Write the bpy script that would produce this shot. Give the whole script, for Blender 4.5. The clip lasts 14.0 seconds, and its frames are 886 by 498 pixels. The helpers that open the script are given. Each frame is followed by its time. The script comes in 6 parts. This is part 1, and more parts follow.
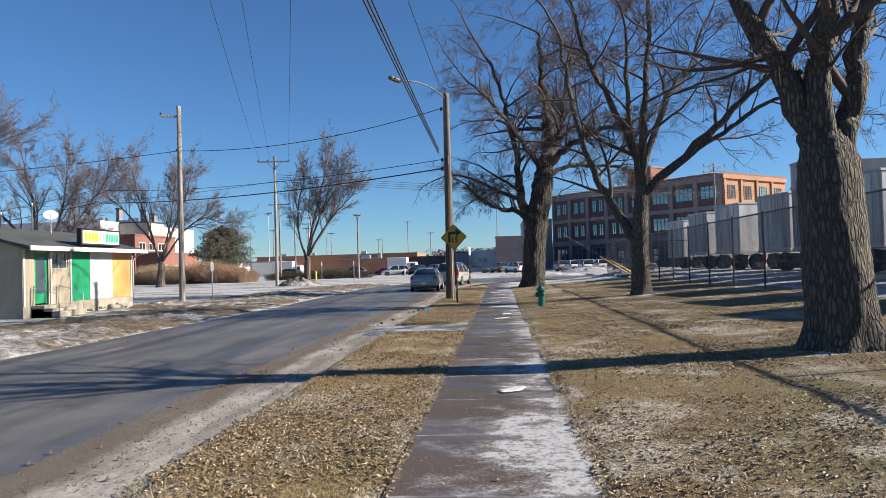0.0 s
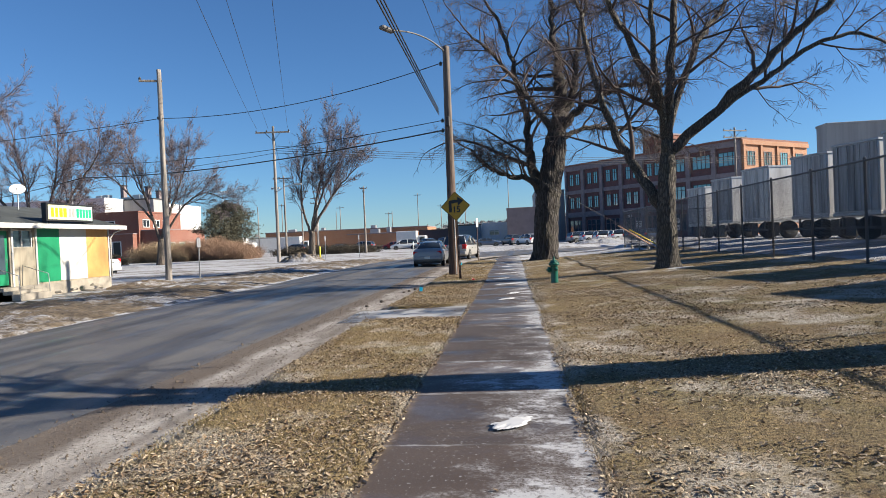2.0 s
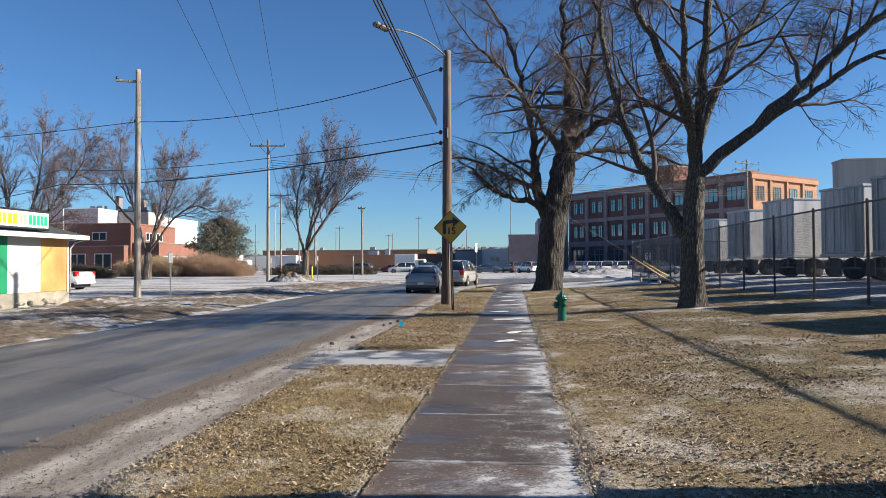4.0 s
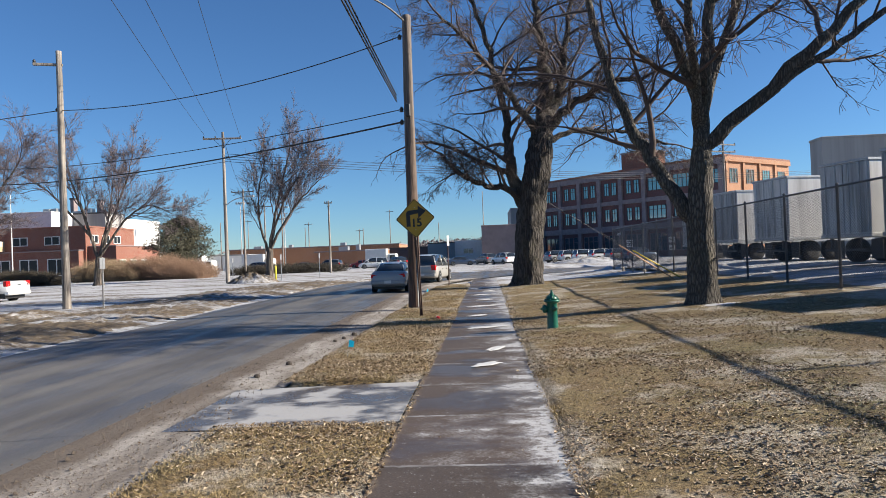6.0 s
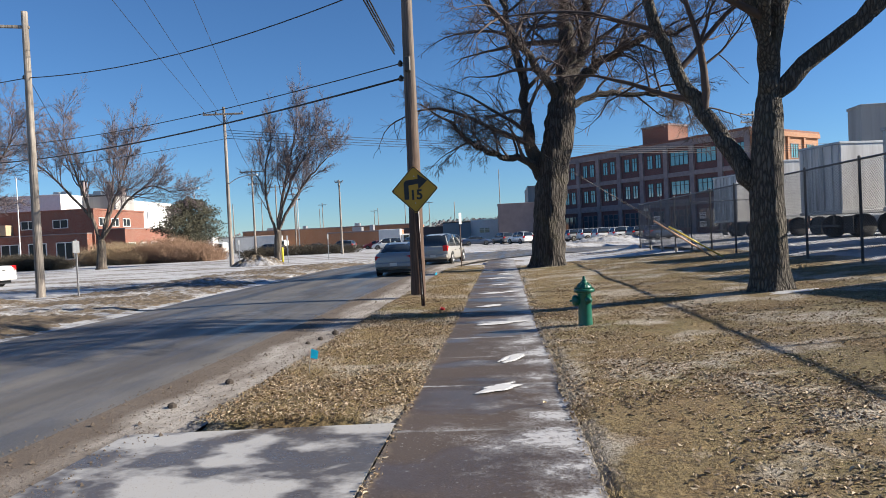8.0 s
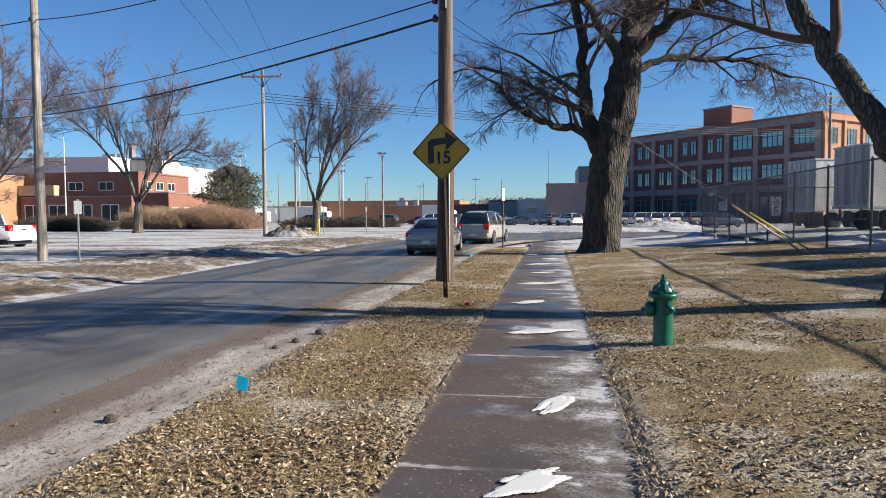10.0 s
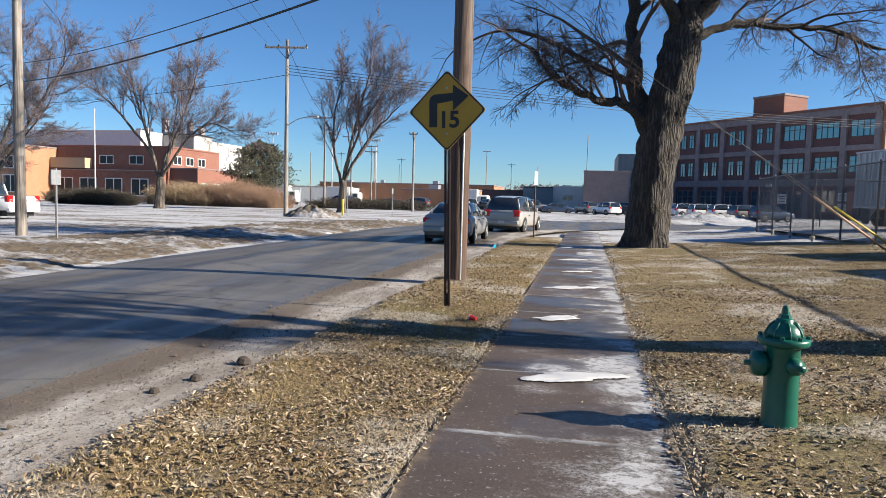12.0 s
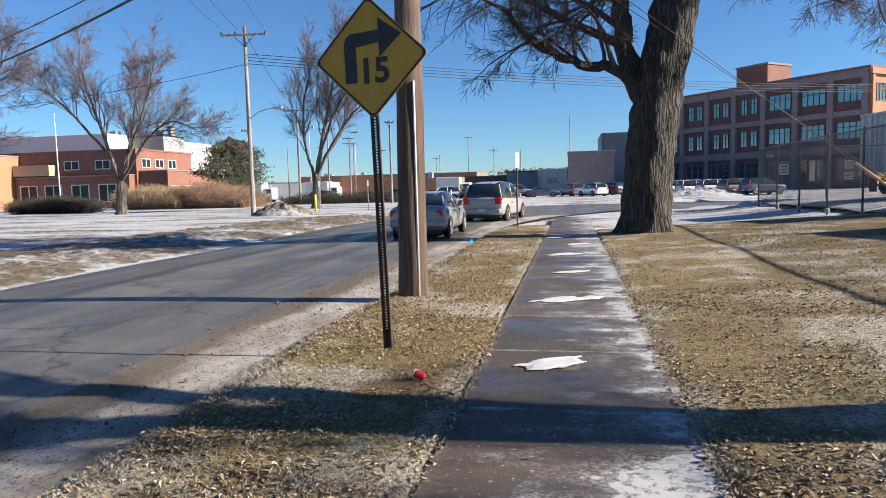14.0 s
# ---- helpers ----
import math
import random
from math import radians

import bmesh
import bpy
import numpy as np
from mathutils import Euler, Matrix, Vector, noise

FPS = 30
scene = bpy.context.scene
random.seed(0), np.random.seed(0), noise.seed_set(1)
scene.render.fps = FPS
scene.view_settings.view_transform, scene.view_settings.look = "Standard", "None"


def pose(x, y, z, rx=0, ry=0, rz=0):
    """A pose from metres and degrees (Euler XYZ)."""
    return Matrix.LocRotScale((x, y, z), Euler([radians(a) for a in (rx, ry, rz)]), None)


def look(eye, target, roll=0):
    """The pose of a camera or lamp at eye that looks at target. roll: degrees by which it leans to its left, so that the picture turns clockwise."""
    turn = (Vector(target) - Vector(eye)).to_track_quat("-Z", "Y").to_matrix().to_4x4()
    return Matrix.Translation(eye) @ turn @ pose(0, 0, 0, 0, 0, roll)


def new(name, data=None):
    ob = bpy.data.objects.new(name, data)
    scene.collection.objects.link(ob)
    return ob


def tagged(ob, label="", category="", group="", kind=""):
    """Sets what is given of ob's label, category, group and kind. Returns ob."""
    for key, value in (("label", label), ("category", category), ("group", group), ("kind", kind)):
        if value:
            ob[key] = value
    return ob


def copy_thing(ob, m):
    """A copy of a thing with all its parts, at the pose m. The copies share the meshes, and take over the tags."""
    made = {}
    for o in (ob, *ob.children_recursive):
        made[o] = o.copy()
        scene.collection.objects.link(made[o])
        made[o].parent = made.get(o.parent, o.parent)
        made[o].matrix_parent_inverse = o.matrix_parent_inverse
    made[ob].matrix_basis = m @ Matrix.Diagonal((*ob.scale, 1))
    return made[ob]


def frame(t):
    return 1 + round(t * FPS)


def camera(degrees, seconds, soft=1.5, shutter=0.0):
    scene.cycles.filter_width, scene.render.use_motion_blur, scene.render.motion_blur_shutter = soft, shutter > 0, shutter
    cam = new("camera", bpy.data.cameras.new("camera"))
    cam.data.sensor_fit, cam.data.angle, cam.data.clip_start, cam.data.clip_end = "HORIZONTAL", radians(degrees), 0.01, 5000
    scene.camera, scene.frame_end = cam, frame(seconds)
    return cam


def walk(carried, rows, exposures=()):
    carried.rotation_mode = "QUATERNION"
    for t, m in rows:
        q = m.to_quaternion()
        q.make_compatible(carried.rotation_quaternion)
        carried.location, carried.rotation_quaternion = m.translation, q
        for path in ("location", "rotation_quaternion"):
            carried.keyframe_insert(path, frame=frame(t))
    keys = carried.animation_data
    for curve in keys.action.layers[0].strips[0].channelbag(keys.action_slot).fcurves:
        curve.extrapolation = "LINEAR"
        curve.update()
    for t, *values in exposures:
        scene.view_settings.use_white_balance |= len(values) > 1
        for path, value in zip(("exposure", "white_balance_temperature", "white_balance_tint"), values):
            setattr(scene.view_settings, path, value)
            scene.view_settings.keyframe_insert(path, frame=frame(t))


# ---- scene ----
cam = camera(66.3, 14.0, soft=0.9)
PATH = [
    (0, (0.842, -6.874, 1.538), (0.677, -4.881, 1.585), -1.7),
    (0.5, (0.909, -6.113, 1.522), (0.626, -4.140, 1.679), 0.2),
    (1, (0.947, -5.375, 1.513), (0.739, -3.388, 1.581), -1.9),
    (1.5, (0.986, -4.682, 1.500), (0.776, -2.693, 1.496), -0.6),
    (2, (1.018, -3.966, 1.490), (0.814, -1.978, 1.460), -2.5),
    (2.5, (1.014, -3.247, 1.460), (0.774, -1.262, 1.420), -1.0),
    (3, (1.047, -2.547, 1.450), (0.855, -0.557, 1.509), -2.4),
    (3.2, (1.044, -2.249, 1.451), (0.840, -0.261, 1.496), -1.3),
    (5.3, (0.940, 1.120, 1.608), (0.734, 3.109, 1.649), -0.0),
    (5.5, (0.934, 1.429, 1.613), (0.740, 3.420, 1.644), -0.9),
    (6, (0.911, 2.187, 1.616), (0.784, 4.182, 1.635), -2.2),
    (6.5, (0.880, 2.962, 1.611), (0.696, 4.953, 1.579), -3.1),
    (7, (0.914, 3.712, 1.589), (0.720, 5.703, 1.553), -2.6),
    (7.5, (0.934, 4.483, 1.587), (0.740, 6.473, 1.546), -2.3),
    (7.7, (0.961, 4.786, 1.581), (0.783, 6.778, 1.546), -2.7),
    (9.8, (0.986, 8.061, 1.509), (0.758, 10.045, 1.415), -2.7),
    (10, (0.970, 8.358, 1.505), (0.656, 10.331, 1.405), -0.3),
    (10.5, (0.922, 9.061, 1.494), (0.580, 11.029, 1.386), -4.3),
    (11, (0.908, 9.845, 1.470), (0.408, 11.777, 1.336), -1.3),
    (11.5, (0.971, 10.628, 1.466), (0.737, 12.610, 1.326), -3.6),
    (12, (0.917, 11.395, 1.465), (0.506, 13.347, 1.319), 1.5),
    (12.5, (0.910, 12.138, 1.475), (0.556, 14.094, 1.249), -3.0),
    (13, (0.842, 12.876, 1.465), (0.401, 14.809, 1.200), -1.1),
    (13.5, (0.904, 13.603, 1.488), (0.723, 15.588, 1.329), -3.7),
    (14, (0.781, 14.421, 1.471), (0.406, 16.378, 1.293), -1.5),
]
walk(cam, [(t, look(eye, target, roll)) for t, eye, target, roll in PATH], [(0, 1.14), (8, 1.14), (11, 1.2), (14, 1.32)])

# ---- world, sun ----
SUN_EL = radians(26.5)
SUN_DIR = Vector((math.cos(SUN_EL), 0.05, math.sin(SUN_EL))).normalized()
world = bpy.data.worlds.new("world")
scene.world = world
world.use_nodes = True
wn = world.node_tree
sky = wn.nodes.new("ShaderNodeTexSky")
sky.sky_type, sky.sun_disc = "NISHITA", False
sky.sun_elevation, sky.sun_rotation = SUN_EL, radians(88)
sky.altitude, sky.air_density, sky.dust_density, sky.ozone_density = 300, 1.0, 0.0, 6.0
tint = wn.nodes.new("ShaderNodeMix")
tint.data_type, tint.blend_type = "RGBA", "MULTIPLY"
tint.inputs[0].default_value, tint.inputs[7].default_value = 1.0, (0.73, 0.93, 1.08, 1)
wn.links.new(sky.outputs[0], tint.inputs[6])
wn.links.new(tint.outputs[2], wn.nodes["Background"].inputs[0])
wn.nodes["Background"].inputs[1].default_value = 0.0535
sun = new("sun", bpy.data.lights.new("sun", "SUN"))
sun.data.energy, sun.data.angle, sun.data.color = 5.0, radians(0.55), (1.0, 0.905, 0.765)
sun.matrix_world = look(SUN_DIR * 60, (0, 0, 0))


# ---- materials ----
class Nodes:
    """A small builder for node materials."""

    def __init__(self, name):
        self.mat = bpy.data.materials.new(name)
        self.mat.use_nodes = True
        self.t = self.mat.node_tree
        self.b = self.t.nodes["Principled BSDF"]
        self.geo = None

    def n(self, kind, **props):
        node = self.t.nodes.new("ShaderNode" + kind)
        for k, v in props.items():
            if k == "operation":
                node.operation = v
            elif k == "blend_type":
                node.blend_type = v
            elif k == "data_type":
                node.data_type = v
            elif k == "feature":
                node.feature = v
        return node

    def put(self, sock, v):
        if isinstance(v, bpy.types.NodeSocket):
            self.t.links.new(v, sock)
        elif isinstance(v, (tuple, list)) and len(v) == 3 and sock.type == "RGBA":
            sock.default_value = (*v, 1)
        else:
            sock.default_value = v

    def pos(self, scale=(1, 1, 1), local=False):
        src = self.n("TexCoord").outputs["Object"] if local else self.n("NewGeometry").outputs["Position"]
        m = self.n("Mapping")
        self.put(m.inputs["Vector"], src)
        m.inputs["Scale"].default_value = scale
        return m.outputs[0]

    def noise(self, vec, scale, detail=4, rough=0.55, out="Fac"):
        k = self.n("TexNoise")
        self.put(k.inputs["Vector"], vec)
        k.inputs["Scale"].default_value, k.inputs["Detail"].default_value, k.inputs["Roughness"].default_value = scale, detail, rough
        return k.outputs[out]

    def vor(self, vec, scale, feature="F1", out="Distance"):
        k = self.n("TexVoronoi", feature=feature)
        self.put(k.inputs["Vector"], vec)
        k.inputs["Scale"].default_value = scale
        return k.outputs[out]

    def ramp(self, fac, lo, hi, a=(0, 0, 0), b=(1, 1, 1)):
        r = self.n("ValToRGB")
        self.put(r.inputs[0], fac)
        e = r.color_ramp.elements
        e[0].position, e[1].position = lo, hi
        e[0].color, e[1].color = (*a, 1), (*b, 1)
        return r.outputs[0]

    def mix(self, fac, a, b, blend="MIX"):
        k = self.n("Mix", data_type="RGBA")
        k.blend_type = blend
        self.put(k.inputs[0], fac)
        self.put(k.inputs[6], a)
        self.put(k.inputs[7], b)
        return k.outputs[2]

    def math(self, op, a, b=0.0):
        k = self.n("Math", operation=op)
        self.put(k.inputs[0], a)
        self.put(k.inputs[1], b)
        return k.outputs[0]

    def xyz(self, vec):
        k = self.n("SeparateXYZ")
        self.put(k.inputs[0], vec)
        return k.outputs

    def rand(self):
        return self.n("ObjectInfo").outputs["Random"]

    def island(self):
        return self.n("NewGeometry").outputs["Random Per Island"]

    def done(self, color, rough=0.8, bump=None, strength=0.3, dist=0.01, metal=0.0, spec=None, tone=1.0):
        if tone != 1.0:
            color = self.mix(1.0, color, (tone, tone, tone), "MULTIPLY")
        self.put(self.b.inputs["Base Color"], color)
        self.put(self.b.inputs["Roughness"], rough)
        self.put(self.b.inputs["Metallic"], metal)
        if spec is not None:
            self.put(self.b.inputs["Specular IOR Level"], spec)
        if bump is not None:
            k = self.n("Bump")
            k.inputs["Strength"].default_value, k.inputs["Distance"].default_value = strength, dist
            self.put(k.inputs["Height"], bump)
            self.put(self.b.inputs["Normal"], k.outputs[0])
        return self.mat


def plain(name, c, rough=0.6, var=0.25, scale=6.0, metal=0.0, local=False, bump=0.15, dist=0.004):
    """A painted or bare surface with blotches and fine grain."""
    k = Nodes(name)
    v = k.pos(local=local)
    big, fine = k.noise(v, scale, 5), k.noise(v, scale * 14, 3)
    dark = tuple(x * (1 - var) for x in c)
    light = tuple(min(1, x * (1 + var * 0.6)) for x in c)
    col = k.mix(k.ramp(big, 0.3, 0.7), dark, light)
    col = k.mix(0.25, col, k.mix(fine, dark, light))
    r = k.math("ADD", k.math("MULTIPLY", fine, 0.25), rough - 0.12)
    return k.done(col, r, fine, bump, dist, metal)


def mat_asphalt():
    k = Nodes("worn asphalt")
    v = k.pos()
    streak = k.noise(k.pos((1.6, 0.12, 1)), 1.0, 5)
    blot = k.noise(v, 0.55, 5)
    grit = k.noise(v, 55, 5, 0.75)
    x = k.xyz(v)[0]
    col = k.mix(k.ramp(streak, 0.35, 0.65), (0.07, 0.068, 0.066), (0.165, 0.158, 0.15))
    col = k.mix(k.math("MULTIPLY", k.ramp(blot, 0.47, 0.6), 0.5), col, (0.22, 0.21, 0.198))
    col = k.mix(0.4, col, k.mix(k.ramp(grit, 0.35, 0.65), (0.025, 0.025, 0.025), (0.23, 0.215, 0.2)))
    wander = k.math("MULTIPLY", k.math("SUBTRACT", k.noise(k.pos((0.3, 0.12, 1)), 1.0, 4), 0.5), 1.6)
    for centre, width, amount in ((7.2, 0.42, 0.7), (4.55, 0.3, 0.3), (8.9, 0.35, 0.5)):
        lane = k.math("ABSOLUTE", k.math("ADD", k.math("ADD", x, centre), wander))
        col = k.mix(k.math("MULTIPLY", k.ramp(lane, 0.1, width, (1, 1, 1), (0, 0, 0)), amount), col, (0.035, 0.03, 0.026))
    edge = k.ramp(k.noise(k.pos((1.2, 0.25, 1)), 0.9, 6), 0.5, 0.62)
    col = k.mix(k.math("MULTIPLY", edge, 0.45), col, (0.05, 0.042, 0.036))
    crack = k.vor(k.mix(0.3, k.pos((0.55, 1.3, 1)), k.noise(v, 2.0, 6, out="Color")), 0.2, "DISTANCE_TO_EDGE")
    col = k.mix(k.math("MULTIPLY", k.ramp(crack, 0.001, 0.004, (1, 1, 1), (0, 0, 0)), 0.7), col, (0.025, 0.025, 0.025))
    rough = k.ramp(streak, 0.35, 0.62, (0.33, 0.33, 0.33), (0.7, 0.7, 0.7))
    return k.done(col, rough, grit, 0.5, 0.004, tone=0.78)


def mat_gutter():
    k = Nodes("gutter concrete with grit")
    v = k.pos()
    blot = k.noise(k.pos((1.0, 0.35, 1)), 1.6, 7, 0.65)
    mid = k.noise(v, 5.5, 6, 0.7)
    grit = k.noise(v, 42, 4, 0.75)
    big = k.noise(k.pos((2.0, 0.16, 1)), 1.1, 5)
    col = k.mix(k.ramp(blot, 0.34, 0.62), (0.22, 0.185, 0.155), (0.54, 0.505, 0.46))
    col = k.mix(k.math("MULTIPLY", k.ramp(mid, 0.52, 0.64), 0.4), col, (0.17, 0.135, 0.105))
    col = k.mix(k.math("MULTIPLY", k.ramp(big, 0.5, 0.62), 0.55), col, (0.13, 0.105, 0.085))
    x = k.xyz(v)[0]
    wobble = k.math("MULTIPLY", k.math("SUBTRACT", k.noise(k.pos((1, 0.6, 1)), 1.3, 7, 0.65), 0.5), 1.5)
    near_road = k.ramp(k.math("ADD", k.math("MULTIPLY", k.math("ADD", x, 2.52), -1.6), wobble), 0.0, 0.4)
    col = k.mix(k.math("MULTIPLY", near_road, 0.88), col, k.mix(k.noise(v, 26, 5, 0.7), (0.045, 0.033, 0.026), (0.2, 0.15, 0.108)))
    col = k.mix(k.math("MULTIPLY", k.ramp(grit, 0.54, 0.62), 0.75), col, (0.075, 0.056, 0.042))
    return k.done(col, 0.85, k.math("ADD", grit, mid), 0.8, 0.016, tone=0.76)


def mat_walk():
    k = Nodes("damp concrete slab with frost")
    v = k.pos()
    x, y, _ = k.xyz(v)
    blot = k.noise(v, 0.9, 6)
    fine = k.noise(v, 110, 3)
    gravel = k.noise(v, 62, 4, 0.75)
    ice = k.noise(k.pos((1.0, 1.25, 1)), 1.5, 9, 0.7)
    side = k.math("MULTIPLY", k.math("SUBTRACT", x, 0.85), 0.2)
    far = k.noise(k.pos((0.2, 1, 1)), 0.45, 3)
    lumps = k.math("ADD", k.math("ADD", k.math("ADD", ice, k.math("MULTIPLY", k.math("SUBTRACT", k.rand(), 0.5), 0.12)), side), k.math("MULTIPLY", k.math("SUBTRACT", far, 0.5), 0.4))
    base = k.mix(k.ramp(blot, 0.3, 0.7), (0.042, 0.035, 0.032), (0.092, 0.076, 0.068))
    base = k.mix(k.math("MULTIPLY", k.ramp(k.noise(v, 0.7, 3), 0.35, 0.6), 0.6), base, k.mix(k.ramp(gravel, 0.36, 0.66), (0.02, 0.016, 0.013), (0.2, 0.155, 0.13)))
    base = k.mix(k.rand(), base, k.mix(0.45, base, (0.15, 0.11, 0.09)))
    thin = k.ramp(lumps, 0.47, 0.6)
    crumb = k.noise(v, 34, 5, 0.75)
    haze = k.math("MULTIPLY", thin, k.math("MULTIPLY", k.ramp(crumb, 0.42, 0.58), 0.62))
    crust = k.math("MULTIPLY", k.ramp(lumps, 0.585, 0.625), k.ramp(k.noise(v, 13, 6, 0.72), 0.36, 0.5))
    speck = k.math("MULTIPLY", k.ramp(k.noise(v, 26, 5, 0.7), 0.61, 0.66), 0.6)
    step = k.math("FRACT", k.math("DIVIDE", k.math("ADD", y, 40.0 * 1.63 - 4.15), 1.63))
    joint = k.math("MINIMUM", step, k.math("SUBTRACT", 1.0, step))
    ragged = k.math("ADD", joint, k.math("MULTIPLY", k.math("SUBTRACT", k.noise(v, 6.5, 6, 0.7), 0.5), 0.09))
    seam = k.math("MULTIPLY", k.ramp(ragged, 0.004, 0.02, (1, 1, 1), (0, 0, 0)), k.ramp(k.noise(v, 1.4, 4), 0.38, 0.62, (0.15, 0.15, 0.15), (0.85, 0.85, 0.85)))
    fr = k.math("MAXIMUM", k.math("MAXIMUM", haze, crust), k.math("MAXIMUM", speck, seam))
    col = k.mix(fr, base, (0.5, 0.505, 0.52))
    rag = k.math("MULTIPLY", k.math("SUBTRACT", k.noise(v, 7, 5), 0.5), 0.3)
    off = k.math("ABSOLUTE", k.math("SUBTRACT", x, 0.76))
    soil = k.ramp(k.math("ADD", off, rag), 0.68, 0.76)
    col = k.mix(k.math("MULTIPLY", soil, 0.75), col, k.mix(fine, (0.08, 0.055, 0.035), (0.33, 0.27, 0.21)))
    wet = k.ramp(k.noise(k.pos((0.5, 1, 1)), 0.8, 3), 0.5, 0.58)
    rough = k.mix(wet, (0.65, 0.65, 0.65), (0.3, 0.3, 0.3))
    rough = k.mix(fr, rough, (0.7, 0.7, 0.7))
    return k.done(col, rough, k.math("ADD", k.math("MULTIPLY", gravel, 0.6), fr), 0.45, 0.005, spec=0.3, tone=0.78)


def mat_ice():
    k = Nodes("ice glazed concrete")
    v = k.pos()
    a = k.noise(k.pos((0.8, 1.1, 1)), 1.3, 7, 0.6)
    f = k.noise(v, 70, 3)
    col = k.mix(k.ramp(a, 0.46, 0.55), (0.115, 0.1, 0.088), (0.5, 0.495, 0.485))
    col = k.mix(k.ramp(f, 0.62, 0.7), col, (0.3, 0.26, 0.22))
    return k.done(col, k.ramp(a, 0.4, 0.6, (0.25, 0.25, 0.25), (0.6, 0.6, 0.6)), f, 0.2, 0.004, tone=0.74)


def lawn_frost(k, v):
    """Frost left in drifts, more of it beside the cleared sidewalk."""
    off = k.math("ABSOLUTE", k.math("SUBTRACT", k.xyz(v)[0], 0.76))
    near = k.ramp(off, 0.8, 1.9, (0.07, 0.07, 0.07), (0, 0, 0))
    return k.ramp(k.math("ADD", k.noise(v, 0.7, 8, 0.66), near), 0.5, 0.6)


def mat_soil_grass():
    k = Nodes("dormant lawn")
    v = k.pos()
    big, mid, fine = k.noise(v, 0.35, 5), k.noise(v, 2.2, 6), k.noise(v, 32, 5, 0.75)
    tuft = k.noise(v, 9, 5, 0.7)
    col = k.mix(k.ramp(mid, 0.3, 0.7), (0.24, 0.178, 0.075), (0.43, 0.325, 0.155))
    col = k.mix(k.math("MULTIPLY", k.ramp(big, 0.48, 0.62), 0.7), col, (0.205, 0.19, 0.068))
    col = k.mix(k.math("MULTIPLY", k.ramp(tuft, 0.36, 0.5, (1, 1, 1), (0, 0, 0)), 0.7), col, (0.1, 0.066, 0.034))
    # Fine dark specks put leaf shadows and dark soil gaps into the colour.
    col = k.mix(k.ramp(fine, 0.38, 0.6), k.mix(0.8, col, (0.03, 0.02, 0.012)), col)
    col = k.mix(k.math("MULTIPLY", k.ramp(k.noise(v, 1.1, 7, 0.65), 0.47, 0.6), 0.75), col, k.mix(k.ramp(fine, 0.4, 0.6), (0.07, 0.045, 0.022), (0.26, 0.17, 0.075)))
    frost = k.math("MULTIPLY", lawn_frost(k, v), k.ramp(fine, 0.36, 0.54))
    col = k.mix(k.math("MULTIPLY", frost, 0.85), col, (0.56, 0.51, 0.44))
    return k.done(col, 0.9, fine, 1.0, 0.03, tone=0.86)


def mat_blades():
    k = Nodes("dry grass blades")
    r = k.island()
    v = k.pos()
    big = k.noise(v, 0.35, 5)
    col = k.mix(r, (0.19, 0.128, 0.052), (0.54, 0.405, 0.2))
    col = k.mix(k.math("MULTIPLY", k.ramp(big, 0.48, 0.62), 0.65), col, (0.235, 0.215, 0.078))
    col = k.mix(k.math("MULTIPLY", k.ramp(k.noise(v, 1.1, 7, 0.65), 0.47, 0.6), 0.6), col, (0.22, 0.145, 0.065))
    col = k.mix(k.math("MULTIPLY", lawn_frost(k, v), 0.6), col, (0.55, 0.5, 0.43))
    return k.done(col, 0.8, tone=0.8)


def mat_leaf():
    k = Nodes("fallen leaves")
    r = k.island()
    col = k.ramp(r, 0.0, 0.95, (0.13, 0.088, 0.05), (0.6, 0.49, 0.34))
    col = k.mix(k.ramp(k.math("FRACT", k.math("MULTIPLY", r, 37.0)), 0.5, 0.85), col, (0.24, 0.155, 0.085))
    return k.done(col, 0.7, tone=0.82)


def mat_snowdirt(name="trodden snow over dirt", lo=0.495, hi=0.59, sx=0.35, grain=0.22):
    k = Nodes(name)
    v = k.pos()
    a = k.noise(k.pos((sx, 1.0, 1)), 0.35, 8, 0.62)
    fine = k.noise(v, 18, 5, 0.7)
    track = k.noise(k.pos((0.06, 0.9, 1)), 1.6, 6, 0.6)
    dirt = k.mix(k.ramp(k.noise(v, 4.5, 6, 0.7), 0.32, 0.68), (0.05, 0.036, 0.025), (0.25, 0.19, 0.12))
    snow = k.mix(k.noise(v, 0.8, 5), (0.44, 0.45, 0.48), (0.68, 0.69, 0.71))
    f = k.math("ADD", k.math("MULTIPLY", a, 0.7), k.math("ADD", k.math("ADD", k.math("MULTIPLY", fine, grain), k.math("MULTIPLY", k.math("SUBTRACT", k.noise(v, 3.2, 6, 0.65), 0.5), 0.4)), k.math("MULTIPLY", track, 0.24)))
    col = k.mix(k.ramp(f, lo, hi), dirt, snow)
    return k.done(col, 0.8, k.math("ADD", k.noise(v, 5, 5), k.math("MULTIPLY", fine, 0.6)), 0.8, 0.06, tone=0.74)


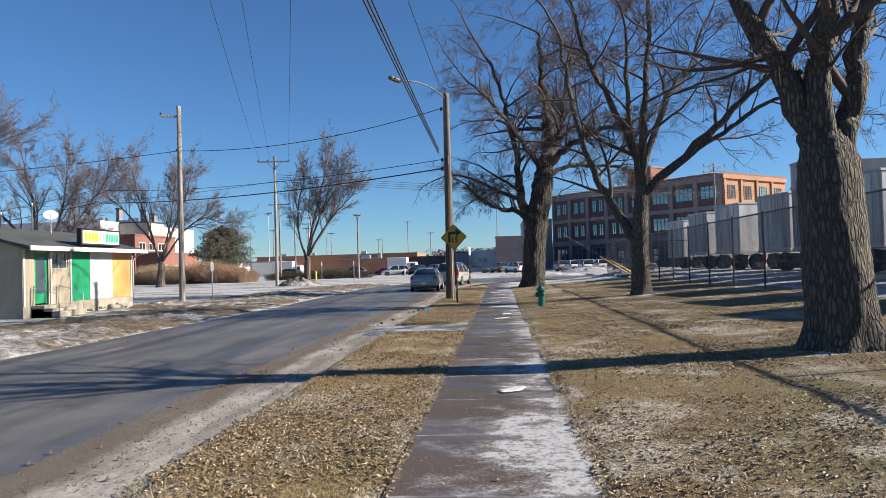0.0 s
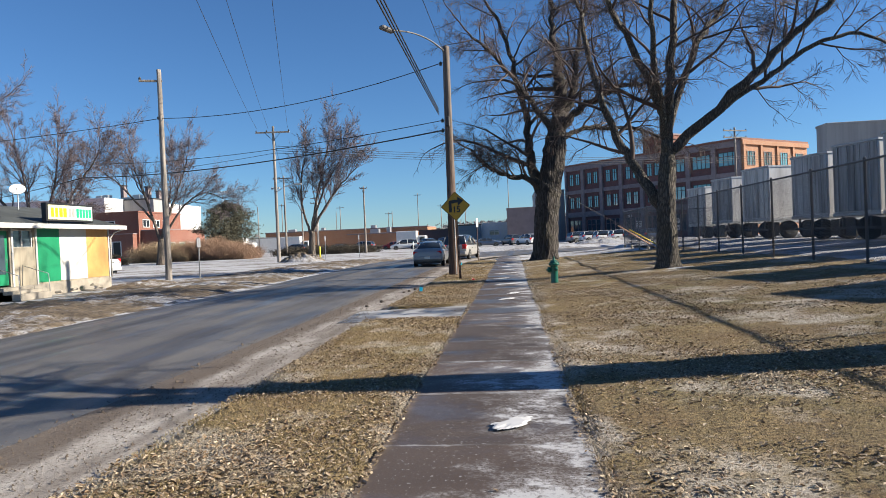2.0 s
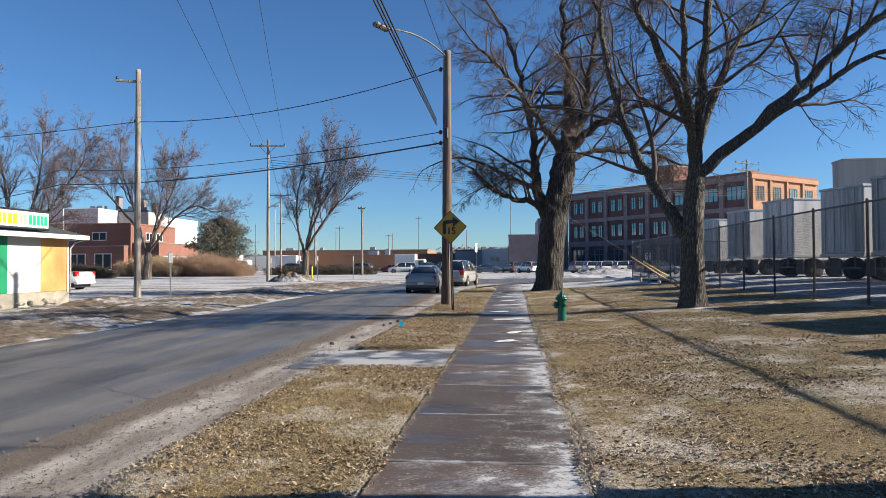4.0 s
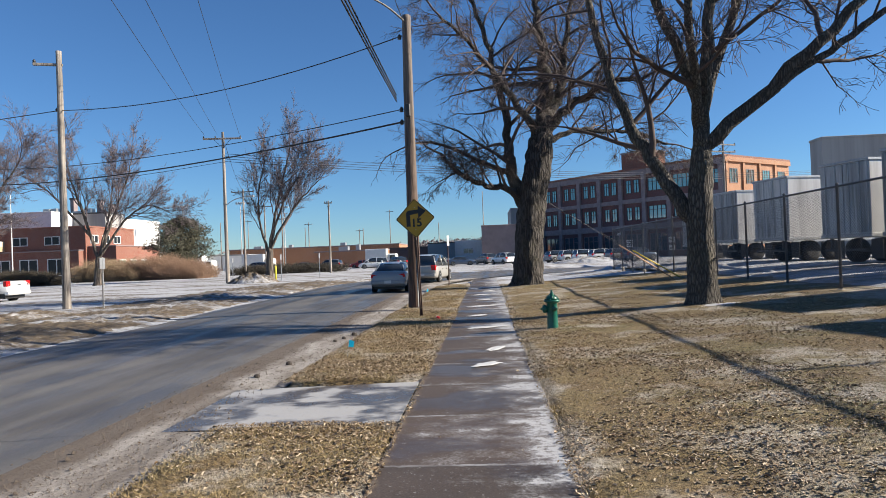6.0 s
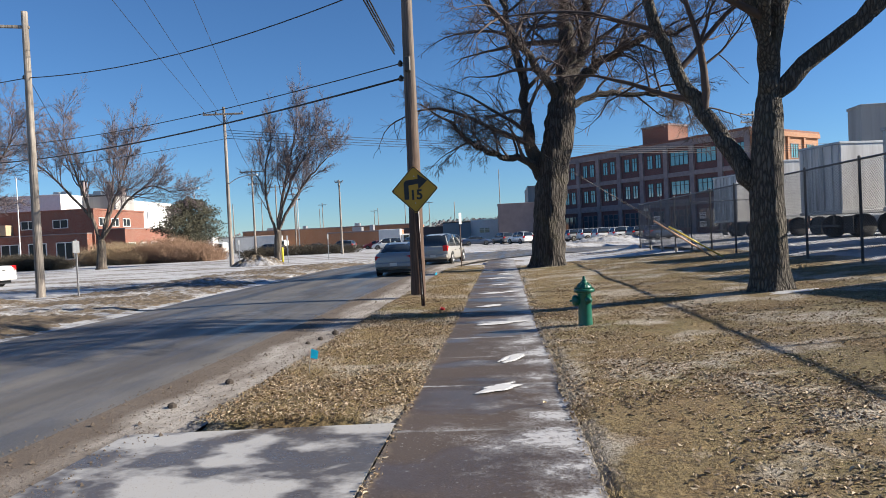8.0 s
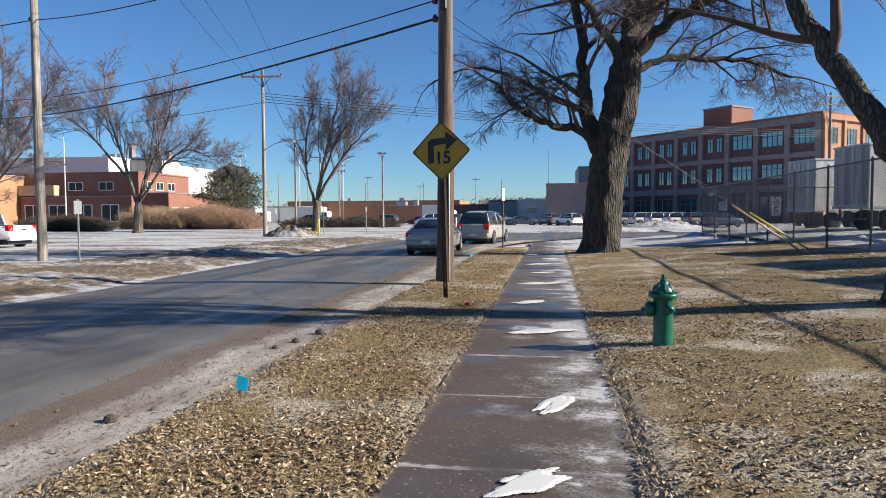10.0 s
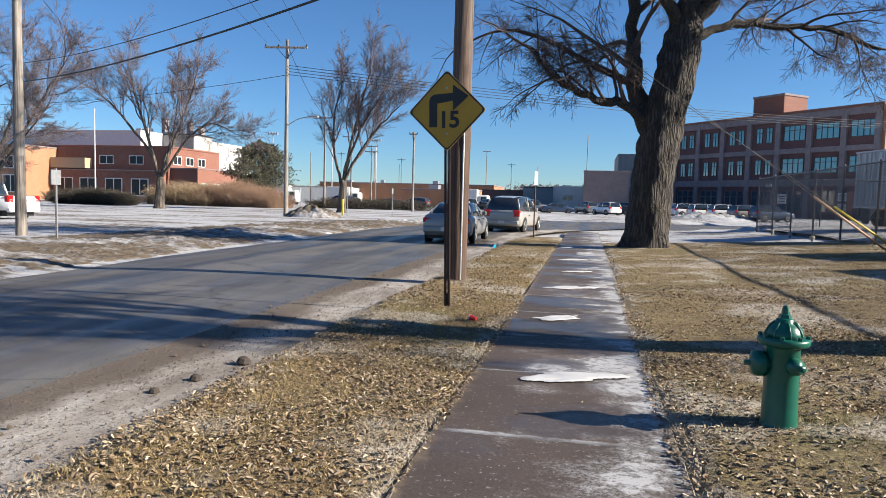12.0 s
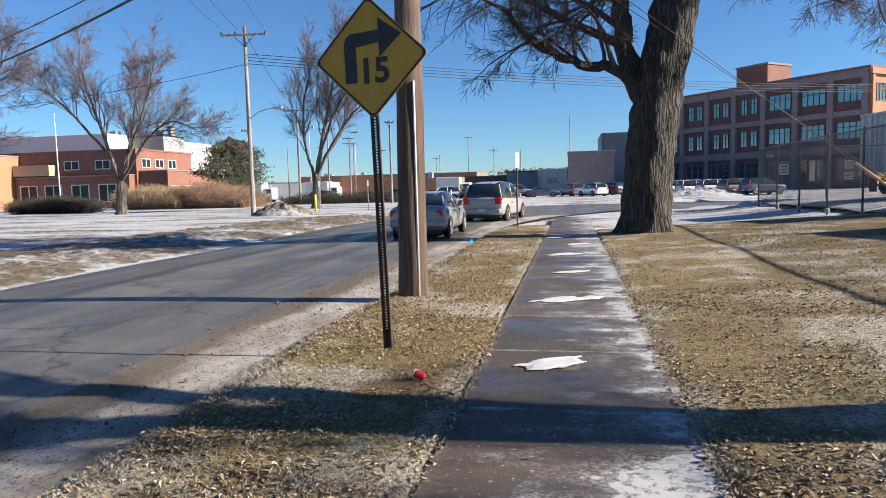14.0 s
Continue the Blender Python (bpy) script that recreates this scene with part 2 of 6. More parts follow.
def mat_bark(name="ridged bark", c1=(0.022, 0.018, 0.015), c2=(0.085, 0.074, 0.066), s=1.5, zs=0.95):
    k = Nodes(name)
    v = k.pos((7.5 * s, 7.5 * s, zs * s))
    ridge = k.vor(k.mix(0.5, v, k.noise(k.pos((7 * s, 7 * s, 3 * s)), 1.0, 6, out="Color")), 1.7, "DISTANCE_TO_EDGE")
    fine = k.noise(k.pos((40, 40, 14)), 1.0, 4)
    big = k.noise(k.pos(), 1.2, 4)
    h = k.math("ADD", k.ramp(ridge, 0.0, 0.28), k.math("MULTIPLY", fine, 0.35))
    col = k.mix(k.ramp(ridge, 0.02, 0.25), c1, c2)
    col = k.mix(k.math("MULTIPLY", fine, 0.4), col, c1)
    col = k.mix(k.math("MULTIPLY", k.ramp(big, 0.54, 0.72), 0.22), col, (0.15, 0.14, 0.075))
    return k.done(col, 0.92, h, 1.0, 0.045)


def mat_twig(name="twigs", c=(0.085, 0.062, 0.054)):
    k = Nodes(name)
    return k.done(k.mix(k.noise(k.pos(), 1.4, 4), tuple(x * 0.65 for x in c), tuple(x * 1.35 for x in c)), 0.9)


def mat_poleswood(name="weathered pole wood", c1=(0.085, 0.07, 0.058), c2=(0.4, 0.36, 0.32), bleached=False):
    k = Nodes(name)
    g = k.noise(k.pos((26, 26, 0.7)), 1.0, 6, 0.65)
    big = k.noise(k.pos((3, 3, 0.5)), 1.0, 4)
    col = k.mix(k.ramp(g, 0.32, 0.68), c1, c2)
    col = k.mix(k.math("MULTIPLY", k.ramp(big, 0.45, 0.65), 0.5), col, tuple(x * 0.7 for x in c1))
    if bleached:
        # the tar has washed out of the upper part
        up = k.math("ADD", k.xyz(k.pos())[2], k.math("MULTIPLY", k.math("SUBTRACT", k.noise(k.pos((9, 9, 0.5)), 1.0, 5), 0.5), 5.0))
        col = k.mix(k.math("MULTIPLY", k.ramp(k.math("DIVIDE", up, 10.0), 0.28, 0.58), 0.8), col, k.mix(k.ramp(g, 0.3, 0.7), (0.07, 0.056, 0.047), (0.235, 0.2, 0.175)))
    return k.done(col, 0.85, g, 0.8, 0.014)


def mat_brick(name, c1, c2, mortar, axis="x"):
    """Distant brick courses."""
    k = Nodes(name)
    v = k.pos(local=True)
    x, y, z = k.xyz(v)
    comb = k.n("CombineXYZ")
    k.put(comb.inputs[0], k.math("ADD", x, y))
    k.put(comb.inputs[1], z)
    b = k.n("TexBrick")
    k.put(b.inputs["Vector"], comb.outputs[0])
    b.inputs["Color1"].default_value, b.inputs["Color2"].default_value, b.inputs["Mortar"].default_value = (*c1, 1), (*c2, 1), (*mortar, 1)
    b.inputs["Scale"].default_value = 1.0
    b.inputs["Brick Width"].default_value, b.inputs["Row Height"].default_value, b.inputs["Mortar Size"].default_value = 0.22, 0.075, 0.008
    stain = k.noise(k.pos((0.4, 0.4, 0.12), True), 1.0, 5)
    col = k.mix(k.math("MULTIPLY", k.ramp(stain, 0.4, 0.7), 0.35), b.outputs[0], tuple(x * 0.5 for x in c1))
    return k.done(col, 0.85, b.outputs["Fac"], 0.3, 0.01)


def mat_glass(name="window glass", c=(0.03, 0.045, 0.055), rough=0.06):
    k = Nodes(name)
    v = k.pos()
    return k.done(k.mix(k.noise(v, 0.3, 3), c, tuple(x * 2.2 for x in c)), rough, k.noise(v, 0.9, 2), 0.04, 0.02, spec=1.0)


def mat_streaked(name, c, dirt, scale=1.0, rough=0.5):
    """Painted sheet metal with run-down dirt."""
    k = Nodes(name)
    st = k.noise(k.pos((2.2 * scale, 2.2 * scale, 0.12 * scale)), 1.0, 6, 0.65)
    f = k.noise(k.pos(), 12, 4)
    col = k.mix(k.ramp(st, 0.42, 0.68), c, dirt)
    col = k.mix(k.math("MULTIPLY", f, 0.25), col, dirt)
    return k.done(col, rough, f, 0.1, 0.004)


ASPHALT, GUTTER, WALK, ICE = mat_asphalt(), mat_gutter(), mat_walk(), mat_ice()
LAWN, BLADES, LEAF = mat_soil_grass(), mat_blades(), mat_leaf()
GROUND, BANK = mat_snowdirt(), mat_snowdirt("dirt bank with snow", 0.58, 0.72)
SNOW = mat_snowdirt("ploughed snow", 0.42, 0.6)
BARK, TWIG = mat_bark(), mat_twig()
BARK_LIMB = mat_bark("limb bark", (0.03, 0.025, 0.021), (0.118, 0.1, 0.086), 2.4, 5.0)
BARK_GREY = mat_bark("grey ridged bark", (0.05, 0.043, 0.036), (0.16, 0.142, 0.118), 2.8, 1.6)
BARK_FAR, TWIG_FAR = mat_bark("smooth bark", (0.06, 0.048, 0.04), (0.17, 0.14, 0.115), 0.6), mat_twig("far twigs", (0.125, 0.1, 0.105))
POLE_DARK, POLE_GREY = mat_poleswood("creosoted pole wood", (0.028, 0.018, 0.013), (0.17, 0.1, 0.07), True), mat_poleswood("grey pole wood")
STEEL, DARKSTEEL = plain("galvanised steel", (0.42, 0.43, 0.44), 0.45, 0.2, 9, 0.7), plain("dark steel", (0.05, 0.05, 0.052), 0.5, 0.3, 9, 0.3)
GLASS = mat_glass()
WIRE = plain("black cable", (0.02, 0.02, 0.022), 0.6)
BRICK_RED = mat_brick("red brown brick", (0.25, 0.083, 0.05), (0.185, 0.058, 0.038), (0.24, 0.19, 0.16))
# The brick office's front is tinted darker for shade, its end tan for sun.
BRICK_SHADED = mat_brick("shaded dark red brick", (0.13, 0.055, 0.055), (0.165, 0.07, 0.066), (0.12, 0.092, 0.088))
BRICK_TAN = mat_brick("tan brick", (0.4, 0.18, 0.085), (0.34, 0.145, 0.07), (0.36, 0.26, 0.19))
CONCRETE = plain("pale concrete frame", (0.235, 0.19, 0.19), 0.85, 0.25, 1.2)
WHITE = plain("white paint", (0.66, 0.66, 0.64), 0.5, 0.12, 2.0)
BLACK = plain("black paint", (0.015, 0.015, 0.016), 0.5, 0.3, 8)
RUBBER = plain("tyre rubber", (0.02, 0.02, 0.02), 0.85, 0.3, 20)


# ---- mesh helpers ----
class M:
    """Vertices and faces of one mesh."""

    def __init__(self):
        self.v, self.f = [], []

    def add(self, verts, faces):
        o = len(self.v)
        self.v.extend(verts)
        self.f.extend([tuple(i + o for i in q) for q in faces])
        return self

    def box(self, a, b, c=0.0, m=None):
        (x0, y0, z0), (x1, y1, z1) = a, b
        if c <= 0:
            vs = [(x, y, z) for x in (x0, x1) for y in (y0, y1) for z in (z0, z1)]
            fs = [(0, 1, 3, 2), (4, 6, 7, 5), (0, 4, 5, 1), (2, 3, 7, 6), (0, 2, 6, 4), (1, 5, 7, 3)]
        else:
            vs, ix = [], {}
            X, Y, Z = (x0, x1), (y0, y1), (z0, z1)
            for i in (0, 1):
                for j in (0, 1):
                    for k in (0, 1):
                        px, py, pz = X[i], Y[j], Z[k]
                        qx, qy, qz = px + (c if i == 0 else -c), py + (c if j == 0 else -c), pz + (c if k == 0 else -c)
                        for ax, p in enumerate(((px, qy, qz), (qx, py, qz), (qx, qy, pz))):
                            ix[(i, j, k, ax)] = len(vs)
                            vs.append(p)
            fs = []
            for s in (0, 1):
                q = [ix[(s, j, k, 0)] for j, k in ((0, 0), (1, 0), (1, 1), (0, 1))]
                fs.append(tuple(q if s else q[::-1]))
                q = [ix[(i, s, k, 1)] for i, k in ((0, 0), (0, 1), (1, 1), (1, 0))]
                fs.append(tuple(q if s else q[::-1]))
                q = [ix[(i, j, s, 2)] for i, j in ((0, 0), (1, 0), (1, 1), (0, 1))]
                fs.append(tuple(q if s else q[::-1]))
            for p in (0, 1):
                for q in (0, 1):
                    fs.append((ix[(p, q, 0, 0)], ix[(p, q, 1, 0)], ix[(p, q, 1, 1)], ix[(p, q, 0, 1)]))
                    fs.append((ix[(p, 0, q, 0)], ix[(p, 1, q, 0)], ix[(p, 1, q, 2)], ix[(p, 0, q, 2)]))
                    fs.append((ix[(0, p, q, 1)], ix[(1, p, q, 1)], ix[(1, p, q, 2)], ix[(0, p, q, 2)]))
                    for r in (0, 1):
                        fs.append((ix[(p, q, r, 0)], ix[(p, q, r, 1)], ix[(p, q, r, 2)]))
        if m is not None:
            vs = [tuple(m @ Vector(p)) for p in vs]
        return self.add(vs, fs)

    def tube(self, pts, radii, n=8, caps=True):
        pts = [Vector(p) for p in pts]
        base = len(self.v)
        up = None
        for i, p in enumerate(pts):
            d = (pts[min(i + 1, len(pts) - 1)] - pts[max(i - 1, 0)])
            d = d.normalized() if d.length > 1e-9 else Vector((0, 0, 1))
            if up is None:
                up = d.orthogonal().normalized()
            else:
                up = (up - d * up.dot(d))
                up = up.normalized() if up.length > 1e-6 else d.orthogonal().normalized()
            w = d.cross(up)
            r = radii[i] if isinstance(radii, (list, tuple)) else radii
            for k in range(n):
                a = 2 * math.pi * k / n
                q = p + (up * math.cos(a) + w * math.sin(a)) * r
                self.v.append((q.x, q.y, q.z))
        for i in range(len(pts) - 1):
            for k in range(n):
                a, b = base + i * n + k, base + i * n + (k + 1) % n
                self.f.append((a, b, b + n, a + n))
        if caps:
            self.f.append(tuple(base + k for k in range(n))[::-1])
            e = base + (len(pts) - 1) * n
            self.f.append(tuple(e + k for k in range(n)))
        return self

    def lathe(self, profile, n=20, m=None):
        """profile: (radius, z) from bottom to top."""
        base = len(self.v)
        for r, z in profile:
            for k in range(n):
                a = 2 * math.pi * k / n
                p = Vector((r * math.cos(a), r * math.sin(a), z))
                self.v.append(tuple(m @ p) if m is not None else tuple(p))
        for i in range(len(profile) - 1):
            for k in range(n):
                a, b = base + i * n + k, base + i * n + (k + 1) % n
                self.f.append((a, b, b + n, a + n))
        self.f.append(tuple(base + k for k in range(n))[::-1])
        e = base + (len(profile) - 1) * n
        self.f.append(tuple(e + k for k in range(n)))
        return self

    def prism(self, outline, axis, a, b, m=None):
        """An outline of 2D points pushed along an axis (0 x, 1 y, 2 z) from a to b."""
        def at(p, q):
            c = [p[0], p[1]]
            c.insert(axis, q)
            return tuple(m @ Vector(c)) if m is not None else tuple(c)
        k = len(outline)
        vs = [at(p, a) for p in outline] + [at(p, b) for p in outline]
        fs = [tuple(range(k))[::-1], tuple(range(k, 2 * k))] + [(i, (i + 1) % k, k + (i + 1) % k, k + i) for i in range(k)]
        return self.add(vs, fs)


def part(name, mesh, material, parent=None, label="", smooth=False, fix=True, at=None):
    """Links the mesh as one object, under a thing or a part if a parent is given."""
    if isinstance(mesh, M):
        me = bpy.data.meshes.new(name)
        me.from_pydata(mesh.v, [], mesh.f)
        if fix and len(mesh.f) < 60000:
            bm = bmesh.new()
            bm.from_mesh(me)
            bmesh.ops.recalc_face_normals(bm, faces=bm.faces)
            bm.to_mesh(me)
            bm.free()
        me.update()
        if smooth:
            me.shade_smooth()
        me.materials.append(material)
    else:
        me = mesh
    ob = new(name, me)
    if parent is not None:
        ob.parent = parent
    if at is not None:
        ob.matrix_basis = at
    if label:
        tagged(ob, label)
    return ob


def thing(name, label, category, at=None, group="", kind=""):
    ob = new(name)
    ob.empty_display_size = 0.2
    if at is not None:
        ob.matrix_basis = at
    return tagged(ob, label, category, group, kind)


# ---- plan ----
WALK_L, WALK_R = 0.0, 1.52
CURB_X, ROAD_L = -1.85, -9.3
ROAD_Z = -0.10


def rise(x, y):
    """The lawn climbs gently from the sidewalk to the fence."""
    return 0.045 * min(max(0.0, x - 1.7), 13.5) * (1.0 if y < 50 else max(0.0, 1 - (y - 50) / 14))


# ---- the ground and the road ----
def road_right(y):
    """The near kerb line, which swings to the right at the bend."""
    return CURB_X if y < 38 else CURB_X + (y - 38) ** 2 * 0.0165


def road_left(y):
    return ROAD_L + 0.25 * math.sin(y * 0.11) if y < 38 else ROAD_L + 0.25 * math.sin(y * 0.11) + max(0, y - 42) ** 2 * 0.011


def sheet(name, x0, x1, y0, y1, nx, ny, z, material, label, warp=None, kind="structure", category="ground"):
    g = M()
    for j in range(ny + 1):
        for i in range(nx + 1):
            x, y = x0 + (x1 - x0) * i / nx, y0 + (y1 - y0) * j / ny
            g.v.append(warp(x, y, i / nx, j / ny) if warp else (x, y, z))
    for j in range(ny):
        for i in range(nx):
            a = j * (nx + 1) + i
            g.f.append((a, a + 1, a + nx + 2, a + nx + 1))
    return tagged(part(name, g, material, smooth=True, fix=False), label, category, kind=kind)


def nz(x, y, s, seed=0.0):
    return noise.noise(Vector((x * s, y * s, seed)))


# one sheet to the horizon, finer in the middle
def ground_sheet():
    xs = [-2500, -900, -300, -150] + [-100 + 2.5 * i for i in range(81)] + [150, 300, 900, 2500]
    ys = [-2500, -600, -150] + [-60 + 2.5 * i for i in range(89)] + [220, 400, 900, 3000]
    g = M()
    for y in ys:
        for x in xs:
            z = -0.16
            if -100 < x < 100 and -60 < y < 160:
                z += 0.05 * nz(x, y, 0.15)
                if road_left(y) - 0.5 > x:
                    z += 0.1
                if x > 4:
                    z += rise(x, y) * min(1, (x - 4) / 6) + (0.22 * min(1, (x - 10.5) / 3) if x > 10.5 and y < 60 else 0)
            g.v.append((x, y, z))
    n = len(xs)
    for j in range(len(ys) - 1):
        for i in range(n - 1):
            a = j * n + i
            g.f.append((a, a + 1, a + n + 1, a + n))
    return tagged(part("ground", g, GROUND, smooth=True, fix=False), "patchy trodden snow over bare brown dirt", "ground", kind="structure")


ground_sheet()


def bend_strip(name, inner, outer, z0, z1, material, label, category, y0=-45, y1=52, step=1.0):
    """A strip between two lines that run along the road."""
    g = M()
    ys = [y0 + step * i for i in range(int((y1 - y0) / step) + 1)]
    n = 7
    for y in ys:
        a, b = inner(y), outer(y)
        for k in range(n):
            f = k / (n - 1)
            g.v.append((a + (b - a) * f, y, z0 + (z1 - z0) * f))
    for j in range(len(ys) - 1):
        for k in range(n - 1):
            q = j * n + k
            g.f.append((q, q + 1, q + n + 1, q + n))
    return tagged(part(name, g, material, smooth=True, fix=False), label, category, kind="structure")


# the carriageway: straight, then bending right
def road_sheet():
    g = M()
    ys = list(range(-45, 59))
    n = 13
    for y in ys:
        a, b = road_left(y), road_right(y)
        for k in range(n):
            f = k / (n - 1)
            g.v.append((a + (b - a) * f, y, ROAD_Z + 0.07 * (1 - (2 * f - 1) ** 2)))
    for j in range(len(ys) - 1):
        for k in range(n - 1):
            q = j * n + k
            g.f.append((q, q + 1, q + n + 1, q + n))
    return tagged(part("road", g, ASPHALT, smooth=True, fix=False), "worn grey asphalt road with damp streaks", "road", kind="structure")


road_sheet()
sheet("road_bend", -7, 60, 56.5, 69, 40, 8, ROAD_Z, ASPHALT, "grey asphalt road leading off beyond the bend", category="road",
      warp=lambda x, y, u, v: (x, y, ROAD_Z + 0.015))
bend_strip("gutter", lambda y: road_right(y) - 1.3, road_right, ROAD_Z + 0.05, ROAD_Z + 0.036, GUTTER, "pale concrete gutter with dirt and grit", "gutter", y1=50)


def lawn_edge(x, y):
    return 0.018 * nz(x, y, 1.7) + 0.03 * nz(x, y, 0.3, 4)


def verge():
    g = M()
    ny, nx = 190, 14
    for j in range(ny + 1):
        y = -30 + 70.0 * j / ny
        a = road_right(y) + 0.05 * nz(0, y, 1.3) + 0.03 * nz(3, y, 5)
        b = WALK_L + 0.035 * nz(9, y, 1.9)
        for i in range(nx + 1):
            f = i / nx
            x = a + (b - a) * f
            z = lawn_edge(x, y) + 0.012
            if i == 0:
                z = ROAD_Z - 0.02
            elif i == 1:
                x = a + 0.07
                z -= 0.03
            elif i == nx:
                z = -0.03
            if 8.75 < y < 11.0:
                z = -0.11 if i else -0.2
            g.v.append((x, y, z))
    for j in range(ny):
        for i in range(nx):
            q = j * (nx + 1) + i
            g.f.append((q, q + 1, q + nx + 2, q + nx + 1))
    return tagged(part("verge", g, LAWN, smooth=True, fix=False), "dormant tan grass verge between road and sidewalk", "grass", kind="structure")


verge()


def lawn():
    g = M()
    ny, nx = 130, 34
    for j in range(ny + 1):
        y = -30 + (67.0 + 0.8 * nz(3, 7, 1)) * j / ny
        for i in range(nx + 1):
            f = i / nx
            x = WALK_R + (0.035 * nz(5, y, 1.9) if i == 0 else 0) + f * f * 12 + f * 3
            z = lawn_edge(x, y) + 0.02 + rise(x, y)
            if i == 0:
                z = -0.03
            g.v.append((x, y, z))
    for j in range(ny):
        for i in range(nx):
            q = j * (nx + 1) + i
            g.f.append((q, q + 1, q + nx + 2, q + nx + 1))
    return tagged(part("lawn", g, LAWN, smooth=True, fix=False), "wide dormant tan lawn with frost patches", "grass", kind="structure")


lawn()

# ---- sidewalk bed and apron ----
bed = M().box((WALK_L + 0.012, -30, -0.2), (WALK_R - 0.012, 46, -0.009))
tagged(part("sidewalk", bed, ICE), "sidewalk of damp concrete slabs with frost", "sidewalk", kind="structure")
SIDEWALK = bpy.data.objects["sidewalk"]
apron = M().prism([(-2.75, ROAD_Z + 0.035), (CURB_X - 0.05, ROAD_Z + 0.055), (WALK_L - 0.02, -0.004), (WALK_L - 0.02, -0.15), (-2.75, -0.15)], 1, 8.85, 10.95)
tagged(part("apron", apron, ICE), "short concrete driveway apron glazed with ice", "driveway", kind="structure")


# ---- trees ----
def grow(rng, out, p, d, length, r, level, maxlevel, droop, spread, kids):
    """Adds one branch as (level, points, radii) and its children."""
    steps = max(2, min(6, int(length / 0.35)))
    pts, rad = [Vector(p)], [r]
    q, dd = Vector(p), Vector(d).normalized()
    tip = r * (0.42 if level < maxlevel else 0.3)
    for i in range(steps):
        wob = 0.22 if level < 2 else 0.34
        dd = (dd + Vector((rng.uniform(-wob, wob), rng.uniform(-wob, wob), rng.uniform(-wob, wob) + droop[min(level, len(droop) - 1)]))).normalized()
        q = q + dd * (length / steps)
        pts.append(q.copy())
        rad.append(r + (tip - r) * (i + 1) / steps)
    out.append((level, pts, rad))
    if level >= maxlevel:
        return
    branch_out(rng, out, pts, rad, length, level, maxlevel, droop, spread, kids)


def branch_out(rng, out, pts, rad, length, level, maxlevel, droop, spread, kids, lo=0.25):
    n = kids[min(level, len(kids) - 1)]
    total = len(pts) - 1
    for k in range(n):
        f = lo + (1 - lo) * (k + rng.uniform(0.1, 0.9)) / n
        i = min(total - 1, int(f * total))
        u = f * total - i
        p = pts[i].lerp(pts[i + 1], u)
        axis = (pts[i + 1] - pts[i]).normalized()
        side = axis.orthogonal().normalized()
        side.rotate(Matrix.Rotation(rng.uniform(0, 2 * math.pi), 3, axis))
        d = axis * math.cos(spread) + side * math.sin(spread)
        rr = (rad[i] + (rad[i + 1] - rad[i]) * u)
        ll = length * rng.uniform(0.38, 0.62) * (1.15 - 0.5 * f)
        grow(rng, out, p, d, max(0.25, ll), max(0.004, rr * rng.uniform(0.4, 0.6)), level + 1, maxlevel, droop, spread * rng.uniform(0.85, 1.1), kids)
    # the leader goes on
    grow(rng, out, pts[-1], (pts[-1] - pts[-2]), max(0.25, length * 0.5), rad[-1], level + 1, maxlevel, droop, spread, kids)


def smooth_line(pts, sub=5):
    """A soft line through the points."""
    pts = [Vector(p) for p in pts]
    out = []
    for i in range(len(pts) - 1):
        a, b, c, d = pts[max(0, i - 1)], pts[i], pts[i + 1], pts[min(len(pts) - 1, i + 2)]
        for s in range(sub):
            t = s / sub
            out.append(0.5 * ((2 * b) + (c - a) * t + (2 * a - 5 * b + 4 * c - d) * t * t + (3 * b - a - 3 * c + d) * t ** 3))
    out.append(pts[-1])
    return out


def bark_tube(g, pts, radii, n, amp, seed, flare=0.0, dense=1):
    """A trunk or limb with furrowed sides and a flared foot."""
    base = len(g.v)
    up = Vector((1, 0, 0))
    rows = []
    for i in range(len(pts) - 1):
        for s in range(dense):
            t = s / dense
            rows.append((pts[i].lerp(pts[i + 1], t), radii[i] + (radii[i + 1] - radii[i]) * t, (pts[i + 1] - pts[i]).normalized()))
    rows.append((pts[-1], radii[-1], (pts[-1] - pts[-2]).normalized()))
    z0 = pts[0].z
    for p, r, d in rows:
        up = (up - d * up.dot(d)).normalized()
        w = d.cross(up)
        fl = flare * math.exp(-max(0, p.z - z0) / 0.28)
        for k in range(n):
            a = 2 * math.pi * k / n
            dirv = up * math.cos(a) + w * math.sin(a)
            lobes = 1 + fl * (0.75 + 0.5 * math.sin(a * 5 + seed)) + 0.05 * math.sin(a * 3 + p.z * 0.8 + seed)
            furrow = noise.noise(Vector((math.cos(a) * 9 * max(r, 0.1) / 0.35, math.sin(a) * 9 * max(r, 0.1) / 0.35, p.z * 1.5 + seed)))
            q = p + dirv * (r * lobes + amp * (abs(furrow) * 2 - 0.4))
            g.v.append((q.x, q.y, q.z))
    m = len(rows)
    for i in range(m - 1):
        for k in range(n):
            a, b = base + i * n + k, base + i * n + (k + 1) % n
            g.f.append((a, b, b + n, a + n))
    g.f.append(tuple(base + (m - 1) * n + k for k in range(n)))


